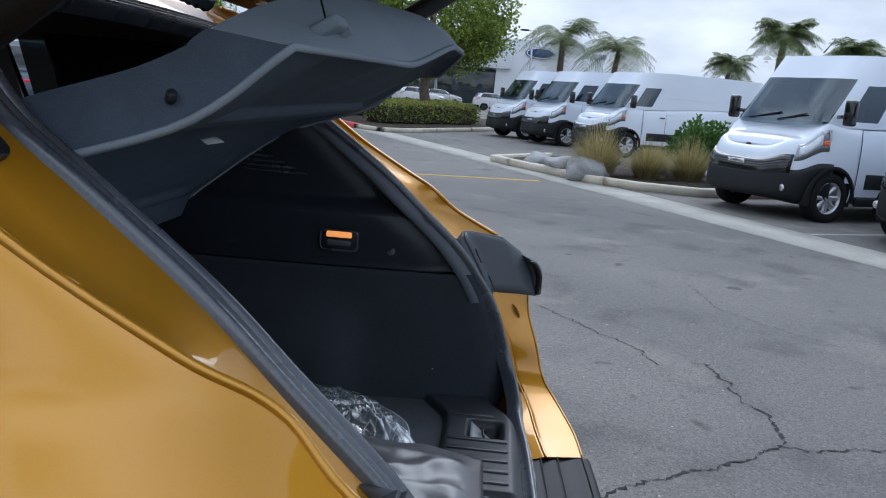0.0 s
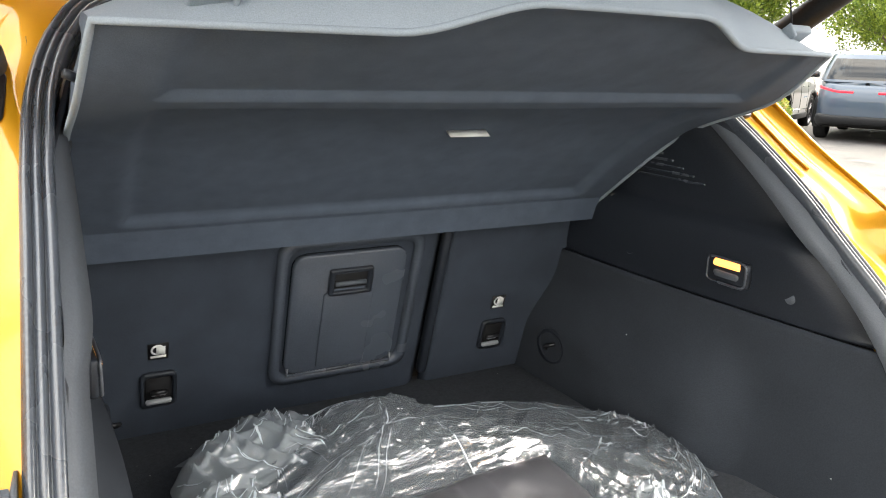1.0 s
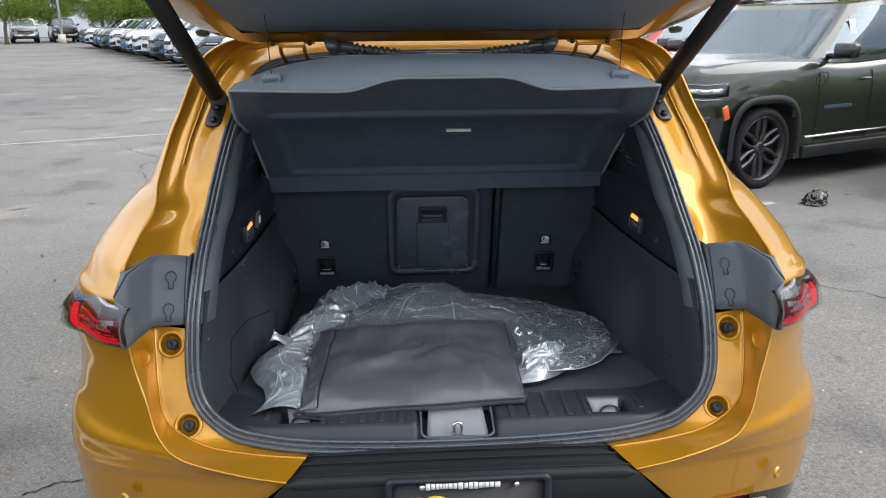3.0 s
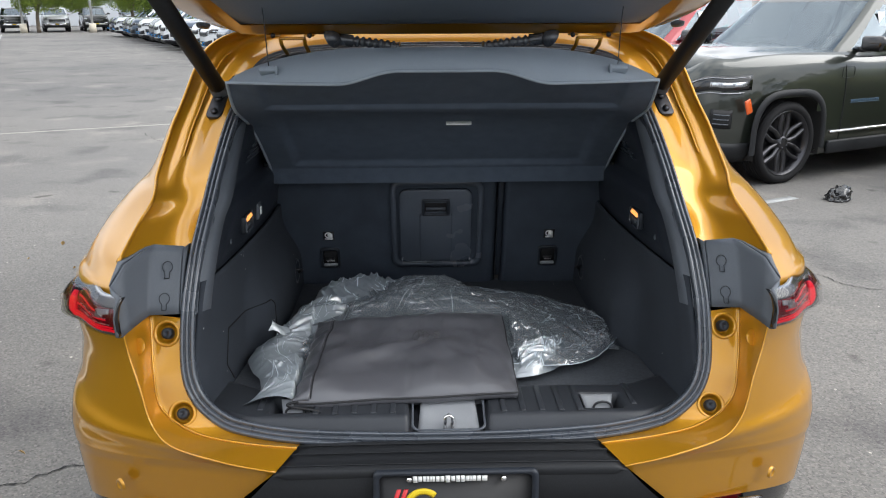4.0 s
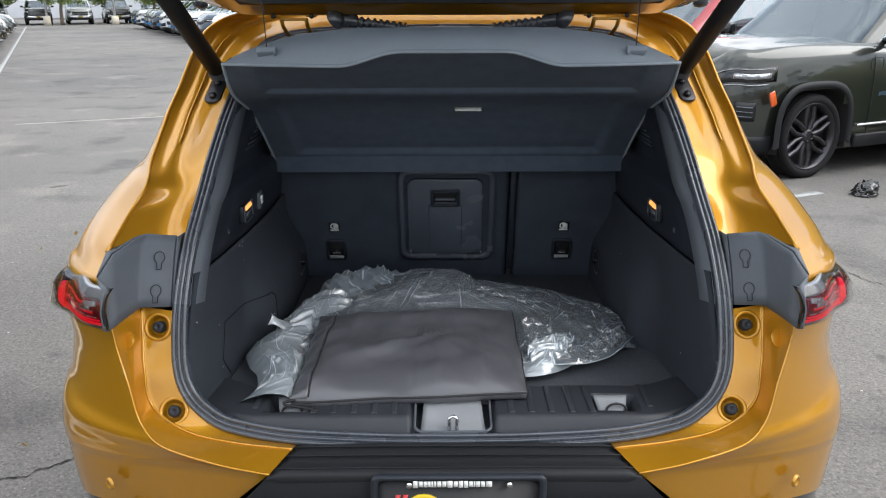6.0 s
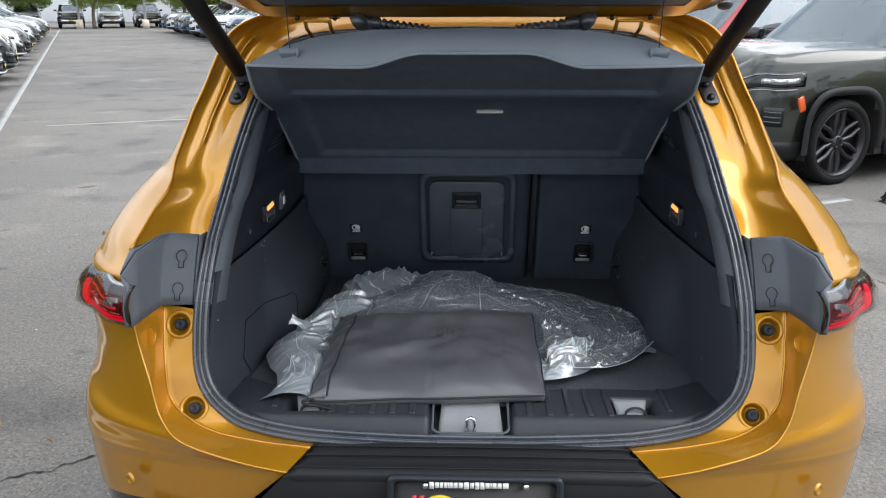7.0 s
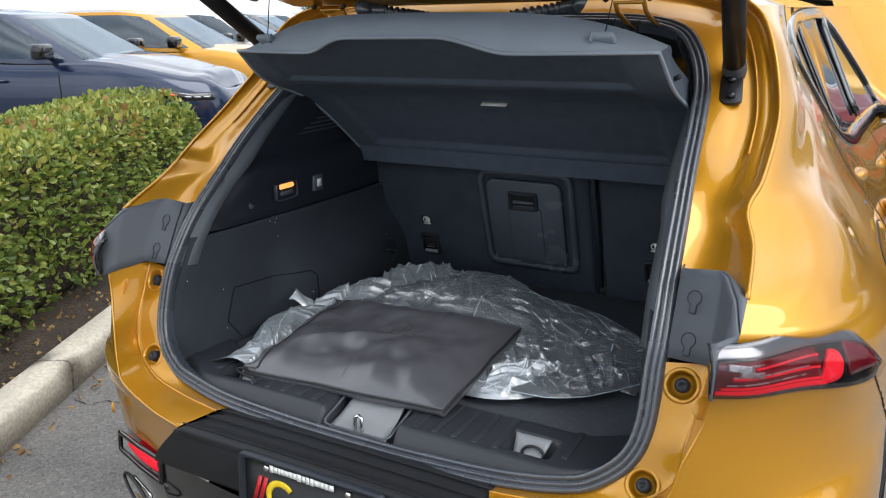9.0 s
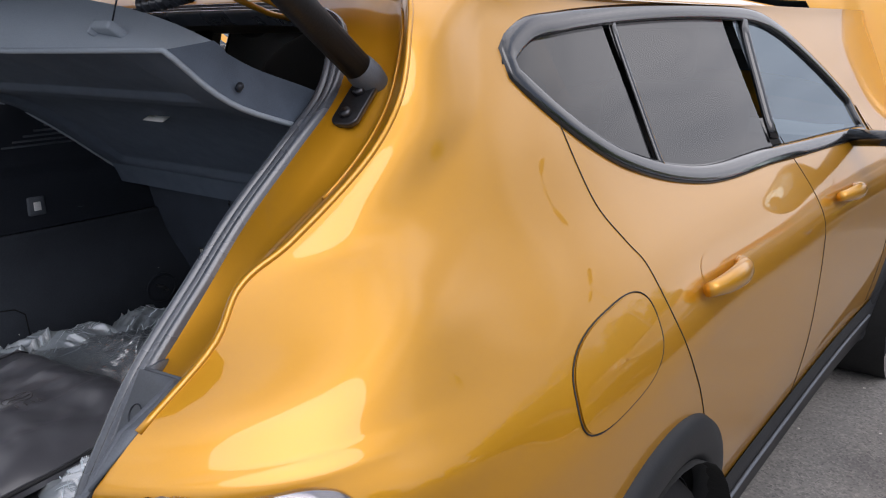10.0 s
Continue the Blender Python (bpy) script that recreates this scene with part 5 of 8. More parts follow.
    if s < 0:
        sock = part("power_socket", box(0.012, 0.04, 0.044, (s * (wall_x(0.47, 1.09) - 0.004), 0.475, 1.085), 0.004), TRIM_SOFT, upper_trim)
        part("socket_face", box(0.004, 0.016, 0.02, (s * (wall_x(0.47, 1.09) - 0.011), 0.475, 1.085), 0.001), WHITE_LABEL, sock)
    for k in range(12):
        z = 1.222 + 0.011 * k
        y0 = 0.40 + 0.024 * k
        oz = float(np.interp(z, [1.185, 1.30, 1.40], [-0.026, 0.0, 0.035]))
        part("vent_slat", box(0.004, 0.19, 0.0045, (s * (wall_x(0.5, z) - oz - 0.0075), y0 + 0.12, z), 0.0015, rot=(0, s * -12, 0)), RUBBER, upper_trim)

# sill trim with ribs, latch well and lashing wells
WELLS = ((0.0, 0.086), (0.345, 0.042), (-0.345, 0.042))


def sill_drop(x, y):
    d = 0.0
    for wx, wr in WELLS:
        inx = 1 - smooth01(wr - 0.012, wr + 0.006, abs(x - wx))
        y0, y1 = (-0.088, 0.024) if wx == 0 else (-0.030, 0.028)
        iny = smooth01(y0 - 0.006, y0, y) * (1 - smooth01(y1, y1 + 0.006, y))
        d = max(d, float(inx * iny) * 0.05)
    return d


rows = []
for y, z in list(zip(np.linspace(-0.078, 0.085, 30), [0.722, 0.733, 0.742, 0.750, 0.7555] + [0.7565] * 23 + [0.752, 0.742])):
    row = []
    for x in np.linspace(-0.53, 0.53, 170):
        corner = 0.0 + 0.055 * smooth01(0.36, 0.53, abs(x)) ** 2
        row.append((x, y + corner, z - 0.004 * smooth01(0.3, 0.5, abs(x)) - sill_drop(x, y)))
    rows.append(row)
sill_trim = part("load_sill", grid(rows), SILL, car, "ribbed black plastic load sill")
for s in (1, -1):
    for k in range(5):
        part("sill_rib", box(0.013, 0.118, 0.005, (s * (0.122 + 0.042 * k), 0.012, 0.7570), 0.002), SILL, sill_trim)
    part("sill_rib", box(0.013, 0.100, 0.005, (s * 0.415, 0.030, 0.7545), 0.002), SILL, sill_trim)
part("striker_plate", frame_ring(round_rect(0.162, 0.110, 0.018), 0.005, 0, 0.003), TRIM_SOFT, sill_trim, at=pose(0, -0.026, 0.7435, 15, 0, 0))
part("striker_panel", slab(round_rect(0.160, 0.108, 0.018), -0.024, -0.021), SILL, sill_trim, at=pose(0, -0.026, 0.7435, 15, 0, 0))
well = grid([[(x * (0.060 + 0.008 * t), 0.022 - 0.092 * t, 0.757 - 0.034 * t - 0.004 * math.sin(math.pi * t)) for x in np.linspace(-1, 1, 12)] for t in np.linspace(0, 1, 10)])
part("latch_well", thick(well, 0.004), WELL_GREY, sill_trim, "smooth grey plastic latch recess")
part("striker", tube([(-0.008, -0.062, 0.722), (-0.008, -0.060, 0.752), (0.0, -0.059, 0.756), (0.008, -0.060, 0.752), (0.008, -0.062, 0.722)], 0.004, 8), CHROME, sill_trim, "bright metal latch striker")
for wx in (0.345, -0.345):
    sg = math.copysign(1, wx)
    well = grid([[(wx - sg * 0.006 + x * (0.036 - 0.012 * t), 0.026 - 0.050 * t, 0.757 - 0.036 * t) for x in np.linspace(-1, 1, 8)] for t in np.linspace(0, 1, 8)])
    part("lashing_well", thick(well, 0.004), WELL_GREY, sill_trim, "smooth grey plastic lashing recess")
    part("lashing_ring", tube([(wx + 0.004 + 0.021 * math.cos(q), -0.004 + 0.006 * math.sin(q), 0.738 + 0.012 * math.sin(q)) for q in np.linspace(-0.3, math.pi + 0.3, 18)], 0.0028, 6), DARK_METAL, sill_trim, "metal lashing ring")

# cabin seen past the shelf
for sx in (-0.36, 0.36):
    fs = part("front_seat", box(0.48, 0.14, 0.66, (sx, 2.05, 0.98), 0.06, 4, rot=(-14, 0, 0)), CABIN, car)
    part("head_restraint", box(0.26, 0.09, 0.19, (sx, 1.94, 1.40), 0.04, 4, rot=(-8, 0, 0)), CABIN, fs)
    part("rear_head_restraint", box(0.27, 0.08, 0.13, (sx, 0.80, 1.26), 0.035, 4), CABIN, car)
part("cabin_floor", box(1.5, 3.0, 0.03, (0, 2.2, 0.42), 0.005), CABIN, car)
part("underbody", box(1.36, 3.6, 0.04, (0, 1.9, 0.27), 0.01), WELL, car)

# ---- tailgate, swung up ----
GATE = pose(0, 0.50, 1.512, 0, 0, 180) @ pose(0, 0, 0, 21, 0, 0)   # its own y runs from the hinge to the free edge
gate = part("tailgate", bmesh.new(), GOLD, car, "open gold tailgate with black inner trim", at=GATE)


def gate_half(u):
    return float(spline([0.0, 0.03, 0.10, 0.25, 0.5, 0.8, 0.98, 1.05], [0.46, 0.52, 0.575, 0.625, 0.665, 0.68, 0.62, 0.45], u))


us = np.r_[np.linspace(0.0, 0.07, 6), np.linspace(0.078, 0.145, 10), np.linspace(0.18, 1.05, 22)]
rows = [[(x * gate_half(u), u + 0.03 * (1 - x * x) * (1 if u < 0.1 else 0) * 0 - 0.05 * abs(x) ** 4 * 0, 0.045 * (1 - smooth01(0.0, 0.085, u)) - 0.02 * smooth01(0.93, 1.0, abs(x)) * 0 + 0.028 * max(0, abs(x) - 0.86) / 0.14) for x in np.linspace(-1, 1, 60)] for u in us]


def gate_keep(i, j):
    u = (us[i] + us[i + 1]) / 2
    x = abs((j + 0.5) / 59 * 2 - 1) * gate_half(u)
    return not (0.145 < u < 0.96 and x < gate_half(u) - 0.12)


old = gate.data
gate.data = mesh_of(grid(rows, keep=gate_keep), "tailgate", GOLD)
bpy.data.meshes.remove(old)
part("gate_skin", grid([[(p[0] * 1.0, p[1], 0.085 + 0.03 * (1 - abs(x) ** 3) - 0.05 * (1 - smooth01(0, 0.12, p[1]))) for p, x in zip(r, np.linspace(-1, 1, 60))] for r in rows], keep=lambda i, j: us[i] > 0.62 or gate_half(us[i]) * abs((j + 0.5) / 59 * 2 - 1) > gate_half(us[i]) - 0.08), GOLD, gate)
# unseen panel added over the hinge gap to hold sky light off the channel
part("gate_light_blocker", thick(grid([[(x * w_, u, z_ - 0.03 * abs(x) ** 4) for x in np.linspace(-1, 1, 30)] for u, z_, w_ in ((-0.075, 0.123, 0.56), (-0.03, 0.120, 0.56), (0.0, 0.116, 0.57), (0.07, 0.109, 0.57))]), 0.010), GOLD, gate)
part("rear_window", grid([[(x * (gate_half(u) - 0.07), u, 0.108) for x in np.linspace(-1, 1, 20)] for u in np.linspace(0.05, 0.64, 12)]), PRIVACY, gate)
edge_rows = []
for z in (0.0, 0.03, 0.06, 0.085):
    loop = [(gate_half(u) + 0.012 * math.sin(math.pi * z / 0.085), u, 0.028 + (z - 0.028) * 1.0 if z > 0 else 0.028) for u in us] + [(-gate_half(u) - 0.012 * math.sin(math.pi * z / 0.085), u, z if z > 0 else 0.028) for u in us[::-1]]
    edge_rows.append(loop)
part("gate_edge", grid(edge_rows, close=True), GOLD, gate)
tr = [[(x * (gate_half(u) - 0.11), u, 0.006 - 0.018 * smooth01(0.0, 0.05, min(u - 0.135, 0.97 - u)) * (1 - smooth01(0.9, 1.0, abs(x)))) for x in np.linspace(-1, 1, 40)] for u in np.linspace(0.135, 0.97, 30)]
part("gate_trim", grid(tr), GATE_TRIM, gate, "black plastic inner tailgate trim")
for s in (1, -1):
    for u, dx in ((0.15, 0.035), (0.5, 0.04)):
        part("trim_stop", revolve([(0, 0.017), (-0.006, 0.015), (-0.008, 0.008), (-0.008, 0)], 18, "Z"), RUBBER, gate, at=pose(s * (gate_half(u) - dx), u, 0.0))
    hinge = part("hinge", box(0.062, 0.016, 0.007, (s * 0.366, 0.418, 1.531), 0.002), GOLD, car, "gold-painted tailgate hinge")
    for dx in (-0.034, 0.034):
        part("hinge_arm", tube([(s * 0.366 + dx * 0.85, 0.565, 1.480), (s * 0.366 + dx * 0.85, 0.500, 1.492), (s * 0.366 + dx * 0.85, 0.435, 1.514), (s * 0.366 + dx * 0.85, 0.418, 1.531)], 0.0050, 6), GOLD, hinge)
        part("hinge_tab", box(0.026, 0.014, 0.005, (s * 0.366 + dx * 1.25, 0.414, 1.540), 0.0015, rot=(20, 0, 0)), GOLD, hinge)
        part("hinge_bolt", rod((s * 0.366 + dx * 1.3, 0.410, 1.540), (s * 0.366 + dx * 1.3, 0.402, 1.537), 0.006, seg=6), DARK_METAL, hinge)
    boot = []
    for t in np.linspace(0, 1, 40):
        boot.append((s * (0.255 - 0.15 * t), 0.425 + 0.015 * math.sin(math.pi * t), 1.529 - 0.020 * t))
    rad = [0.0115 + 0.0035 * math.cos(k * 1.6) if k > 9 else 0.015 for k in range(40)]
    bt = part("cable_boot", tube(boot, rad, 10), RUBBER, car, "ribbed black rubber cable boot")
    part("boot_socket", revolve([(0.0, 0.026), (0.01, 0.024), (0.02, 0.014), (0.02, 0)], 18, "Z"), RUBBER, bt, at=pose(s * 0.270, 0.418, 1.532, 30, s * -60, 0))
    st = part("gas_strut", rod((s * 0.564, 0.488, 1.392), (s * 0.608, 0.10, 1.665), 0.021, seg=20), CLAD, car, "black power tailgate strut with a metal foot")
    part("strut_rod", rod((s * 0.608, 0.10, 1.665), (s * 0.628, -0.08, 1.792), 0.011), DARK_METAL, st)
    part("strut_collar", revolve([(-0.02, 0.0215), (0.0, 0.024), (0.02, 0.023), (0.03, 0.021)], 20, "Z"), TRIM_SOFT, st, at=look((s * 0.566, 0.477, 1.400), (s * 0.608, 0.10, 1.665)) @ pose(0, 0, 0, 180))
    ft = part("strut_foot", slab(round_rect(0.042, 0.085, 0.014), 0, 0.008, bevel=0.002), DARK_METAL, st, at=pose(s * 0.568, 0.448, 1.362, 38, 0, s * 10))
    for dz in (-0.024, 0.02):
        part("foot_bolt", rod((0, dz, 0.008), (0, dz, 0.015), 0.009, seg=6), DARK_METAL, ft)
    part("strut_ball", rod((s * 0.545, 0.472, 1.376), (s * 0.570, 0.472, 1.390), 0.008), DARK_METAL, st)


# ---- the parcel shelf, held up at its rear edge ----
shelf = thing("parcel_shelf", "dark grey felt parcel shelf tilted up under the tailgate", "parcel shelf")


def shelf_edge(x):
    """Rear edge of the shelf's underside: how far back and how high it lies at x."""
    ax = abs(x)
    bulge = 1 - smooth01(0.10, 0.235, ax)
    return 0.118 + 0.092 * (ax / 0.49) ** 2 - 0.026 * bulge, 1.444 + 0.031 * bulge


def shelf_point(x, t, rise=0.0):
    """A place on the underside: x from -1 to 1 across, t from 0 (foot) to 1 (rear edge), raised square to it."""
    px = x * float(spline([0, 0.1, 0.45, 0.72, 0.88, 1], [0.49, 0.487, 0.493, 0.492, 0.488, 0.484], t))
    ye, ze = shelf_edge(px)
    if t < 0.10:
        y, z = 0.690 - 0.22 * t, 1.111 + 0.49 * t
    else:
        y = float(spline([0.10, 0.45, 0.72, 1], [0.668, 0.466, 0.300, ye], t))
        z = float(spline([0.10, 0.45, 0.72, 1], [1.160, 1.309, 1.372, ze], t))
    return np.array((px, y + 0.42 * rise, z + 0.9 * rise))


def crest(x):
    """How far the rim's top stands above the rear edge; the edge's bulge does not reach it."""
    return 0.067 * (1 - abs(x) ** 3.5) + 0.008 - (shelf_edge(x * 0.484)[1] - 1.444)


# the underside in the shaded felt tone: a foot band, two shallow panels and a rib between them
rows = []
for t in np.sort(np.r_[np.linspace(0, 1, 64), 0.0999, 0.1001, 0.115, 0.125, 0.135, 0.655, 0.664, 0.672, 0.715, 0.724, 0.733]):
    row = []
    for x in np.linspace(-1, 1, 120):
        inside = 1 - smooth01(0.82, 0.86, abs(x))
        low = smooth01(0.115, 0.135, t) * (1 - smooth01(0.655, 0.672, t)) * inside
        high = smooth01(0.715, 0.733, t) * (1 - smooth01(0.965, 0.995, t)) * inside
        row.append(shelf_point(x, t, 0.013 * low + 0.010 * high))
    rows.append(row)
part("shelf_underside", grid(rows), SHELF_SHADED, shelf)
# the upper shell and rear rim in the lit felt tone, the deep side rims in the shaded one
def shelf_top(x, t):
    """A place on the shelf's upper face, level with the side rims."""
    k = float(smooth01(0.72, 1.0, t))
    grow = float(smooth01(0.0, 0.2, t))
    band = np.array((0, 0.025, 0.054)) * (1 - k) * (0.3 + 0.7 * grow) + np.array((0, 0.075, 0.010)) * k
    return shelf_point(x, t) + band + np.array((-x * 0.010 * (1 - k), 0, 0.010 * math.sin(math.pi * t) * (1 - x * x)))


rows = [[shelf_top(x, t) for x in np.linspace(-1, 1, 60)] for t in np.linspace(0, 0.9, 26)]
rear = [shelf_point(x, 1.0) + np.array((0, 0.085 - 0.010 * abs(x) ** 3, crest(x))) for x in np.linspace(-1, 1, 60)]
part("shelf_board", grid(rows + [rear]), SHELF_LIT, shelf)
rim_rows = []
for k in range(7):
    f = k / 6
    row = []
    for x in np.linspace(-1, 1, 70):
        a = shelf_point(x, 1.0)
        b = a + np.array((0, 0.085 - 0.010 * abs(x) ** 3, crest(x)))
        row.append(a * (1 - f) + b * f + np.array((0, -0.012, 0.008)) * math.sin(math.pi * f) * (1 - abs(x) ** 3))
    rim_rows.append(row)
part("shelf_rim", grid(rim_rows), SHELF_LIT, shelf, "deep rounded rear rim, felt in its lit tone")
for s in (1, -1):
    rows = []
    for f in np.linspace(0, 1, 6):
        row = []
        for t in np.linspace(0, 1, 48):
            row.append(shelf_point(s, t) * (1 - f) + shelf_top(s, t) * f)
        rows.append(row)
    part("shelf_side_rim", grid(rows), SHELF_SHADED, shelf)
edge = [shelf_point(-1, t) for t in np.linspace(0, 1, 24)] + [shelf_point(x, 1) for x in np.linspace(-1, 1, 60)[1:-1]] + [shelf_point(1, t) for t in np.linspace(1, 0, 24)]
part("shelf_edge", tube(edge, 0.004, 6), SHELF_LIT, shelf)
p0, p1 = np.array(shelf_point(0.095, 0.41, 0.012)), np.array(shelf_point(0.095, 0.49, 0.012))
slope = math.degrees(math.atan2(p1[2] - p0[2], p0[1] - p1[1]))
tag = part("paper_label", box(0.066, 0.020, 0.001), WHITE_LABEL, shelf, "small white printed paper label", at=pose(0.045, (p0[1] + p1[1]) / 2 - 0.002, (p0[2] + p1[2]) / 2 - 0.003, 180 - slope, 0, 178))
for k, (w_, o_) in enumerate(((0.05, 0.004), (0.034, 0.0), (0.044, -0.004))):
    part("label_mark", box(w_, 0.0018, 0.0006, (-0.004 - 0.003 * k, o_, 0.0008)), GREY_PRINT, tag)
for s in (1, -1):
    p = shelf_point(s * 0.80, 1.0) + np.array((0, 0.026, 0.026))
    clip = part("cord_clip", box(0.042, 0.030, 0.013, tuple(p + np.array((0, -0.002, -0.002))), 0.004, 3, rot=(-34, 0, 0)), SHELF_LIT, shelf)
    part("clip_lip", box(0.005, 0.030, 0.020, tuple(p + np.array((-s * 0.019, -0.004, -0.004))), 0.002, 2, rot=(-34, 0, 0)), SHELF_LIT, clip)
    part("hold_cord", tube([tuple(p), (p[0] + s * 0.01, p[1] + 0.03, p[2] + 0.10), (p[0] + s * 0.018, p[1] + 0.02, 1.72)], 0.0012, 5), TRIM, shelf)
    part("shelf_peg", rod((s * 0.488, 0.312, 1.392), (s * 0.500, 0.306, 1.397), 0.005), TRIM, shelf)
    h = np.array(shelf_point(s * 1.0, 0.10, 0.01))
    piv = part("shelf_pivot", rod(tuple(h), (h[0] + s * 0.022, h[1], h[2] + 0.004), 0.008), TRIM, shelf)
    part("pivot_bracket", box(0.012, 0.03, 0.028, (h[0] + s * 0.014, h[1] - 0.008, h[2] - 0.012), 0.004), DARK_METAL, piv)

# ---- cloth bag and clear plastic wrapping ----
bag = thing("fabric_pouch", "flat dark grey nylon drawstring pouch lying on plastic wrapping", "pouch", at=(0, 0, 0))
BAG = [np.array((-0.340, -0.012, 0.768)), np.array((0.157, 0.004, 0.780)), np.array((0.156, 0.375, 0.815)), np.array((-0.318, 0.315, 0.822))]


def bag_point(u, v, side):
    """u from the drawstring end, v from the near edge; side 1 on top, -1 below."""
    p = BAG[0] * (1 - u) * (1 - v) + BAG[1] * u * (1 - v) + BAG[2] * u * v + BAG[3] * (1 - u) * v
    e = min(u, 1 - u) * 20, min(v, 1 - v) * 17
    puff = (1 - math.exp(-e[0])) * (1 - math.exp(-e[1]))
    q = Vector((u * 3.1, v * 2.6, 0.3))
    fold = noise.noise(q) * 0.016 + noise.noise(q * 2.3 + Vector((4, 1, 0))) * 0.010 + 0.0035 * (1 - abs(noise.noise(q * 1.7 + Vector((u * 2, -v * 3, 2))))) ** 9 + 0.0026 * noise.noise(q * 5.0)
    ridge = 0.009 * max(0, 1 - abs(v - 0.55 - 0.55 * (u - 0.62)) / 0.07) * smooth01(0.1, 0.3, u) * (1 - smooth01(0.5, 0.75, u))
    ridge += 0.010 * max(0, 1 - abs((u - 0.72) + 0.5 * (v - 0.3)) / 0.08) * (1 - smooth01(0.35, 0.6, v))
    up = puff * (0.029 + fold + float(ridge)) if side > 0 else -0.012 * puff
    wob = 0.007 * noise.noise(Vector((u * 4, v * 4, 9)))
    if u < 0.08:
        wob += 0.004 * noise.noise(Vector((v * 9, 3, 1))) * (1 - u / 0.08)
        up += 0.0025 * math.sin(v * 37 + 1) * (1 - u / 0.08)
    return p + np.array((wob, wob * 0.6, up))


rows = [[bag_point(u, v, 1) for u in np.linspace(0, 1, 70)] for v in np.linspace(0, 1, 54)]
bm = grid(rows)
cloth = part("pouch_cloth", grid([[bag_point(u, v, -1) for u in np.linspace(0, 1, 30)] for v in np.linspace(0, 1, 24)], bm=bm), BAG_CLOTH, bag)
edge = [bag_point(u, 0, 1) for u in np.linspace(0, 1, 40)] + [bag_point(1, v, 1) for v in np.linspace(0, 1, 30)[1:]] + [bag_point(u, 1, 1) for u in np.linspace(1, 0, 40)[1:]]
part("pouch_seam", tube([p + np.array((0, 0, -0.005)) for p in edge], 0.0038, 6), BAG_TRIM, bag)
part("pouch_hem", thick(grid([[bag_point(u, v, 1) + np.array((0, 0, 0.0025 + 0.0012 * math.sin(v * 47))) for u in np.linspace(-0.012, 0.072, 8)] for v in np.linspace(0, 1, 60)]), 0.003), BAG_CLOTH, bag, "gathered drawstring hem")
part("hem_stitch", tube([bag_point(0.078, v, 1) + np.array((0, 0, 0.0015)) for v in np.linspace(0.01, 0.99, 40)], 0.0016, 5), BAG_TRIM, bag)
cord = [np.array(bag_point(0.02, 0, 1)) + np.array((0.02 * t - 0.03 * math.sin(t * 5) , -0.03 * t, -0.012 * t)) for t in np.linspace(0, 1, 16)]
part("drawstring", tube(cord, 0.003, 6), BAG_TRIM, bag, "loose black drawstring end")
em = [np.array(bag_point(0.555 + 0.040 * math.cos(q), 0.56 + 0.075 * math.sin(q), 1)) + np.array((0, 0, 0.0006)) for q in np.linspace(0, 2 * math.pi, 28)[:-1]]
part("stitched_emblem", tube(em, 0.0008, 5, closed=True), POUCH_STITCH, bag, "tone-on-tone stitched emblem")
for dx in (-0.010, 0.010):
    part("stitched_emblem", tube([np.array(bag_point(0.555 + dx, v, 1)) + np.array((0, 0, 0.0006)) for v in np.linspace(0.50, 0.62, 8)], 0.0008, 5), POUCH_STITCH, bag)
for k in range(4):
    part("stitched_mark", tube([np.array(bag_point(u, 0.505 + 0.036 * k, 1)) + np.array((0, 0, 0.0006)) for u in np.linspace(0.618, 0.642, 4)], 0.0011, 5), POUCH_STITCH, bag)
# the pouch's sewn side, a finger's width deep
side_ = [p for p in edge]
part("pouch_side", grid([[p + np.array((0, dy, dz)) for p in side_] for dy, dz in ((0, 0.001), (-0.003, -0.006), (-0.002, -0.014), (0.004, -0.020))]), BAG_CLOTH, bag)

wrap = thing("plastic_wrapping", "crumpled clear plastic bag spread over the load floor", "plastic bag")


def ridge(p, power):
    return (1 - min(1.0, 1.6 * abs(noise.noise(p)))) ** power


def film(x0, x1, y0, y1, hump, seed, fold, nx, ny, shape, lift=0.008):
    """A crumpled sheet with long sharp wrinkles: shape(u, v) bends its outline, hump is its height."""
    return grid([[film_point(u, v, x0, x1, y0, y1, hump, seed, fold, shape, lift) for u in np.linspace(0, 1, nx)] for v in np.linspace(0, 1, ny)])


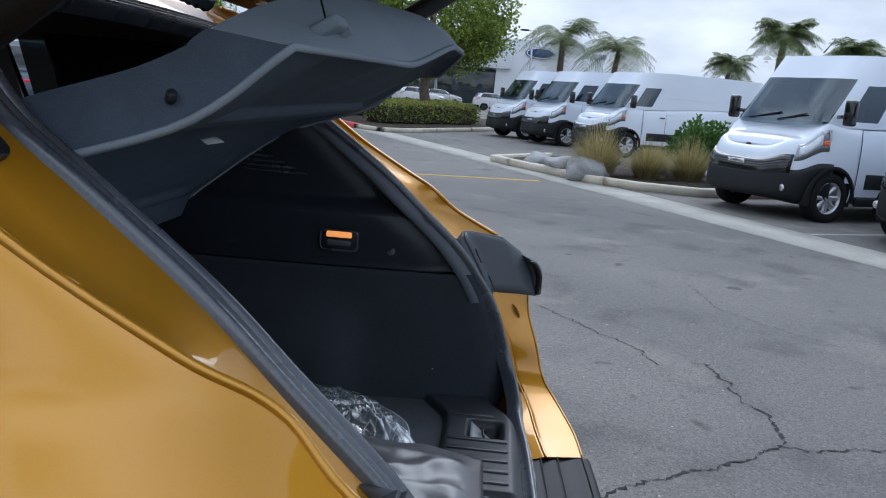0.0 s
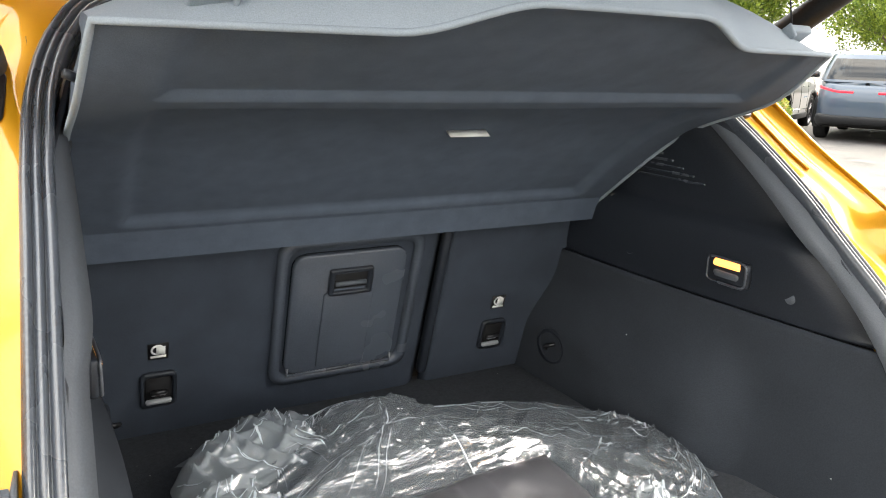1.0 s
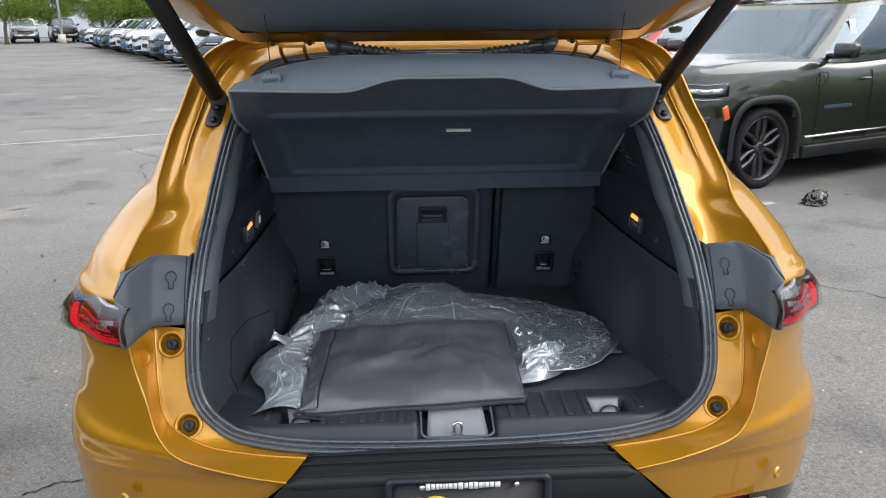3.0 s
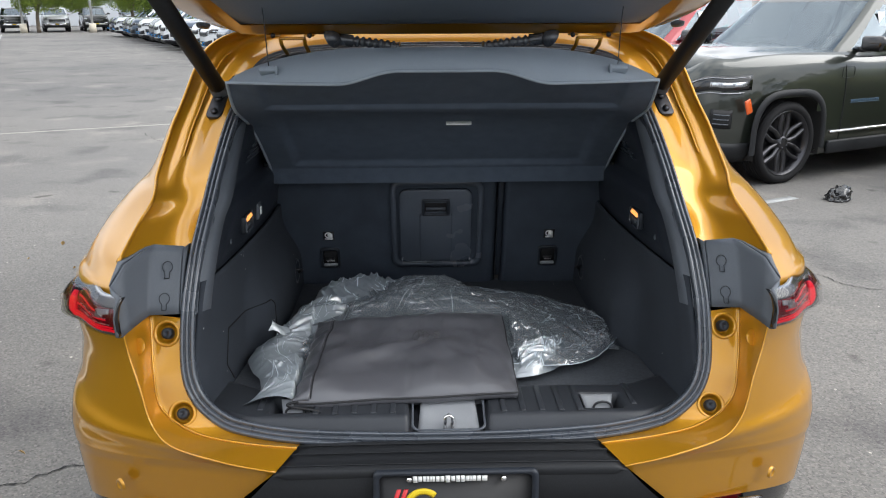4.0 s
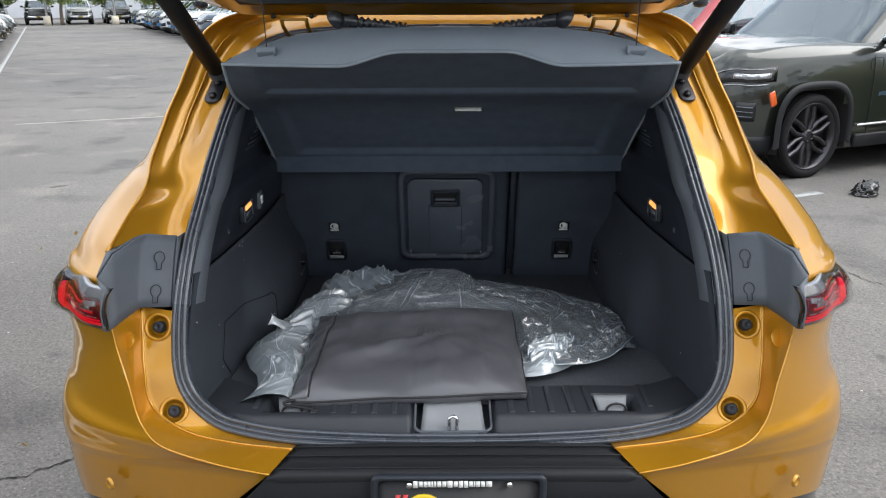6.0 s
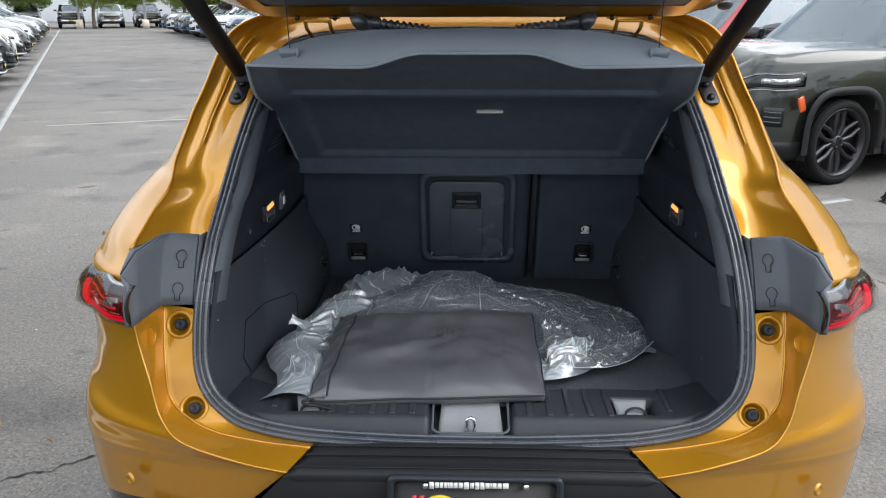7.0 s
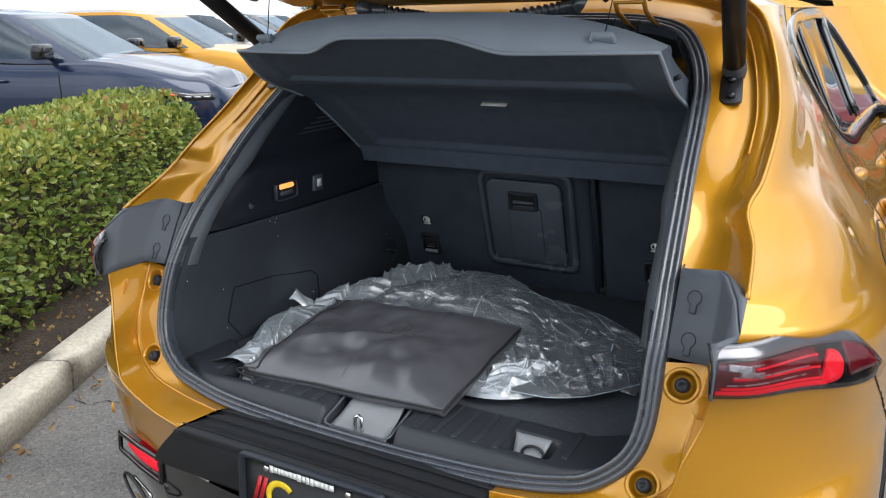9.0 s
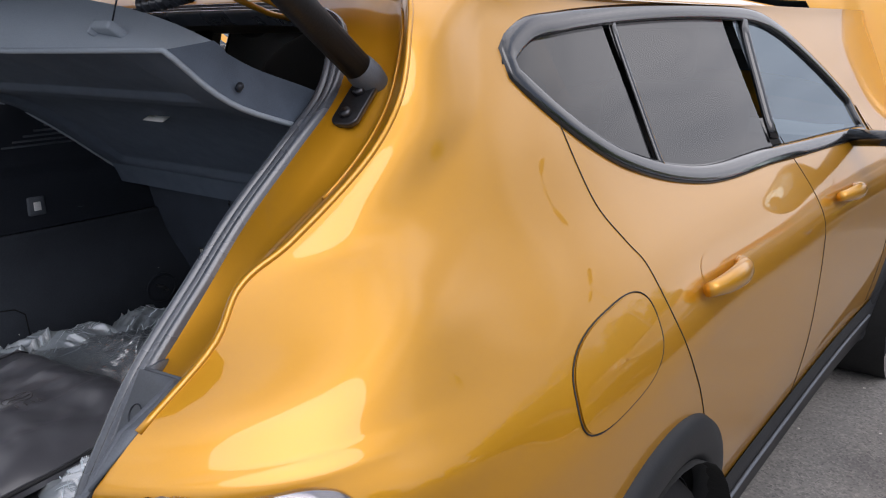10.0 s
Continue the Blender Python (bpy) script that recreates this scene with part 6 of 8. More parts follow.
def film_point(u, v, x0, x1, y0, y1, hump, seed, fold, shape, lift=0.008):
    off = Vector((seed * 3.7, seed * 1.9, seed))
    dx, dy, h = shape(u, v)
    x, y = x0 + (x1 - x0) * u + dx, y0 + (y1 - y0) * v + dy
    q = Vector((x * 7, y * 9, 0)) + off
    w = noise.noise(q) * 0.5 + 0.5
    bend = 0.07 * noise.noise(q * 0.7)
    wa = float(smooth01(-0.2, 0.2, noise.noise(q * 0.5 + off)))
    a = Vector((x * 3.0 + y * 1.5, (y + bend) * 22 - x * 12, seed))
    b = Vector(((x + bend) * 24 + y * 12, y * 3 - x * 2, seed + 5))
    c = Vector((x * 18 - y * 34, y * 8 + x * 6, seed + 9))
    wr = wa * ridge(a, 4) + (1 - wa) * ridge(b, 4) + 0.45 * ridge(c, 5) + 0.45 * noise.noise(q * 1.1)
    e = min(1.0, min(u, 1 - u) * 10) * min(1.0, min(v, 1 - v) * 8)
    z = FLOOR_Z + lift + hump * h * (0.78 + 0.30 * w) + e * fold * wr
    if -0.345 < x < 0.178 and y < 0.53:
        z = min(z, 0.758 + 0.125 * y + 0.085 * float(smooth01(0.36, 0.52, y)))   # pressed flat under the pouch
    s_ = fold * 0.35
    return np.array((x + s_ * noise.noise(q * 3), y + s_ * noise.noise(q * 3 + Vector((9, 9, 0))), z))


def wave(u, v, k):
    return noise.noise(Vector((u * 6 + k, v * 4, k)))


def main_sheet(u, v):
    """The big bag: high and deep at the left of the middle, low towards its rounded end."""
    far = float(spline([0, 0.15, 0.38, 0.6, 0.8, 1.0], [0.40, 0.58, 0.69, 0.65, 0.61, 0.49], u))
    near = float(spline([0, 0.3, 0.7, 0.87, 1.0], [0.20, 0.18, 0.15, 0.19, 0.36], u))
    y = near + (far - near) * v + 0.02 * wave(u, v, 2)
    mound = math.sin(math.pi * (0.04 + 0.92 * u)) ** 0.5 * math.sin(math.pi * (0.08 + 0.80 * v)) ** 0.5
    return 0.015 * wave(v, u, 5), y - (0.2 + 0.3 * v), mound * (0.55 + 0.55 * math.exp(-(((u - 0.38) / 0.28) ** 2)))


def sheet(name, bm, material, smooth=True):
    return part(name, bm, material, wrap, smooth=smooth)


def bunch(u, v):
    return math.sin(math.pi * (0.05 + 0.9 * u)) ** 0.7 * math.sin(math.pi * (0.05 + 0.9 * v)) ** 0.7


sheet("film_sheet", film(-0.42, 0.475, 0.20, 0.50, 0.104, 1.0, 0.011, 260, 150, main_sheet), FILM)
sheet("film_sheet", film(-0.40, 0.45, 0.21, 0.49, 0.080, 8.0, 0.013, 150, 90, main_sheet), FILM)
sheet("crumpled_film", film(-0.36, -0.08, 0.44, 0.70, 0.105, 2.4, 0.015, 84, 70, lambda u, v: (0.02 * math.sin(v * 9), 0.03 * math.sin(math.pi * u) * v, bunch(u, v))), FILM_MILKY)
sheet("crumpled_film", film(-0.10, 0.10, 0.50, 0.70, 0.098, 5.2, 0.016, 60, 54, lambda u, v: (0.0, -0.02 * u, bunch(u, v))), FILM)
sheet("crumpled_film", film(-0.46, -0.26, 0.28, 0.56, 0.085, 7.7, 0.017, 70, 84, lambda u, v: (0.06 * v, 0.0, bunch(u, v))), FILM_MILKY)
sheet("crumpled_film", film(0.13, 0.32, 0.13, 0.27, 0.056, 3.3, 0.020, 110, 70, lambda u, v: (0.0, -0.03 * math.sin(math.pi * u) + 0.10 * u * u, bunch(u, v))), FILM_MILKY)
sheet("crumpled_film", film(0.24, 0.455, 0.28, 0.54, 0.050, 6.3, 0.016, 110, 110, lambda u, v: (0.0, 0.0, bunch(u, v))), FILM)
sheet("crumpled_film", film(-0.46, -0.31, 0.00, 0.34, 0.070, 4.1, 0.013, 60, 120, lambda u, v: (0.03 * math.sin(v * 7), 0.0, math.sin(math.pi * (0.1 + 0.8 * u)) * (0.45 + 0.55 * v))), FILM_MILKY)
flag = [[(-0.445 + 0.05 * t + 0.008 * math.sin(k), 0.27 + 0.01 * k + 0.02 * t, 0.785 + 0.060 * (1 - t) ** 0.6 * (0.6 + 0.12 * k) + 0.006 * math.sin(5 * t + k)) for t in np.linspace(0, 1, 10)] for k in np.linspace(0, 3, 8)]
sheet("film_corner", grid(flag), FILM_MILKY)

ARGS = (-0.42, 0.475, 0.20, 0.50, 0.104, 1.0, 0.011, main_sheet)
rim_ = [film_point(u, 0, *ARGS) for u in np.linspace(0, 1, 90)] + [film_point(1, v, *ARGS) for v in np.linspace(0, 1, 40)[1:]] + [film_point(u, 1, *ARGS) for u in np.linspace(1, 0, 90)[1:]]
# pale line round the sheet, painting the gleam of its edge
sheet("film_edge_glint", tube(rim_, 0.0011, 5), FILM_GLINT)

# long creases in the film, their glints painted as thin white strokes
def glint_strokes(n, seed, heading, spread, sheet_args, reach, widths, bm):
    rnd = random.Random(seed)
    for _ in range(n):
        u, v = rnd.uniform(0.04, 0.96), rnd.uniform(0.08, 0.94)
        ang = rnd.gauss(heading(u), spread)
        length, bow, wd = rnd.uniform(*reach), rnd.uniform(-0.5, 0.5), rnd.choice(widths)
        left, right = [], []
        for k in range(12):
            t = k / 11
            uu, vv = u + length * t * math.cos(ang + bow * t), v + length * 1.6 * t * math.sin(ang + bow * t)
            if not (0.03 < uu < 0.97 and 0.05 < vv < 0.95):
                break
            p = film_point(uu, vv, *sheet_args) + np.array((0, 0, 0.002))
            if -0.34 < p[0] < 0.17 and p[1] < 0.37:
                break
            w_ = wd * math.sin(math.pi * (0.08 + 0.84 * t))
            left.append(p + np.array((-w_ * math.sin(ang), w_ * math.cos(ang), 0)))
            right.append(p - np.array((-w_ * math.sin(ang), w_ * math.cos(ang), 0)))
        if len(left) > 3:
            grid([left, right], bm=bm)


THIN, BROAD = (0.0003, 0.0004, 0.0006, 0.0009), (0.0005, 0.0008, 0.0014, 0.0024)
lines = bmesh.new()
glint_strokes(110, 21, lambda u: -0.35 if u > 0.4 else 0.6, 0.45, ARGS, (0.08, 0.34), THIN, lines)
glint_strokes(70, 22, lambda u: 0.2, 0.9, (0.13, 0.32, 0.13, 0.27, 0.056, 3.3, 0.020, lambda u, v: (0.0, -0.03 * math.sin(math.pi * u) + 0.10 * u * u, bunch(u, v))), (0.08, 0.30), BROAD, lines)
glint_strokes(40, 23, lambda u: 1.2, 0.8, (-0.46, -0.31, 0.00, 0.34, 0.070, 4.1, 0.013, lambda u, v: (0.03 * math.sin(v * 7), 0.0, math.sin(math.pi * (0.1 + 0.8 * u)) * (0.45 + 0.55 * v))), (0.05, 0.30), THIN, lines)
glint_strokes(70, 24, lambda u: 0.5, 1.0, (-0.36, -0.08, 0.44, 0.70, 0.105, 2.4, 0.015, lambda u, v: (0.02 * math.sin(v * 9), 0.03 * math.sin(math.pi * u) * v, bunch(u, v))), (0.05, 0.22), BROAD, lines)
glint_strokes(60, 25, lambda u: -0.3, 0.8, (0.24, 0.455, 0.28, 0.54, 0.050, 6.3, 0.016, lambda u, v: (0.0, 0.0, bunch(u, v))), (0.06, 0.26), BROAD, lines)
glint_strokes(70, 26, lambda u: 0.9, 0.9, (-0.46, -0.26, 0.28, 0.56, 0.085, 7.7, 0.017, lambda u, v: (0.06 * v, 0.0, bunch(u, v))), (0.05, 0.22), BROAD, lines)
sheet("film_crease_glint", lines, FILM_GLINT)["kind"] = "stuff"


# ---- ground ----
LANE, CROSS, ORIGIN = Vector((-0.436, 0.90, 0)).normalized(), Vector((0.90, 0.436, 0)).normalized(), Vector((-3.63, 3.36, 0))
LOT_TURN = math.degrees(math.atan2(CROSS.y, CROSS.x))


def lot(a, p, z=0.0):
    """A place of the car park: a metres along the lane, p metres across it."""
    return ORIGIN + LANE * a + CROSS * p + Vector((0, 0, z))


def strip(pts, z0, z1, width, bm=None):
    """A raised strip along a line of (x, y) points; the line is its left edge."""
    p = np.array([(q[0], q[1]) for q in pts])
    rows = []
    for i in range(len(p)):
        d = p[min(i + 1, len(p) - 1)] - p[max(i - 1, 0)]
        d /= np.linalg.norm(d)
        n = np.array((d[1], -d[0]))
        a, b = p[i], p[i] + n * width
        rows.append([(*a, z0), (*a, z1), (*b, z1), (*b, z0)])
    b = grid(rows)
    return merged(bm, b)


def lot_line(a0, p0, a1, p1, width, n=24):
    q0, q1 = lot(a0, p0), lot(a1, p1)
    return [q0.lerp(q1, k / (n - 1)) for k in range(n)]


rows = []
ticks = np.r_[-1500, -400, -120, np.linspace(-50, 90, 36), 160, 400, 1500]
for y in ticks:
    rows.append([(x, y, 0.0) for x in ticks])
solo("ground", grid(rows), ASPHALT, "worn grey asphalt of the car park and drive", "ground", "structure")


def flat_strip(name, a0, p0, a1, p1, width, material, label):
    pts = lot_line(a0, p0, a1, p1, width)
    solo(name, strip(pts, 0.0005, 0.004, width), material, label, name.replace("_", " "), "structure")


flat_strip("lane_line", -0.9, -0.06, 62, -0.06, 0.12, LINE_WHITE, "worn white line along the parking row")
flat_strip("patch_joint", 6.35, 0.6, 6.05, 6.2, 0.05, GUTTER, "pale sealed joint across the lane")
flat_strip("kerb_gutter", -11.4, -6, -11.1, 60, 0.95, GUTTER, "pale concrete gutter strip along the drive")
flat_strip("drive_line", -11.0, 13.05, -5.5, 13.9, 0.13, LINE_YELLOW, "worn yellow line across the drive")
flat_strip("drive_line", -6.3, 20, -5.9, 48, 0.13, LINE_YELLOW, "worn yellow line along the drive")
for k in range(22):
    a = -1.35 + 2.75 * k
    flat_strip("bay_line", a, 6.45 if k else 6.5, a, 11.4 if k else 6.95, 0.10, LINE_WHITE, "worn white parking bay line")
for p in (8.3, 5.4, 2.5):
    flat_strip("bay_line", -12.3, p, -17.5, p, 0.10, LINE_WHITE, "worn white parking bay line")


def crack(points, width, seed):
    """A wandering crack along lot places."""
    rnd = random.Random(seed)
    rows, z = [], 0.0035
    base = [lot(a, p) for a, p in points]
    fine = []
    for q0, q1 in zip(base, base[1:]):
        n = max(3, int((q1 - q0).length / 0.018))
        side = Vector((-(q1 - q0).y, (q1 - q0).x, 0)).normalized()
        off = 0.0
        for k in range(n):
            off = off * 0.86 + rnd.uniform(-0.020, 0.020)
            fine.append((q0.lerp(q1, k / n) + side * off * math.sin(math.pi * k / n) ** 0.4, side))
    for q, side in fine:
        w = width * rnd.choice((0.12, 0.3, 0.5, 0.7, 1.1)) / 2
        rows.append([q - side * w + Vector((0, 0, z)), q + side * w + Vector((0, 0, z))])
    solo("pavement_crack", grid(rows), CRACK, "dark open crack in the asphalt", "crack", "structure")


crack([(-6.81, 5.45), (-6.9, 4.9), (-6.94, 4.6), (-6.9, 4.2)], 0.010, 1)
crack([(-7.2, 4.2), (-7.05, 3.75), (-6.97, 3.46), (-6.78, 3.2), (-6.45, 3.12), (-6.14, 3.08), (-5.73, 2.99), (-5.1, 2.7)], 0.020, 2)
crack([(-6.78, 3.2), (-7.0, 3.1), (-7.23, 3.05), (-8.0, 2.9)], 0.014, 3)
crack([(-3.16, 0.3), (-3.18, 0.7), (-3.15, 1.05), (-3.2, 1.6)], 0.014, 4)
crack([(-2.6, 5.25), (-2.85, 5.32), (-3.19, 5.3), (-3.44, 5.42), (-3.3, 5.9), (-3.0, 6.4)], 0.010, 5)
crack([(-3.44, 5.42), (-3.75, 5.11), (-4.2, 4.9)], 0.009, 6)
crack([(5.43, 2.42), (4.6, 2.5), (3.94, 2.67), (3.5, 2.35), (3.08, 2.33), (2.06, 2.28)], 0.016, 7)
crack([(3.4, 2.0), (3.2, 2.5), (2.7, 2.6)], 0.012, 8)
crack([(7.0, 0.1), (7.13, 0.5), (7.1, 0.9)], 0.03, 9)
crack([(-8.5, 6.0), (-8.2, 5.2), (-8.4, 4.3)], 0.007, 10)


def kerb(points, name_label, width=0.16, height=0.145, closed=False):
    """A real kerb along (a, p) places, built from sections with open joints."""
    pts = [lot(a, p) for a, p in points]
    top = thing("kerb", name_label, "kerb", kind="structure")
    total = sum((b - a).length for a, b in zip(pts, pts[1:]))
    fine = even([(p.x, p.y, 0) for p in pts], max(3, int(total / 0.12)))
    step = max(2, int(3.0 / 0.12))
    for i in range(0, len(fine) - 1, step):
        seg = fine[i : i + step + 1]
        if len(seg) < 2:
            continue
        rows = []
        for k in range(len(seg)):
            d = seg[min(k + 1, len(seg) - 1)] - seg[max(k - 1, 0)]
            d = d / np.linalg.norm(d)
            n = np.array((d[1], -d[0], 0))
            shift = d * (0.006 if k == 0 else -0.006 if k == len(seg) - 1 else 0)
            rows.append([seg[k] + shift + n * o + np.array((0, 0, z)) for o, z in ((0.012, -0.01), (0.0, height - 0.03), (0.012, height - 0.006), (0.03, height), (width - 0.015, height), (width, height - 0.012), (width, -0.01))])
        b = grid(rows)
        bmesh.ops.holes_fill(b, edges=[e for e in b.edges if e.is_boundary], sides=0)
        part("kerb_section", b, CONCRETE, top)
    return top


# planted strip beside the parking row, and the island across the lane
kerb([(-0.4 + 0.5 * math.sin(q), -2.4) for q in np.linspace(0, 1, 2)] + [(0.12, -2.3), (0.14, -0.4), (0.05, -0.05), (-0.15, 0.17), (-0.5, 0.265), (-4, 0.265), (-14, 0.265)], "pale concrete kerb round a planted strip")
solo("planting_bed", slab([tuple(lot(a, p).xy) for a, p in ((0.0, -2.4), (0.0, -0.4), (-0.12, -0.06), (-0.5, 0.11), (-14, 0.11), (-14, -2.4))], -0.05, 0.085), SOIL, "dark soil bed strewn with dry leaves", "planting bed", "structure")
isl = [(-2.05, 12.5), (-1.45, 12.4), (-1.40, 9.4), (-1.43, 8.9), (-1.55, 8.5), (-1.85, 8.2), (-2.2, 8.1), (-2.55, 8.25), (-2.85, 8.6), (-2.95, 9.2), (-2.95, 12.5)]
kerb(isl[::-1], "rounded concrete kerb of a hedge island")
solo("planting_bed", slab([tuple(lot(a, p).xy) for a, p in ((-1.5, 12.4), (-1.52, 9.4), (-1.6, 8.75), (-1.9, 8.3), (-2.2, 8.22), (-2.5, 8.33), (-2.75, 8.7), (-2.85, 9.3), (-2.85, 12.4))], -0.05, 0.09), SOIL, "dark soil bed of the hedge island", "planting bed", "structure")


def world_ap(x, y):
    r = Vector((x, y, 0)) - ORIGIN
    return (r.dot(LANE), r.dot(CROSS))


tuft_isl = [world_ap(x, y) for x, y in ((18.8, -1.3), (16.4, 0.1), (15.6, -0.3), (14.4, -1.1), (13.3, -1.75), (12.75, -2.5), (12.55, -3.6), (14.6, -7.4))]
kerb(tuft_isl[::-1], "low concrete kerb of a grass island", 0.18, 0.15)
solo("planting_bed", slab([(18.6, -1.5), (16.3, -0.15), (15.6, -0.5), (14.5, -1.3), (13.5, -1.9), (13.0, -2.6), (12.8, -3.6), (14.8, -7.3), (18.5, -6.0)], -0.05, 0.10), SOIL, "pale mulched bed of ornamental grass", "planting bed", "structure")
far_isl = [world_ap(x, y) for x, y in ((24.4, 3.7), (25.2, 4.5), (27, 5.5), (30, 6.9), (34, 9.3), (37, 12), (43, 12.5), (46, 4), (44, -2), (35, -0.6), (31, 0.6), (27, 2.2), (25, 3.0), (24.4, 3.7))]
kerb(far_isl[::-1], "red-painted kerb of a planted island")
solo("planting_bed", slab([(24.7, 3.7), (27.2, 5.2), (30.2, 6.6), (34.2, 9.0), (37.1, 11.7), (42.8, 12.2), (45.7, 4), (43.8, -1.7), (35, -0.3), (31, 0.9), (27, 2.5), (25.1, 3.3)], -0.05, 0.10), SOIL, "planted island with clipped hedges", "planting bed", "structure")
rows = strip([(25.0, 4.70), (26.85, 5.74), (29.85, 7.14), (33.85, 9.54), (36.75, 12.20)], 0.0, 0.153, 0.36)
solo("kerb_paint", rows, KERB_RED, "worn red paint on the island kerb", "kerb paint", "structure")


# ---- parked vehicles ----
def superloop(hx, hy, power, n):
    """n places evenly round a rounded rectangle, from the middle of the front edge (y = -hy) towards +x."""
    q = np.linspace(-math.pi / 2, 1.5 * math.pi, 4001)
    c, s = np.cos(q), np.sin(q)
    p = np.stack([np.sign(c) * np.abs(c) ** (2 / power), np.sign(s) * np.abs(s) ** (2 / power)], 1)
    d = np.r_[0, np.cumsum(np.hypot(*(np.diff(p, axis=0) * (hx, hy)).T))]
    t = np.linspace(0, d[-1], n + 1)[:-1]
    return np.stack([np.interp(t, d, p[:, 0]), np.interp(t, d, p[:, 1])], 1)


CARS = {
    "crossover": dict(L=4.52, W=1.84, H=1.69, nose=0.93, hood=1.16, belt=1.16, cowl=1.22, top=2.05, roof_end=3.95, tail=4.40, wf=0.93, wr=3.57, r=0.35, low=0.20, p=4.2, side=(-0.82, 0.70)),
    "suv": dict(L=5.05, W=1.97, H=1.80, nose=1.14, hood=1.20, belt=1.18, cowl=1.60, top=2.32, roof_end=4.58, tail=4.95, wf=1.06, wr=4.03, r=0.385, low=0.23, p=6.0, side=(-0.80, 0.86)),
    "van": dict(L=5.99, W=2.05, H=2.50, nose=1.12, hood=1.42, belt=1.40, cowl=0.62, top=1.35, roof_end=5.92, tail=5.98, wf=0.95, wr=4.99, r=0.36, low=0.24, p=5.0, side=(-0.93, -0.62)),
    "pickup": dict(L=5.80, W=2.03, H=1.96, nose=1.20, hood=1.32, belt=1.32, cowl=1.62, top=2.30, roof_end=3.95, tail=4.15, wf=1.0, wr=4.60, r=0.40, low=0.30, p=5.5, side=(-0.62, 0.75)),
}
WHEEL_SETS = {}


def vehicle(kind, body_paint, name, label, category, dark_rims=True, cladding=None, group=""):
    """A parked vehicle whose nose is at its own origin and looks along its own -y."""
    c = CARS[kind]
    L, W, H = c["L"], c["W"], c["H"]
    car_ = thing(name, label, category, group)
    N = 220
    loop = superloop(W / 2, L / 2, c["p"], N)
    hs = np.array([0, 0.07, 0.16, 0.3, 0.45, 0.6, 0.72, 0.82, 0.9, 0.96, 1.0])
    es = np.array([-0.10, -0.035, -0.012, -0.004, 0.0, 0.0, -0.006, -0.016, -0.032, -0.055, -0.10])

    def top_z(y):
        return float(spline([0, 0.10, 0.35, c["cowl"] + 0.12, c["cowl"] + 0.5, L - 0.1, L], [c["nose"] - 0.10, c["nose"], c["nose"] + (0.06 if kind != "suv" else 0.03), c["hood"], c["belt"], c["belt"], c["belt"] - 0.06], y))

    def low_z(y):
        return c["low"] + 0.06 * float(1 - smooth01(0, 0.5, y)) + 0.10 * float(smooth01(L - 0.7, L, y))

    def shell(u, v, h, out=0.0):
        e = float(np.interp(h, hs, es)) + out
        y = L / 2 * (1 + v)
        lean = 0.05 * (h - 0.5) * (1 - smooth01(0.2, 1.0, y)) if kind != "van" else 0.16 * h * (1 - smooth01(0.1, 1.0, y))
        zt, zb = top_z(y), low_z(y)
        wx = 1 - 0.05 * abs(v) ** 6 - (0.03 * (1 - smooth01(0.0, 1.2, y)))
        return np.array((u * (W / 2 * wx + e), L / 2 + v * (L / 2 + e) + float(lean), zb + (zt - zb) * h))

    def at_s(s, h, out=0.0):
        k = (s % 1.0) * N
        i, f = int(k) % N, k - int(k)
        p = loop[i] * (1 - f) + loop[(i + 1) % N] * f
        return shell(p[0], p[1], h, out)

    rows = [[shell(u, v, h) for u, v in loop] for h in hs]
    arch = c["r"] * (1.20 if kind == "suv" else 1.13)

    def square(q):
        """How far the wheel opening reaches in a direction; squared on the tall vehicles."""
        return 1.0 if kind != "suv" else (abs(math.cos(q)) ** 3.2 + abs(math.sin(q)) ** 3.2) ** (-1 / 3.2) * 0.96

    def keep(i, j):
        m = (rows[i][j] + rows[i][(j + 1) % N] + rows[i + 1][j] + rows[i + 1][(j + 1) % N]) / 4
        if abs(m[0]) < W * 0.38:
            return True
        return min(math.hypot(m[1] - w_, m[2] - c["r"]) / square(math.atan2(m[2] - c["r"], m[1] - w_)) for w_ in (c["wf"], c["wr"])) > arch

    bm = grid(rows, close=True, keep=keep)
    cap = []
    for j in range(1, N // 2):
        a, b = rows[-1][N - j], rows[-1][j]
        y = b[1]
        crown = 0.035 * float(smooth01(0.0, 0.3, y)) * (1 if y < c["cowl"] + 0.3 or kind != "pickup" else 0)
        dome = 0.020 * float(smooth01(0.05, 0.4, y)) if kind in ("suv", "crossover") else 0.0
        cap.append([a * (1 - t) / 1 + b * t + np.array((0, 0, crown * (1 - (2 * t - 1) ** 2) ** 0.6 + dome * float(1 - smooth01(0.52, 0.66, abs(2 * t - 1))))) for t in np.linspace(0, 1, 25)])
    bm = grid(cap, bm=bm)
    # the upper part with its windows
    M = 168
    gy0, gy1, ry0, ry1 = c["cowl"], c["tail"], c["top"], c["roof_end"]
    gl = superloop(W / 2, (gy1 - gy0) / 2, 7.0, M)
    tumble = 0.05 if kind == "van" else 0.16
    R = 12

    def upper(u, v, f, out=0.0):
        w = W / 2 - 0.055 - tumble * f ** 1.25 + out
        y0, y1 = gy0 + (ry0 - gy0) * f, gy1 + (ry1 - gy1) * f ** 1.4
        y = (y0 + y1) / 2 + v * ((y1 - y0) / 2 + out)
        zb = top_z(min(max(y, 0.1), L - 0.15)) - 0.02
        edge = H - 0.045 - 0.05 * smooth01(0.4, 1.0, v) * (kind != "van") - 0.04 * (1 - smooth01(-1.0, -0.5, v))
        return np.array((u * w, y, zb + (edge - zb) * f))

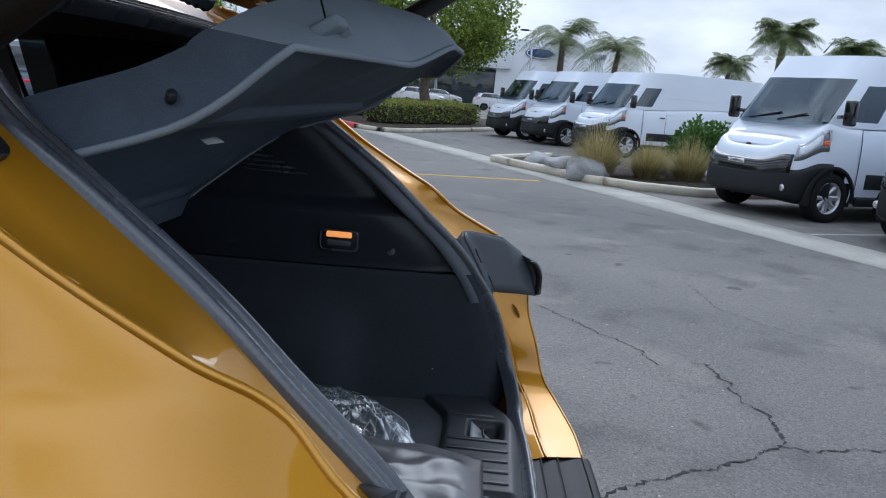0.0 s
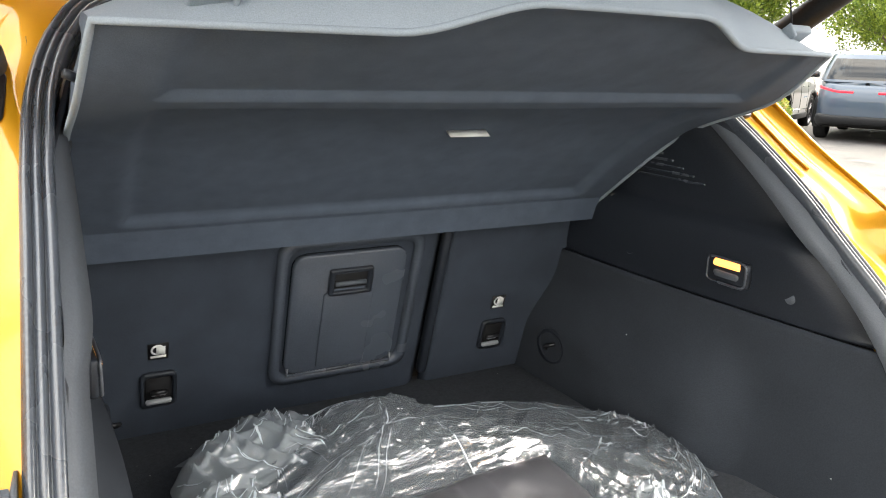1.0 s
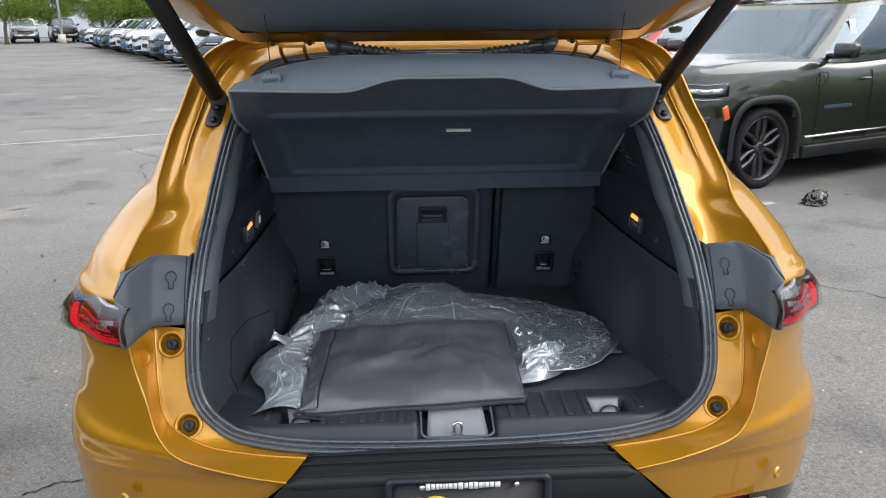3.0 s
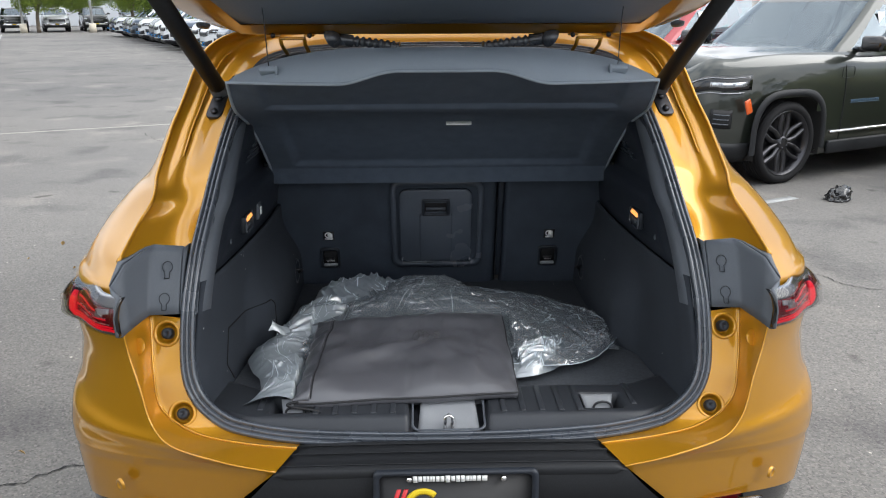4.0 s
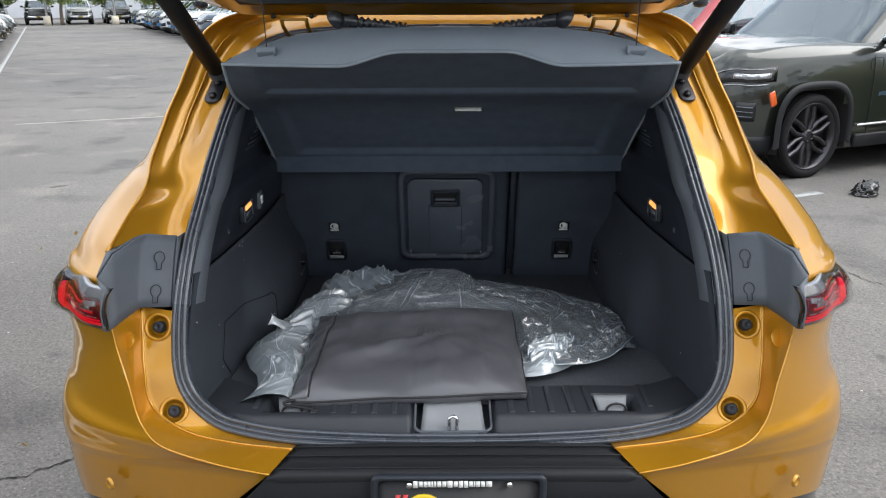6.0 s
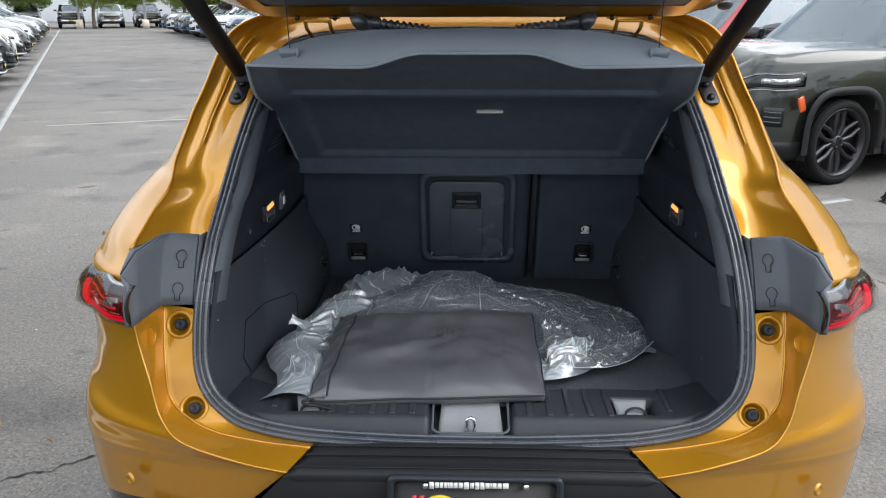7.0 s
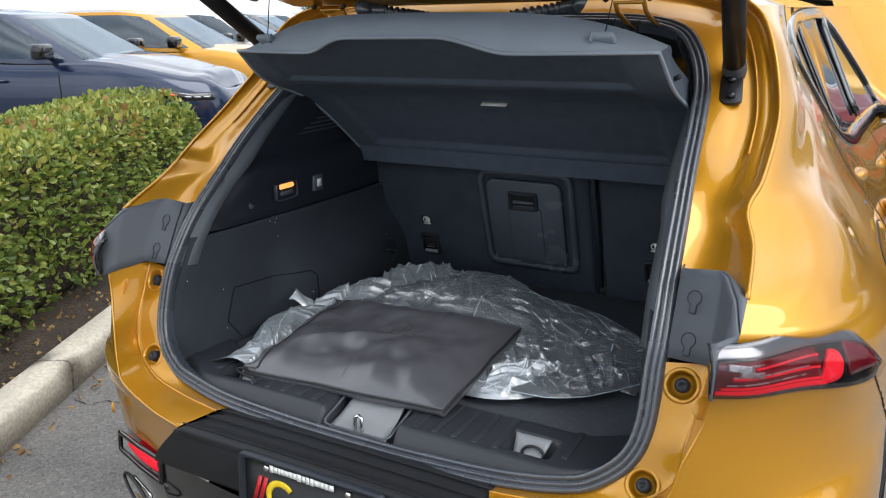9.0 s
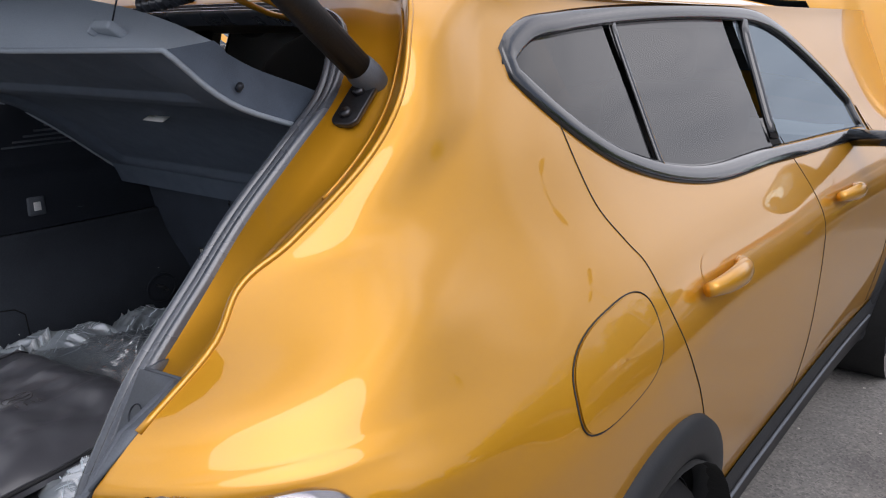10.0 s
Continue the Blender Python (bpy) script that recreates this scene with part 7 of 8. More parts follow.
    urows = [[upper(u, v, k / R) for u, v in gl] for k in range(R + 1)]

    def zone(i, j):
        """0 painted, 1 windscreen, 2 rear window, 3.. a side window, -1 black pillar."""
        u, v = (gl[j] + gl[(j + 1) % M]) / 2
        f = (i + 0.5) / R
        if v < -0.93 and abs(u) < 0.93 and 0.04 < f < (0.66 if kind == "van" else 0.93):
            return 1
        if v > 0.95 and abs(u) < 0.85 and 0.12 < f < 0.85 and kind not in ("van",):
            return 2
        s0, s1 = c["side"]
        if abs(u) > 0.955 and 0.08 < f < 0.88:
            lo, hi = s0 - 0.30 * (1 - f), s1
            if kind == "van":
                return (3 if u > 0 else 4) if s0 - 0.06 * (1 - f) < v < s1 and f < 0.62 and f > 0.05 else 0
            if lo + 0.05 < v < hi:
                cut = (-0.10, 0.42) if kind == "suv" else (-0.02, 0.5)
                if min(abs(v - cut[0]), abs(v - cut[1])) < 0.022:
                    return -1 - 2 * (abs(v - cut[0]) < 0.022) - (u > 0)
                k = 0 if v < cut[0] else 1 if v < cut[1] else 2
                return 3 + 2 * k + (0 if u > 0 else 1)
        return 0

    zones = [[zone(i, j) for j in range(M)] for i in range(R)]
    bm = grid(urows, close=True, keep=lambda i, j: zones[i][j] == 0, bm=bm)
    rcap = []
    for k in np.linspace(1, 0.02, 8):
        rcap.append([np.array((p[0] * k, (ry0 + ry1) / 2 + (p[1] - (ry0 + ry1) / 2) * (0.15 + 0.85 * k), p[2] + 0.045 * (1 - k * k))) for p in urows[-1]])
    bm = grid(rcap, close=True, bm=bm)
    body = part("body", bm, body_paint, car_)
    names = {1: "windscreen", 2: "rear_window", -1: "window_pillar", -2: "window_pillar", -3: "window_pillar", -4: "window_pillar"}
    for z in sorted({q for r in zones for q in r if q}):
        g = grid(urows, close=True, keep=lambda i, j: zones[i][j] == z)
        w = part(names.get(z, "side_window"), g, GLOSS_BLACK if z < 0 else WINDOW if z == 1 else PRIVACY if z >= 5 or z == 2 else WINDOW, car_)
        w.visible_shadow = bool(z < 0)
    # dark cabin
    cb = [[(x * (W / 2 - 0.16), y, top_z(y) - 0.06 + 0.06) for x in (-1, 0, 1)] for y in np.linspace(gy0 + 0.15, gy1 - 0.1, 5)]
    part("cabin_floor", grid([[(p[0], p[1], p[2] + 0.012) for p in r] for r in cb]), CABIN, car_)
    for sx in (-0.38, 0.38):
        yb = gy0 + 0.42 * (ry1 - gy0) if kind != "van" else gy0 + 1.15
        part("front_seat", box(0.46, 0.16, 0.44, (sx, yb, c["belt"] + 0.18), 0.06, 3, rot=(-12, 0, 0)), CABIN, car_)
    if kind == "van":
        part("bulkhead", box(W - 0.25, 0.04, 1.0, (0, gy0 + 1.6, c["belt"] + 0.5), 0.01), CABIN, car_)

    def patch(nm, s0, s1, h0, h1, out, material, label="", n=14, k=5, parent=None):
        a = [[at_s(s, h, out * (0.4 if i in (0, k - 1) else 1)) for s in np.linspace(s0, s1, n)] for i, h in enumerate(np.linspace(h0, h1, k))]
        return part(nm, thick(grid(a), 0.012), material, parent or car_, label)

    fc = (W / 2) / (W * 2 + L * 2)     # share of the loop from the nose's middle to its corner
    clad = cladding or CLAD
    if kind == "van":
        patch("front_bumper", -fc * 1.75, fc * 1.75, 0.0, 0.52, 0.02, clad, "dark grey plastic bumper", 60, 8)
        g = patch("grille", -fc * 1.0, fc * 1.0, 0.42, 0.76, 0.028, GLOSS_BLACK, n=24)
        for k in range(5):
            patch("grille_bar", -fc * 0.95, fc * 0.95, 0.47 + 0.05 * k, 0.485 + 0.05 * k, 0.036, clad, n=20, k=3, parent=g)
        part("badge", box(0.34, 0.02, 0.06, tuple(at_s(0, 0.66, 0.045)), 0.01), CHROME, g, "plain bright badge")
        for s in (1, -1):
            hl = patch("headlight", s * fc * 1.02, s * fc * 1.62, 0.66, 0.92, 0.012, LAMP_GREY, "clear swept headlamp", 14)
            patch("lamp_lens", s * fc * 1.06, s * fc * 1.46, 0.70, 0.88, 0.020, HEAD_LENS, "", 12, 4, hl)
            patch("turn_lamp", s * fc * 1.49, s * fc * 1.60, 0.72, 0.80, 0.020, ORANGE_LENS, n=6, parent=hl)
            part("fog_lamp", revolve([(0, 0.05), (-0.012, 0.04), (-0.012, 0)], 16, "Y"), SILVER_LENS, car_, at=Matrix.Translation(Vector(at_s(s * fc * 0.95, 0.22, 0.03))))
        part("wiper", rod(tuple(upper(-0.5, -1, 0.06, 0.02)), tuple(upper(0.1, -1, 0.14, 0.02)), 0.012), TRIM, car_)
        part("wiper", rod(tuple(upper(0.1, -1, 0.06, 0.02)), tuple(upper(0.6, -1, 0.14, 0.02)), 0.012), TRIM, car_)
        part("aerial", rod((0, 1.45, H - 0.03), (0, 1.62, H + 0.16), 0.012, 0.004), TRIM, car_)
        for s in (1, -1):
            for y0, y1 in ((c["wf"] + 0.62, c["wr"] - 0.55),):
                part("side_moulding", box(0.03, y1 - y0, 0.22, (s * (W / 2 - 0.002), (y0 + y1) / 2, 0.62), 0.012), clad, car_)
            for zz in (1.28, 1.75):
                part("body_crease", box(0.012, 3.4, 0.02, (s * (abs(upper(1, 0.2, max(0.0, (zz - 1.4) / 1.05))[0]) if zz > 1.4 else W / 2 - 0.028), 3.9, zz), 0.004), body_paint, body)
    else:
        patch("lower_bumper", -fc * 1.5, fc * 1.5, 0.0, 0.20, 0.012, clad, "", 50, 5)
        if kind == "crossover":
            g = patch("grille", -fc * 0.84, fc * 0.84, 0.20, 0.56, 0.012, GLOSS_BLACK, n=24)
            for k in range(6):
                patch("grille_bar", -fc * 0.80, fc * 0.80, 0.23 + 0.055 * k, 0.245 + 0.055 * k, 0.018, clad, n=16, k=3, parent=g)
            patch("upper_grille", -fc * 0.60, fc * 0.60, 0.64, 0.74, 0.014, GLOSS_BLACK, n=20)
            patch("bumper_lip", -fc * 1.08, fc * 1.08, 0.10, 0.175, 0.055, body_paint, "", 30, 5)
        elif kind == "suv":
            g = patch("grille", -fc * 0.74, fc * 0.74, 0.66, 0.87, 0.012, GLOSS_BLACK, n=20)
            for k in range(7):
                s0 = fc * (-0.66 + 0.19 * k)
                patch("grille_slot", s0, s0 + fc * 0.15, 0.685, 0.845, 0.020, clad, n=5, k=4, parent=g)
            patch("bumper_intake", -fc * 0.95, fc * 0.95, 0.24, 0.45, 0.012, clad, n=24)
        else:
            g = patch("grille", -fc * 0.70, fc * 0.70, 0.52, 0.86, 0.014, GLOSS_BLACK, n=20)
            for k in range(4):
                patch("grille_bar", -fc * 0.66, fc * 0.66, 0.56 + 0.075 * k, 0.59 + 0.075 * k, 0.024, CHROME if k == 1 else clad, n=16, k=3, parent=g)
            patch("front_bumper", -fc * 1.2, fc * 1.2, 0.2, 0.44, 0.03, CHROME, n=30)
        for s in (1, -1):
            h0, h1 = (0.70, 0.84) if kind == "suv" else (0.695, 0.80) if kind == "crossover" else (0.64, 0.86)
            hl = patch("headlight", s * fc * (0.84 if kind == "crossover" else 0.80), s * fc * (1.46 if kind == "crossover" else 1.42), h0, h1, 0.012, GLOSS_BLACK, "", 14)
            if kind == "suv":
                patch("lamp_bowl", s * fc * 0.98, s * fc * 1.36, h0 + 0.02, h1 - 0.045, 0.016, LAMP_GREY, "", 10, 4, hl)
                for s0, s1, dz in ((1.00, 1.06, 0.0), (1.10, 1.20, 0.01), (1.23, 1.31, 0.0)):
                    patch("lamp_lens", s * fc * s0, s * fc * s1, h0 + 0.035 + dz, h1 - 0.060, 0.021, HEAD_LENS, "", 6, 4, hl)
                patch("running_light", s * fc * 0.78, s * fc * 1.38, h1 - 0.024, h1 - 0.014, 0.018, LAMP_GREY, "", 12, 3, hl)
                patch("lamp_strip", s * fc * 0.76, s * fc * 1.34, h0 - 0.030, h0 - 0.014, 0.012, LAMP_GREY, "", 12, 3, hl)
                vent = patch("bumper_vent", s * fc * 1.02, s * fc * 1.24, 0.34, 0.52, 0.010, CLAD, "", 8)
                for k in range(3):
                    patch("vent_bar", s * fc * 1.05, s * fc * 1.21, 0.375 + 0.045 * k, 0.39 + 0.045 * k, 0.018, TRIM_SOFT, "", 6, 3, vent)
            elif kind == "crossover":
                for s0, s1 in ((0.90, 0.98), (1.01, 1.09), (1.12, 1.20)):
                    patch("lamp_lens", s * fc * s0, s * fc * s1, h0 + 0.028, h1 - 0.040, 0.018, LAMP_GREY, "", 6, 4, hl)
                patch("running_light", s * fc * 0.88, s * fc * 1.26, h1 - 0.028, h1 - 0.016, 0.018, HEAD_LENS, "", 12, 3, hl)
                patch("turn_lamp", s * fc * 1.28, s * fc * 1.43, h0 + 0.03, h1 - 0.03, 0.017, ORANGE_LENS, "", 6, 4, hl)
                slant = [[at_s(s * fc * (1.10 + 0.10 * q + o), 0.26 + 0.32 * q, 0.012) for o in (-0.022, 0.0, 0.022)] for q in np.linspace(0, 1, 6)]
                part("side_intake", thick(grid(slant), 0.010), GLOSS_BLACK, car_)
            else:
                patch("lamp_lens", s * fc * 0.84, s * fc * 1.36, h0 + 0.03, h1 - 0.03, 0.018, HEAD_LENS, "", 12, 4, hl)
        part("plate_holder", box(0.31, 0.02, 0.15, tuple(at_s(0, 0.36, 0.03)), 0.006), PLATE_BLACK, car_, "black plate holder with a yellow dealer insert")
        part("plate_insert", box(0.24, 0.022, 0.05, tuple(at_s(0, 0.36, 0.034)), 0.004), YELLOW, car_)
    # rear lamps
    for s in (1, -1):
        if kind == "van":
            patch("tail_light", 0.5 + s * fc * 0.86, 0.5 + s * fc * 1.1, 0.7, 0.98, 0.012, RED_LENS, n=6)
        else:
            patch("tail_light", 0.5 + s * fc * 0.25, 0.5 + s * fc * 1.35, 0.80, 0.85, 0.010, RED_LENS, "red tail lamp bar", 18)
    patch("rear_bumper", 0.5 - fc * 1.3, 0.5 + fc * 1.3, 0.0, 0.25, 0.02, clad, "", 40)
    # wheels, arches, doors, mirrors
    key = (kind, dark_rims)
    if key not in WHEEL_SETS:
        WHEEL_SETS[key] = wheel_meshes(c["r"], 0.24, c["r"] * (0.77 if kind != "van" else 0.62), RIM_DARK if dark_rims else RIM_SILVER, 6 if kind != "van" else 8, 2 if kind == "suv" else 1 if kind == "crossover" else 0)
    for s in (1, -1):
        for wy in (c["wf"], c["wr"]):
            add_wheel(car_, WHEEL_SETS[key], s * (W / 2 - 0.13), wy, c["r"])
            fl = []
            for rr, o in ((0.99, -0.03), (1.0, 0.010), (1.04, 0.018), (1.10, 0.014), (1.14, 0.0)):
                fl.append([(s * (W / 2 + o - 0.004), wy + arch * rr * square(q) * math.cos(q), max(c["low"], c["r"] + arch * rr * square(q) * math.sin(q))) for q in np.linspace(-0.15, math.pi + 0.15, 30)])
            part("arch_flare", grid(fl), TYRE if kind == "van" else CLAD if kind == "suv" else body_paint, car_)
            wl_ = [[(s * x, wy + arch * 0.99 * square(q) * math.cos(q), c["r"] + arch * 0.99 * square(q) * math.sin(q)) for q in np.linspace(-0.3, math.pi + 0.3, 26)] for x in (W / 2 - 0.01, W / 2 - 0.32)]
            wl_ += [[(s * (W / 2 - 0.32), wy + 0.02 * math.cos(q), c["r"] + 0.02 * math.sin(q)) for q in np.linspace(-0.3, math.pi + 0.3, 26)]]
            part("wheel_well", grid(wl_), WELL, car_)
        my = gy0 + (0.34 if kind == "suv" else 0.42 if kind != "van" else 0.30)
        mz = c["belt"] + (0.10 if kind != "van" else 0.18)
        mir = part("wing_mirror", box(0.23 if kind != "van" else 0.16, 0.13, 0.145 if kind != "van" else 0.36, (s * (W / 2 + 0.12), my, mz), 0.036, 3), GLOSS_BLACK if dark_rims or kind == "van" else body_paint, car_)
        part("mirror_arm", rod((s * (W / 2 - 0.12), my + 0.05, mz - 0.06), (s * (W / 2 + 0.08), my, mz - 0.05), 0.03), GLOSS_BLACK, mir)
        part("sill", box(0.05, c["wr"] - c["wf"] - 2 * arch * 1.2, 0.13, (s * (W / 2 - 0.015), (c["wr"] + c["wf"]) / 2, c["low"] + 0.08), 0.02), clad, car_)
        if kind in ("suv",):
            part("door_strip", rod((s * (W / 2 + 0.002), c["wf"] + 0.56, 0.46), (s * (W / 2 + 0.002), c["wr"] - 0.56, 0.47), 0.012), CHROME, car_)
            part("roof_rail", tube([(s * (W / 2 - 0.25), y, H - 0.03 + 0.05 * math.sin(math.pi * k / 11) ** 0.3) for k, y in enumerate(np.linspace(ry0 + 0.25, ry1 - 0.15, 12))], 0.018, 6), GLOSS_BLACK, car_)
        doors = ((-0.30, 0.02), (0.03, 0.36)) if kind != "van" else ((-0.535, -0.27),)
        for d0, d1 in doors:
            y0, y1 = L / 2 * (1 + d0), L / 2 * (1 + d1)
            pan = []
            for h in np.linspace(0.13, 0.97, 8):
                pan.append([shell(s, v, h, 0.0030) for v in np.linspace(d0, d1, 10)])
            door = part("door", grid(pan), body_paint, car_)
            rim_ = pan[0] + [r[-1] for r in pan[1:]] + pan[-1][::-1][1:] + [r[0] for r in pan[::-1][1:-1]]
            part("door_gap", tube(rim_, 0.0055, 4, closed=True), CLAD, door)
            hh = 0.80
            pt = shell(s, d1 - 0.04, hh, 0.02)
            part("door_handle", tube([(pt[0], pt[1] - 0.10, pt[2]), (pt[0] + s * 0.025, pt[1] - 0.05, pt[2] + 0.004), (pt[0] + s * 0.025, pt[1] + 0.03, pt[2] + 0.004), (pt[0], pt[1] + 0.07, pt[2])], 0.014, 8), GLOSS_BLACK if kind == "van" else body_paint, door)
    part("underbody", box(W - 0.5, L - 0.8, 0.05, (0, L / 2, c["low"] + 0.07), 0.01), WELL, car_)
    return car_


def park(car_, place, heading):
    """The pose of a vehicle with its nose at a place, looking along a heading."""
    return Matrix.Translation(place) @ pose(0, 0, 0, 0, 0, math.degrees(math.atan2(heading.x, -heading.y)))


def repaint(car_, old, fresh, label=None):
    """Other paint on the parts of a copied vehicle."""
    for o in car_.children_recursive:
        if o.type == "MESH" and o.data.materials and o.data.materials[0] is old:
            o.material_slots[0].link = "OBJECT"
            o.material_slots[0].material = fresh
    if label:
        car_["label"] = label
    return car_


P_WHITE = paint("white_car_paint", (0.62, 0.635, 0.65), 0.0, 0.35, False)
P_VAN = paint("white_van_paint", (0.70, 0.75, 0.83), 0.0, 0.35, False)
P_NAVY = paint("navy_car_paint", (0.006, 0.017, 0.050), 0.45, 0.25)
P_BLACK = paint("black_car_paint", (0.008, 0.008, 0.009), 0.1, 0.3)
P_GREY = paint("grey_car_paint", (0.10, 0.105, 0.11), 0.5, 0.35)
P_SLATE = paint("slate_blue_car_paint", (0.05, 0.075, 0.11), 0.4, 0.35)
P_GREEN = paint("dark_green_grey_paint", (0.020, 0.024, 0.019), 0.3, 0.3)
P_RED = paint("dark_red_car_paint", (0.28, 0.012, 0.02), 0.3, 0.3)
P_SILVER = paint("silver_car_paint", (0.42, 0.42, 0.42), 0.6, 0.35)

PAINT_WORDS = {P_WHITE: "white", P_NAVY: "navy blue", P_BLACK: "black", P_GREY: "dark grey", P_SLATE: "slate blue", GOLD: "gold", P_RED: "dark red", P_SILVER: "silver", P_GREEN: "dark green-grey"}

# row of crossovers with their noses to the lane line
first = vehicle("crossover", P_NAVY, "parked_crossover", "navy blue crossover parked behind a clipped hedge", "car", group="parked row beside the lane line")
first.matrix_basis = park(first, lot(2.48, -0.58), CROSS)
seq = [GOLD, P_WHITE, P_GREY, P_WHITE, P_BLACK, P_SILVER, P_WHITE, P_GREY, P_SILVER, P_WHITE, P_BLACK, P_WHITE, P_WHITE, P_GREY, P_WHITE, P_SLATE, P_WHITE, P_GREY]
for k, q in enumerate(seq):
    other = copy_thing(first, park(first, lot(5.05 + 2.55 * k, -0.30 + 0.10 * math.sin(k * 2.1)), CROSS))
    repaint(other, P_NAVY, q, PAINT_WORDS[q] + " crossover parked in a long row on asphalt")

# row of sport utility vehicles opposite
green = vehicle("suv", P_GREEN, "parked_suv", "dark green-grey sport utility vehicle with black alloy wheels", "car", group="parked row across the lane")
green.matrix_basis = park(green, lot(0.02, 6.27), -CROSS)
for s in (-1, 1):
    part("tow_hook", tube([(s * 0.42, -0.03, 0.50), (s * 0.42, -0.10, 0.52), (s * 0.42, -0.10, 0.58), (s * 0.42, -0.03, 0.60)], 0.016, 8), BLUE_HOOK, green, "bright blue tow hook")
    part("side_marker", box(0.012, 0.07, 0.13, (s * 0.972, 0.50, 0.76), 0.01, rot=(20, 0, 0)), ORANGE_LENS, green, "orange side marker lamp")
    badge = part("door_badge", box(0.004, 0.44, 0.006, (s * 0.987, 2.08, 0.727), 0.001), STEEL_BLUE, green)
    for k in range(13):
        part("badge_mark", box(0.005, 0.018 if k % 3 else 0.024, 0.022, (s * 0.9885, 1.88 + 0.033 * k, 0.745), 0.001), STEEL_BLUE, badge, "bright badge lettering shown as bars")
    flap_ = [(s * 0.988, 1.78 + 0.085 * math.copysign(abs(math.cos(q)) ** 0.5, math.cos(q)), 1.02 + 0.055 * math.copysign(abs(math.sin(q)) ** 0.5, math.sin(q))) for q in np.linspace(0, 2 * math.pi, 40)[:-1]]
    part("charge_flap", tube(flap_, 0.004, 5, closed=True), CLAD, green)
    part("window_sticker", box(0.004, 0.10, 0.14, (s * 0.83, 2.38, 1.50), 0.001, rot=(0, s * -14, 0)), WHITE_LABEL, green)
seq = [P_RED, P_WHITE, P_BLACK, P_WHITE, P_SLATE, P_WHITE, P_SLATE, P_WHITE, P_WHITE, P_SLATE, P_WHITE, P_WHITE, P_GREY, P_WHITE, P_SLATE, P_WHITE, P_GREY, P_WHITE, P_NAVY]
for k, q in enumerate(seq):
    other = copy_thing(green, park(green, lot(2.78 + 2.75 * k, 6.62 + 0.15 * math.sin(k * 1.7)), -CROSS))
    repaint(other, P_GREEN, q, PAINT_WORDS[q] + " sport utility vehicle parked in a long row")
silver = copy_thing(green, park(green, lot(-0.1, 23.8), CROSS))
repaint(silver, P_GREEN, P_SILVER, "silver sport utility vehicle with red tail lamps, parked")
pale = copy_thing(green, park(green, lot(-2.75, 23.5), CROSS))
repaint(pale, P_GREEN, P_SLATE, "slate blue sport utility vehicle with red tail lamps, parked")
dark = copy_thing(green, park(green, lot(-5.2, 22.2), CROSS))
repaint(dark, P_GREEN, P_NAVY, "navy sport utility vehicle with red tail lamps, parked")

# pickups at the lane's end
truck = vehicle("pickup", P_WHITE, "pickup_truck", "white pickup truck with a bright grille, parked at the lane's end", "truck", group="trucks at the lane's end", dark_rims=False)
truck.matrix_basis = park(truck, lot(67.5, 4.0), -LANE)
for p, q in ((0.9, P_BLACK), (7.0, P_BLACK), (10.2, P_GREY), (-2.4, P_GREY)):
    repaint(copy_thing(truck, park(truck, lot(67.5 + 0.3 * p % 1, p), -LANE)), P_WHITE, q, PAINT_WORDS[q] + " pickup truck parked at the lane's end")

# white vans by the drive
van = vehicle("van", P_VAN, "cargo_van", "white high-roof cargo van with a dark grey bumper", "van", dark_rims=False, group="white vans by the drive")
van.matrix_basis = park(van, Vector((11.0, -3.55, 0)), LANE)
for x, y in ((8.25, -4.95), (22.25, -2.42), (25.2, -0.98), (27.6, 0.22)):
    copy_thing(van, park(van, Vector((x, y, 0)), LANE))

# cars before the far building
for x, y, q in ((74, 5.0, P_WHITE), (76, 10.5, P_SILVER), (77, -2.0, P_WHITE), (80, 15.5, P_WHITE), (84, 12.0, P_GREY), (83, 21, P_WHITE), (78, 36, P_BLACK), (88, 4.0, P_SILVER), (90, 9.0, P_WHITE)):
    repaint(copy_thing(first, park(first, Vector((x, y, 0)), Vector((0.2, -1, 0)).normalized())), P_NAVY, q, PAINT_WORDS[q] + " car parked before the dealer building")["group"] = "cars before the building"
repaint(copy_thing(truck, park(truck, Vector((86, 18.5, 0)), Vector((0.3, 1, 0)).normalized())), P_WHITE, P_WHITE, "white pickup truck parked before the dealer building")


# ---- plants ----
def leaf_mesh(name, places, size, material, rnd, fold=0.35, long=1.5):
    """Many small folded leaves in one mesh: places are (point, outward)."""
    verts, faces = [], []
    for p, out in places:
        s = size * rnd.uniform(0.65, 1.25)
        d = Vector((rnd.gauss(0, 0.7), rnd.gauss(0, 0.7), rnd.gauss(0.25, 0.6))) + Vector(out) * 0.9
        d.normalize()
        side = d.cross(Vector((rnd.gauss(0, 1), rnd.gauss(0, 1), rnd.gauss(0, 1)))).normalized()
        up = side.cross(d)
        p = Vector(p)
        k = len(verts)
        w = s * 0.5
        e = d * s * long
        verts += [p, p + e * 0.32 + side * w * 0.9 + up * w * fold, p + e * 0.72 + side * w * 0.8 + up * w * fold, p + e, p + e * 0.72 - side * w * 0.8 + up * w * fold, p + e * 0.32 - side * w * 0.9 + up * w * fold]
        faces += [(k, k + 1, k + 2, k + 3), (k, k + 3, k + 4, k + 5)]
    me = bpy.data.meshes.new(name)
    me.from_pydata([tuple(v) for v in verts], [], faces)
    me.materials.append(material)
    return me


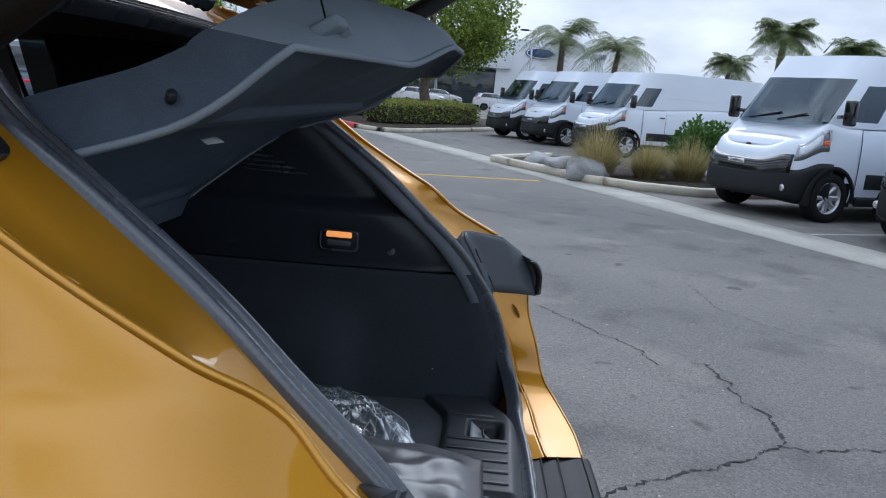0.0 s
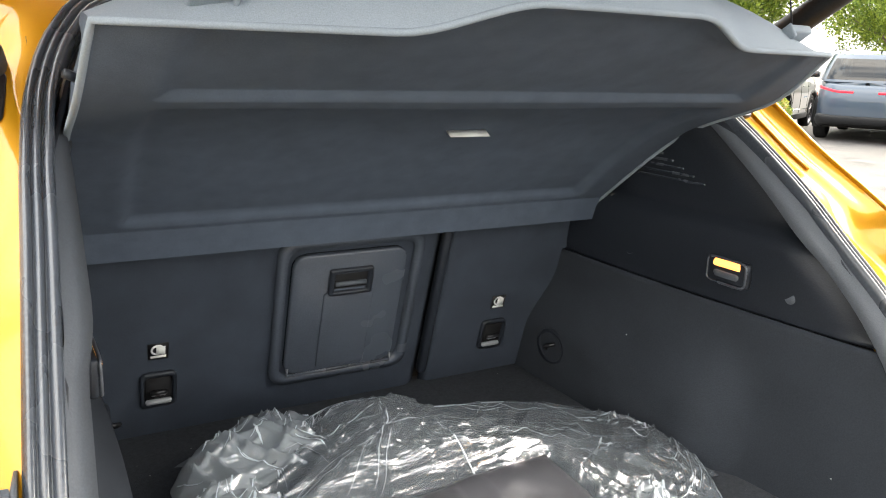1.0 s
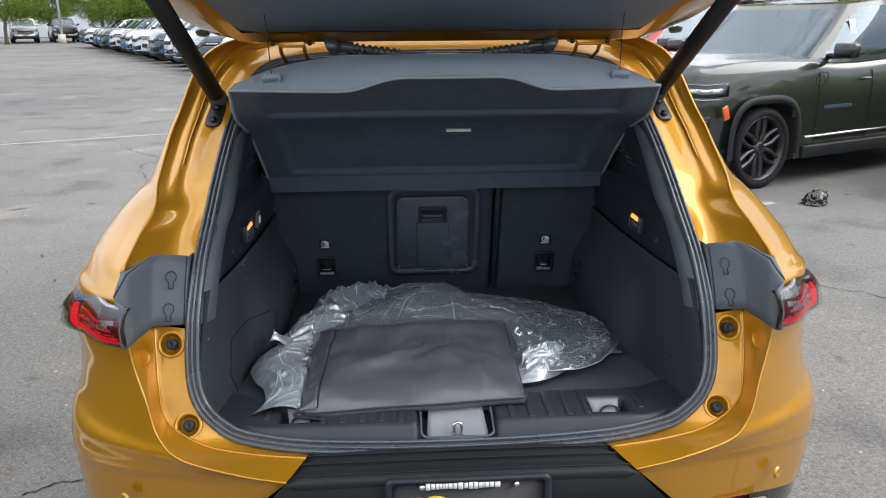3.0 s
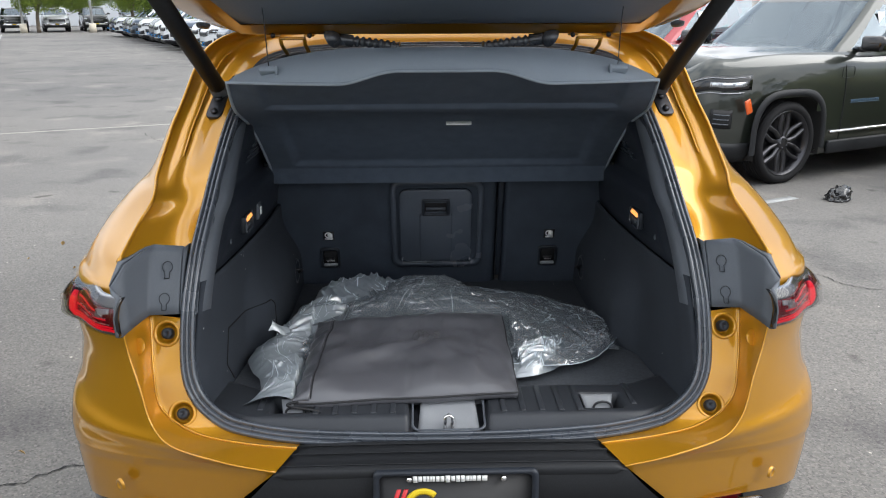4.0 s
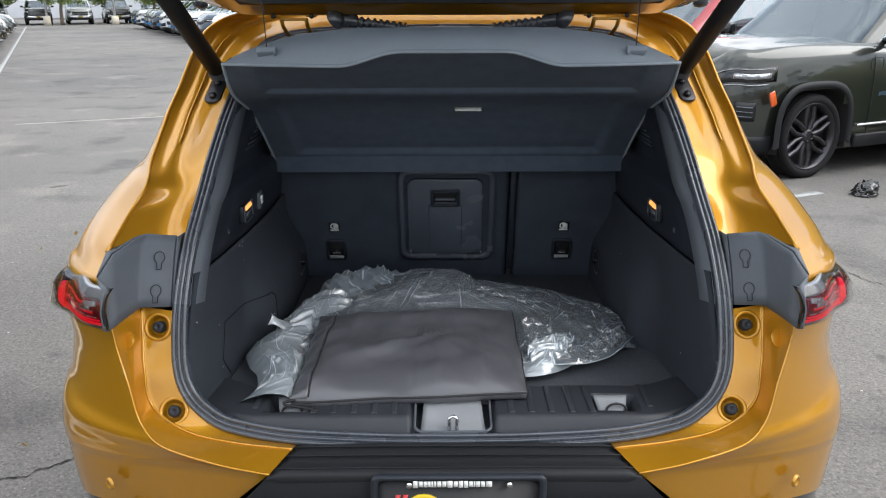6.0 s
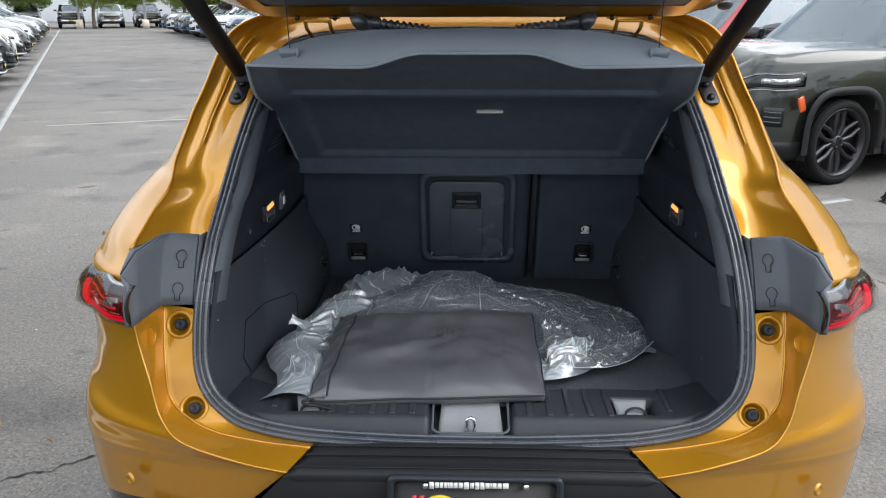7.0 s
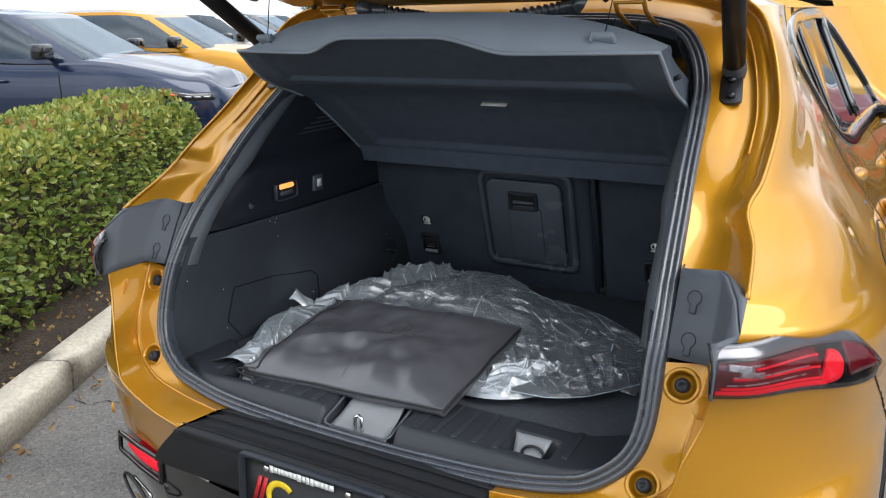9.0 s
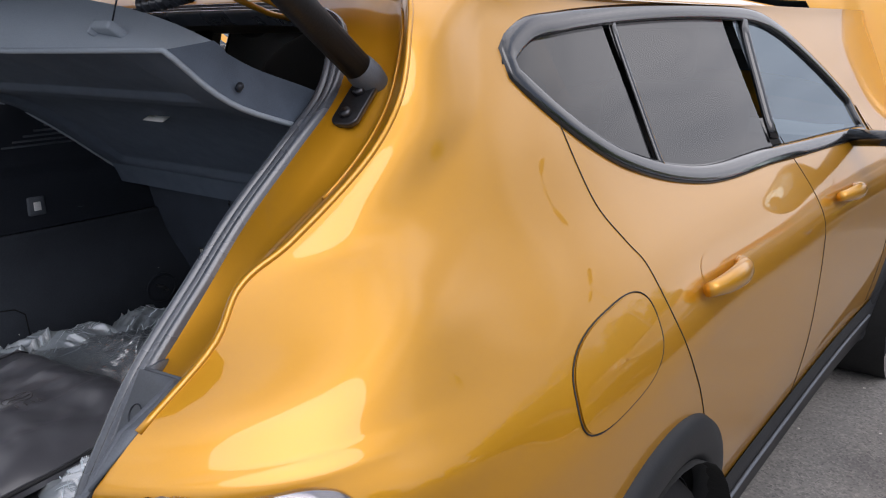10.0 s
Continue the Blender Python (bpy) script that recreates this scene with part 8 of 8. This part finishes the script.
def hedge(label, length, depth, height, n, size, at, turn, seed, tips=0.25):
    """A clipped hedge: a solid dark box as its core and leaves at its faces; its own x runs along it."""
    rnd = random.Random(seed)
    h = thing("hedge", label, "hedge", at=at, turn=turn)
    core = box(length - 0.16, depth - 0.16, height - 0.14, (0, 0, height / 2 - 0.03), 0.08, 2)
    part("dark_core", core, SOIL, h)
    groups = ([], [], [])
    for _ in range(n):
        pick = rnd.random()
        tot = length * depth + 2 * length * height + 2 * depth * height
        lim = [length * depth / tot, (length * depth + 2 * length * height) / tot]
        inn = abs(rnd.gauss(0, 0.045))
        if pick < lim[0]:
            p, o = [rnd.uniform(-length / 2, length / 2), rnd.uniform(-depth / 2, depth / 2), height - inn], (0, 0, 1)
        elif pick < lim[1]:
            s = rnd.choice((-1, 1))
            p, o = [rnd.uniform(-length / 2, length / 2), s * (depth / 2 - inn), rnd.uniform(0.06, height)], (0, s, 0)
        else:
            s = rnd.choice((-1, 1))
            p, o = [s * (length / 2 - inn), rnd.uniform(-depth / 2, depth / 2), rnd.uniform(0.06, height)], (s, 0, 0)
        q = Vector(p)
        wob = noise.noise(q * 2.1 + Vector((seed, 0, 0))) * 0.07 + noise.noise(q * 6.0) * 0.03
        p = q + Vector(o) * wob
        if p.z > height - 0.16:
            p.z -= 0.10 * max(0, abs(p.x) - (length / 2 - 0.15)) / 0.15 * 0.8 + 0.08 * max(0, abs(p.y) - (depth / 2 - 0.15)) / 0.15
        if p.z < 0.22 and rnd.random() < 0.55:
            continue
        top = p.z > height - rnd.uniform(0.05, 0.36)
        shoot = noise.noise(p * 2.3 + Vector((seed, 7, 3))) > 0.12 and p.z > height - 0.22 and rnd.random() < 0.30
        groups[2 if shoot else 1 if (rnd.random() < (0.75 if top else tips * 0.5)) else 0].append((p, o))
    for nm, g, m in (("foliage", groups[0], LEAF_HEDGE), ("young_foliage", groups[1], LEAF_TIP), ("orange_shoots", groups[2], LEAF_ORANGE)):
        o = part(nm, leaf_mesh(nm, g, size, m, rnd), m, h)
        tagged(o, kind="stuff")
    return h


c0 = lot(-4.55, -0.62)
hedge("clipped green hedge with yellow-green tops behind a kerb", 8.6, 0.95, 0.92, 56000, 0.027, (c0.x, c0.y, 0.08), LOT_TURN + 90, 3)
c1 = lot(-2.18, 10.35)
hedge("clipped hedge on a small kerbed island", 3.3, 1.05, 0.98, 13000, 0.034, (c1.x, c1.y, 0.085), LOT_TURN, 5)
for k, (x, y, ln, tn) in enumerate(((31.5, 2.9, 7.0, -28), (36.4, 7.9, 6.4, 42), (38.5, 3.4, 7.0, -15), (77.5, 25, 9.0, -62))):
    hedge("low clipped hedge on a far island", ln, 1.1, 0.85, 5200, 0.06, (x, y, 0.09 if k < 3 else 0.0), tn, 20 + k)


def tree(label, height, spread, seed, leaves=7000, size=0.14, trunk=0.13, crown_low=0.38, tall=0.62):
    rnd = random.Random(seed)
    t = thing("tree", label, "tree")
    base = crown_low * height
    trunk_pts = [(0.06 * math.sin(k) * (k > 0), 0.05 * math.cos(1.7 * k) * (k > 0), base * k / 5) for k in range(6)]
    tr = part("trunk", tube(trunk_pts, [trunk * (1.25 - 0.08 * k) for k in range(6)], 10), BARK, t)
    centre_ = Vector((0, 0, base + (height - base) * 0.5))
    tips = []
    for k in range(9):
        a = 2 * math.pi * k / 9 + rnd.uniform(-0.3, 0.3)
        r = spread * rnd.uniform(0.45, 0.85)
        end = Vector((r * math.cos(a), r * math.sin(a), base + (height - base) * rnd.uniform(0.25, 0.85)))
        mid = Vector((r * 0.35 * math.cos(a), r * 0.35 * math.sin(a), base + (end.z - base) * 0.55))
        part("limb", tube([trunk_pts[-1], mid, end], [trunk * 0.6, trunk * 0.35, trunk * 0.1], 6), BARK, tr)
        tips.append(end)
    clumps = []
    for k in range(46):
        a, u = rnd.uniform(0, 2 * math.pi), rnd.uniform(-1, 1)
        rr = rnd.uniform(0.55, 1.0) ** 0.5
        s = math.sqrt(1 - u * u)
        clumps.append((centre_ + Vector((spread * rr * s * math.cos(a), spread * rr * s * math.sin(a), (height - base) * 0.5 * rr * u * (0.9 if u > 0 else 0.8))), spread * rnd.uniform(0.22, 0.38)))
    places = []
    for _ in range(leaves):
        c_, r_ = rnd.choice(clumps)
        v = Vector((rnd.gauss(0, 1), rnd.gauss(0, 1), rnd.gauss(0, 1))).normalized()
        places.append((c_ + v * r_ * rnd.uniform(0.55, 1.05), v))
    o = part("crown", leaf_mesh("crown", places, size, LEAF_TREE, rnd), LEAF_TREE, t)
    return t


round_tree = tree("broad leafy street tree with a dense bright green crown", 6.6, 2.9, 7, 30000, 0.085, 0.2, 0.26)
round_tree.matrix_basis = pose(36.0, 3.45, 0.09) @ Matrix.Scale(1.15, 4)
young = tree("leafy parking lot tree with a rounded bright green crown", 5.0, 2.3, 11, 20000, 0.08, 0.13, 0.34)
young.matrix_basis = Matrix.Translation(lot(51.8, 10.0))
for a, p, k in ((51.8, 13.4, 1), (51.0, 17.2, 2), (66.5, 2.6, 3), (66.0, 9.6, 4), (70.5, 13.2, 5), (70, -2.0, 6), (72, -7.5, 7), (69, 18, 8), (60, 24, 9), (44, 26, 10), (74, 6.2, 11), (56, -10, 12)):
    copy_thing(young, Matrix.Translation(lot(a, p)) @ pose(0, 0, 0, 0, 0, 57 * k))
for x, y, k in ((16.8, 19.0, 1), (19.0, 30.5, 2), (22.5, 20.5, 4), (40, 24, 5), (15.5, 29, 6), (62, 36, 7), (64, 24, 8)):
    copy_thing(round_tree, pose(x, y, 0, 0, 0, 71 * k))


def palm(label, height, seed, fronds=26, reach=2.6):
    rnd = random.Random(seed)
    t = thing("palm_tree", label, "palm tree")
    part("trunk", tube([(0.15 * math.sin(k * 0.5), 0, height * k / 8) for k in range(9)], [0.24 - 0.012 * k for k in range(9)], 10), BARK, t)
    top = Vector((0.15 * math.sin(4), 0, height))
    for k in range(fronds):
        a, lift = rnd.uniform(0, 2 * math.pi), rnd.uniform(-0.25, 1.15)
        verts, faces = [], []
        spine = []
        for i in range(13):
            u = i / 12
            r = reach * (u * math.cos(lift * 0.8) ) * rnd.uniform(0.98, 1.02)
            spine.append(top + Vector((r * math.cos(a), r * math.sin(a), reach * (u * math.sin(lift) - (0.55 + 0.25 * (1 - lift)) * u * u))))
        for i in range(1, 13):
            d = (spine[i] - spine[i - 1]).normalized()
            side = d.cross(Vector((0, 0, 1))).normalized()
            ln = 0.75 * math.sin(math.pi * (0.12 + 0.82 * i / 12)) * reach / 2.6
            for m in range(2):
                for s in (-1, 1):
                    q = spine[i - 1].lerp(spine[i], m / 2)
                    e = q + side * s * ln + d * ln * 0.55 + Vector((0, 0, -ln * rnd.uniform(0.25, 0.7)))
                    n = len(verts)
                    verts += [q, q + d * 0.06, e, e - d * 0.02]
                    faces.append((n, n + 1, n + 2, n + 3))
        me = bpy.data.meshes.new("frond")
        me.from_pydata([tuple(v) for v in verts], [], faces)
        me.materials.append(LEAF_PALM)
        part("frond", me, None, t)
    return t


pa = palm("feathery palm with drooping fronds against the sky", 4.9, 31, 24, 2.7)
pa.matrix_basis = pose(43.7, -3.2, 0)
copy_thing(pa, pose(47.5, -6.7, -0.2, 0, 0, 100))
copy_thing(pa, pose(58, -26, 0.0, 0, 0, 30))
fan = palm("fan palm with a dense dark head", 5.2, 33, 44, 1.9)
fan.matrix_basis = pose(36.8, -12.6, 0)
copy_thing(fan, pose(52, -14.5, -0.6, 0, 0, 40))
copy_thing(fan, pose(40.3, -17.3, -0.3, 0, 0, 80))


def tuft(label, height, spread, n, seed):
    rnd = random.Random(seed)
    verts, faces = [], []
    for _ in range(n):
        a, r0 = rnd.uniform(0, 2 * math.pi), spread * 0.28 * math.sqrt(rnd.random())
        lean = rnd.random() ** 0.7
        h, w = height * rnd.uniform(0.55, 1.12), rnd.uniform(0.004, 0.008)
        side = Vector((-math.sin(a), math.cos(a), 0)) * w
        p0 = Vector((r0 * math.cos(a), r0 * math.sin(a), 0))
        pts = [p0 + Vector((math.cos(a), math.sin(a), 0)) * spread * lean * t ** 1.6 * 0.78 + Vector((0, 0, h * (t * (1 - 0.30 * lean) - 0.38 * lean * t * t))) for t in (0, 0.35, 0.7, 1.0)]
        k = len(verts)
        for i, q in enumerate(pts):
            f = 1 - i / 3.3
            verts += [q - side * f, q + side * f]
        faces += [(k + 2 * i, k + 2 * i + 1, k + 2 * i + 3, k + 2 * i + 2) for i in range(3)]
    me = bpy.data.meshes.new("grass_tuft")
    me.from_pydata([tuple(v) for v in verts], [], faces)
    me.materials.append(LEAF_GRASS)
    return tagged(new("grass_tuft", me), label, "ornamental grass", "grass tufts on the island", "")


for k, (x, y, h, s) in enumerate(((14.0, -1.95, 1.15, 0.95), (14.35, -2.95, 0.80, 0.75), (14.75, -3.85, 0.95, 0.85), (15.8, -3.4, 0.7, 0.7))):
    g = tuft("clump of straw-green ornamental grass on an island", h, s, 1500, 40 + k)
    g.matrix_basis = pose(x, y, 0.09)
for k, (x, y, ln, h) in enumerate(((17.2, -4.6, 2.4, 1.15), (16.3, -5.8, 2.2, 1.0))):
    rnd = random.Random(60 + k)
    b = thing("shrub", "loose dark green shrub behind ornamental grass", "shrub", at=(x, y, 0.08))
    pl = []
    for _ in range(5000):
        v = Vector((rnd.gauss(0, 1), rnd.gauss(0, 1), abs(rnd.gauss(0, 1)))).normalized()
        r = rnd.uniform(0.6, 1.0) * (1 + 0.25 * noise.noise(v * 3))
        pl.append((Vector((v.x * ln / 2 * r, v.y * 0.8 * r, v.z * h * r)), v))
    part("foliage", leaf_mesh("foliage", pl, 0.06, LEAF_BUSH, rnd), LEAF_BUSH, b)
    part("stem", rod((0, 0, 0), (0, 0, h * 0.6), 0.05, 0.03), BARK, b)


def boulder(x, y, r, seed, flat=0.6):
    bm = bmesh.new()
    bmesh.ops.create_icosphere(bm, subdivisions=3, radius=r)
    for v in bm.verts:
        n = noise.noise(v.co / r * 1.3 + Vector((seed, seed, 0))) * 0.35 + noise.noise(v.co / r * 3.5) * 0.12
        v.co *= 1 + n
        v.co.z *= flat
    solo("boulder", bm, ROCK, "grey landscape boulder on the island", "rock", at=pose(x, y, 0.09 + r * flat * 0.45), group="boulders on the island")


boulder(15.4, -0.95, 0.30, 1)
boulder(14.55, -1.35, 0.34, 2)
boulder(13.75, -1.75, 0.42, 3)
boulder(16.6, -1.0, 0.2, 4)
# dry leaves along the kerb
rnd = random.Random(9)
pl = []
for _ in range(160):
    a = rnd.uniform(-8, 0.2)
    p = 0.29 + abs(rnd.gauss(0, 0.035)) if rnd.random() < 0.85 else rnd.uniform(0.3, 1.3)
    pl.append((lot(a, p, 0.008), (0, 0, 0.0)))
for _ in range(500):
    pl.append((lot(rnd.uniform(-9, 0.0), rnd.uniform(-0.2, 0.08), 0.09), (0, 0, 0.2)))
tagged(new("dry_leaves", leaf_mesh("dry_leaves", pl, 0.022, DRY_LEAF, rnd, 0.5, 1.3)), "dry brown leaves scattered along the kerb", "leaf litter", "", "stuff")


# ---- buildings, poles and small things ----
dealer = thing("dealer_building", "white single-storey dealer building with a blue oval sign", "building", at=(104, 13, 0))
dealer.matrix_basis = Matrix.Translation((104, 13, 0)) @ Matrix.Scale(1.3, 4)
part("wall", box(14, 60, 5.6, (7, 10, 2.8), 0.05), WALL_WHITE, dealer)
part("parapet", box(14.4, 60.4, 0.5, (7, 10, 5.7), 0.05), WALL_GREY, dealer)
part("entrance_block", box(4, 9, 6.6, (-1.2, -14, 3.3), 0.06), WALL_WHITE, dealer)
part("entrance_canopy", box(3, 7, 2.4, (-2.2, -7.4, 4.9), 0.06), WALL_WHITE, dealer)
for k in range(14):
    w = part("shop_window", box(0.1, 3.3, 2.9, (-0.04, -9 + 3.6 * k, 1.75), 0.01), SHOP_GLASS, dealer)
    part("window_frame", box(0.14, 0.12, 3.0, (-0.06, -10.8 + 3.6 * k, 1.75), 0.01), WALL_GREY, w)
part("entrance_glass", box(0.1, 5.2, 3.4, (-2.5, -8, 1.9), 0.01), SHOP_GLASS, dealer)
oval = bmesh.new()
bmesh.ops.create_circle(oval, cap_ends=True, segments=40, radius=1.0, matrix=pose(-3.3, -13.6, 5.4, 0, -90, 0) @ Matrix.Diagonal((0.55, 1.45, 1, 1)))
sign = part("oval_sign", thick(oval, 0.12), BLUE_SIGN, dealer, "plain blue oval sign")
ringp = [(-3.44, -13.6 + 1.3 * math.cos(q), 5.4 + 0.46 * math.sin(q)) for q in np.linspace(0, 2 * math.pi, 40)[:-1]]
part("sign_ring", tube(ringp, 0.05, 6, closed=True), WALL_WHITE, sign)
for k in range(3):
    part("sign_mark", box(0.1, 0.55, 0.75, (-3.75, -8.6 + 0.85 * k, 5.1), 0.02), BLUE_SIGN, dealer, "blue lettering shown as bars")

shop = thing("roadside_building", "low white building with a brown roof beyond the trees", "building", at=(24, 34, 0), turn=-35)
part("wall", box(18, 9, 4.4, (0, 0, 2.2), 0.05), WALL_WHITE, shop)
part("roof", box(18.8, 9.8, 0.7, (0, 0, 4.7), 0.2), ROOF_TILE, shop)
for k in range(5):
    part("window", box(1.8, 0.1, 1.3, (-7 + 3.4 * k, -4.52, 2.4), 0.02), SHOP_GLASS, shop)
far = thing("warehouse", "long pale warehouse with a flat roof in the distance", "building", at=(-30, 96, 0), turn=-26)
part("wall", box(90, 12, 6.5, (0, 0, 3.25), 0.05), WALL_WHITE, far)
part("roof", box(91, 13, 0.5, (0, 0, 6.7), 0.05), WALL_GREY, far)
for k in range(12):
    part("window", box(4.2, 0.1, 1.6, (-40 + 7.2 * k, -6.03, 4.4), 0.02), SHOP_GLASS, far)

white_wall = thing("boundary_wall", "tall white boundary wall behind the parked cars", "wall", at=(18.2, 25.6, 0), turn=-33)
part("wall_face", box(9.0, 0.25, 3.1, (0, 0, 1.55), 0.03), WALL_WHITE, white_wall)
part("wall_cap", box(9.2, 0.4, 0.12, (0, 0, 3.15), 0.02), WALL_WHITE, white_wall)
board = thing("street_sign", "dark green street sign with an arched top", "sign", at=(17.55, 24.4, 0), turn=-33)
part("sign_panel", slab([(-1.0, 1.75), (1.0, 1.75), (1.0, 2.2), (0.55, 2.25), (0.3, 2.45), (0, 2.52), (-0.3, 2.45), (-0.55, 2.25), (-1.0, 2.2)], -0.03, 0.03), GREEN_SIGN, board, at=pose(0, 0, 0, 90, 0, 0))
part("sign_mark", box(1.5, 0.02, 0.2, (0, -0.05, 1.98), 0.004), WHITE_LABEL, board, "street name shown as a bar")
for sx in (-0.85, 0.85):
    part("sign_post", rod((sx, 0.05, 0), (sx, 0.05, 2.2), 0.04), POLE, board)


def lamp_post(x, y, h, turn):
    t = thing("lamp_post", "tall pale steel parking lot lamp post", "lamp post", "lamp posts", (x, y, 0), turn)
    part("pole", rod((0, 0, 0.6), (0, 0, h), 0.09, 0.06), POLE, t)
    part("footing", rod((0, 0, 0), (0, 0, 0.7), 0.28, 0.26, 20), CONCRETE, t)
    for s in (1, -1):
        hd = part("lamp_head", box(0.65, 0.32, 0.12, (s * 0.65, 0, h), 0.03), DARK_METAL, t)
        part("lamp_arm", rod((0, 0, h - 0.05), (s * 0.4, 0, h), 0.035), POLE, hd)


for a, p, h in ((53.7, 9.65, 9), (52.8, 14.4, 9), (66, 1.5, 9), (64.5, 6.4, 9), (70, 11.5, 9), (30, 13.2, 9), (12, 24, 9)):
    q = lot(a, p)
    lamp_post(q.x, q.y, h, LOT_TURN)
lamp_post(45.5, 12.4, 9.0, 60)
lamp_post(62, -2.2, 6.6, 80)
lamp_post(60, -4.3, 5.6, 80)

scrap = thing("crumpled_plastic", "crumpled black plastic scrap lying on the asphalt", "litter")
bm = bmesh.new()
bmesh.ops.create_icosphere(bm, subdivisions=4, radius=0.078)
for v in bm.verts:
    q = v.co.copy()
    n = 0.5 * (1 - abs(noise.noise(q * 26))) ** 2 + 0.35 * noise.noise(q * 55) - 0.15
    v.co *= 1 + n
    v.co.z = max(-0.036, v.co.z * 0.8 + 0.03 * math.sin(q.x * 20))
    v.co.x *= 1.15
part("scrap_body", bm, GLOSS_BLACK, scrap)
scrap.matrix_basis = pose(3.57, 5.02, 0.037, 0, 0, 20)
part("scrap_flap", thick(grid([[(0.06 * x, 0.03 * y, 0.03 + 0.015 * math.sin(3 * x + 2 * y)) for x in np.linspace(-1, 1.4, 8)] for y in np.linspace(-1, 1, 6)]), 0.006), GLOSS_BLACK, scrap)
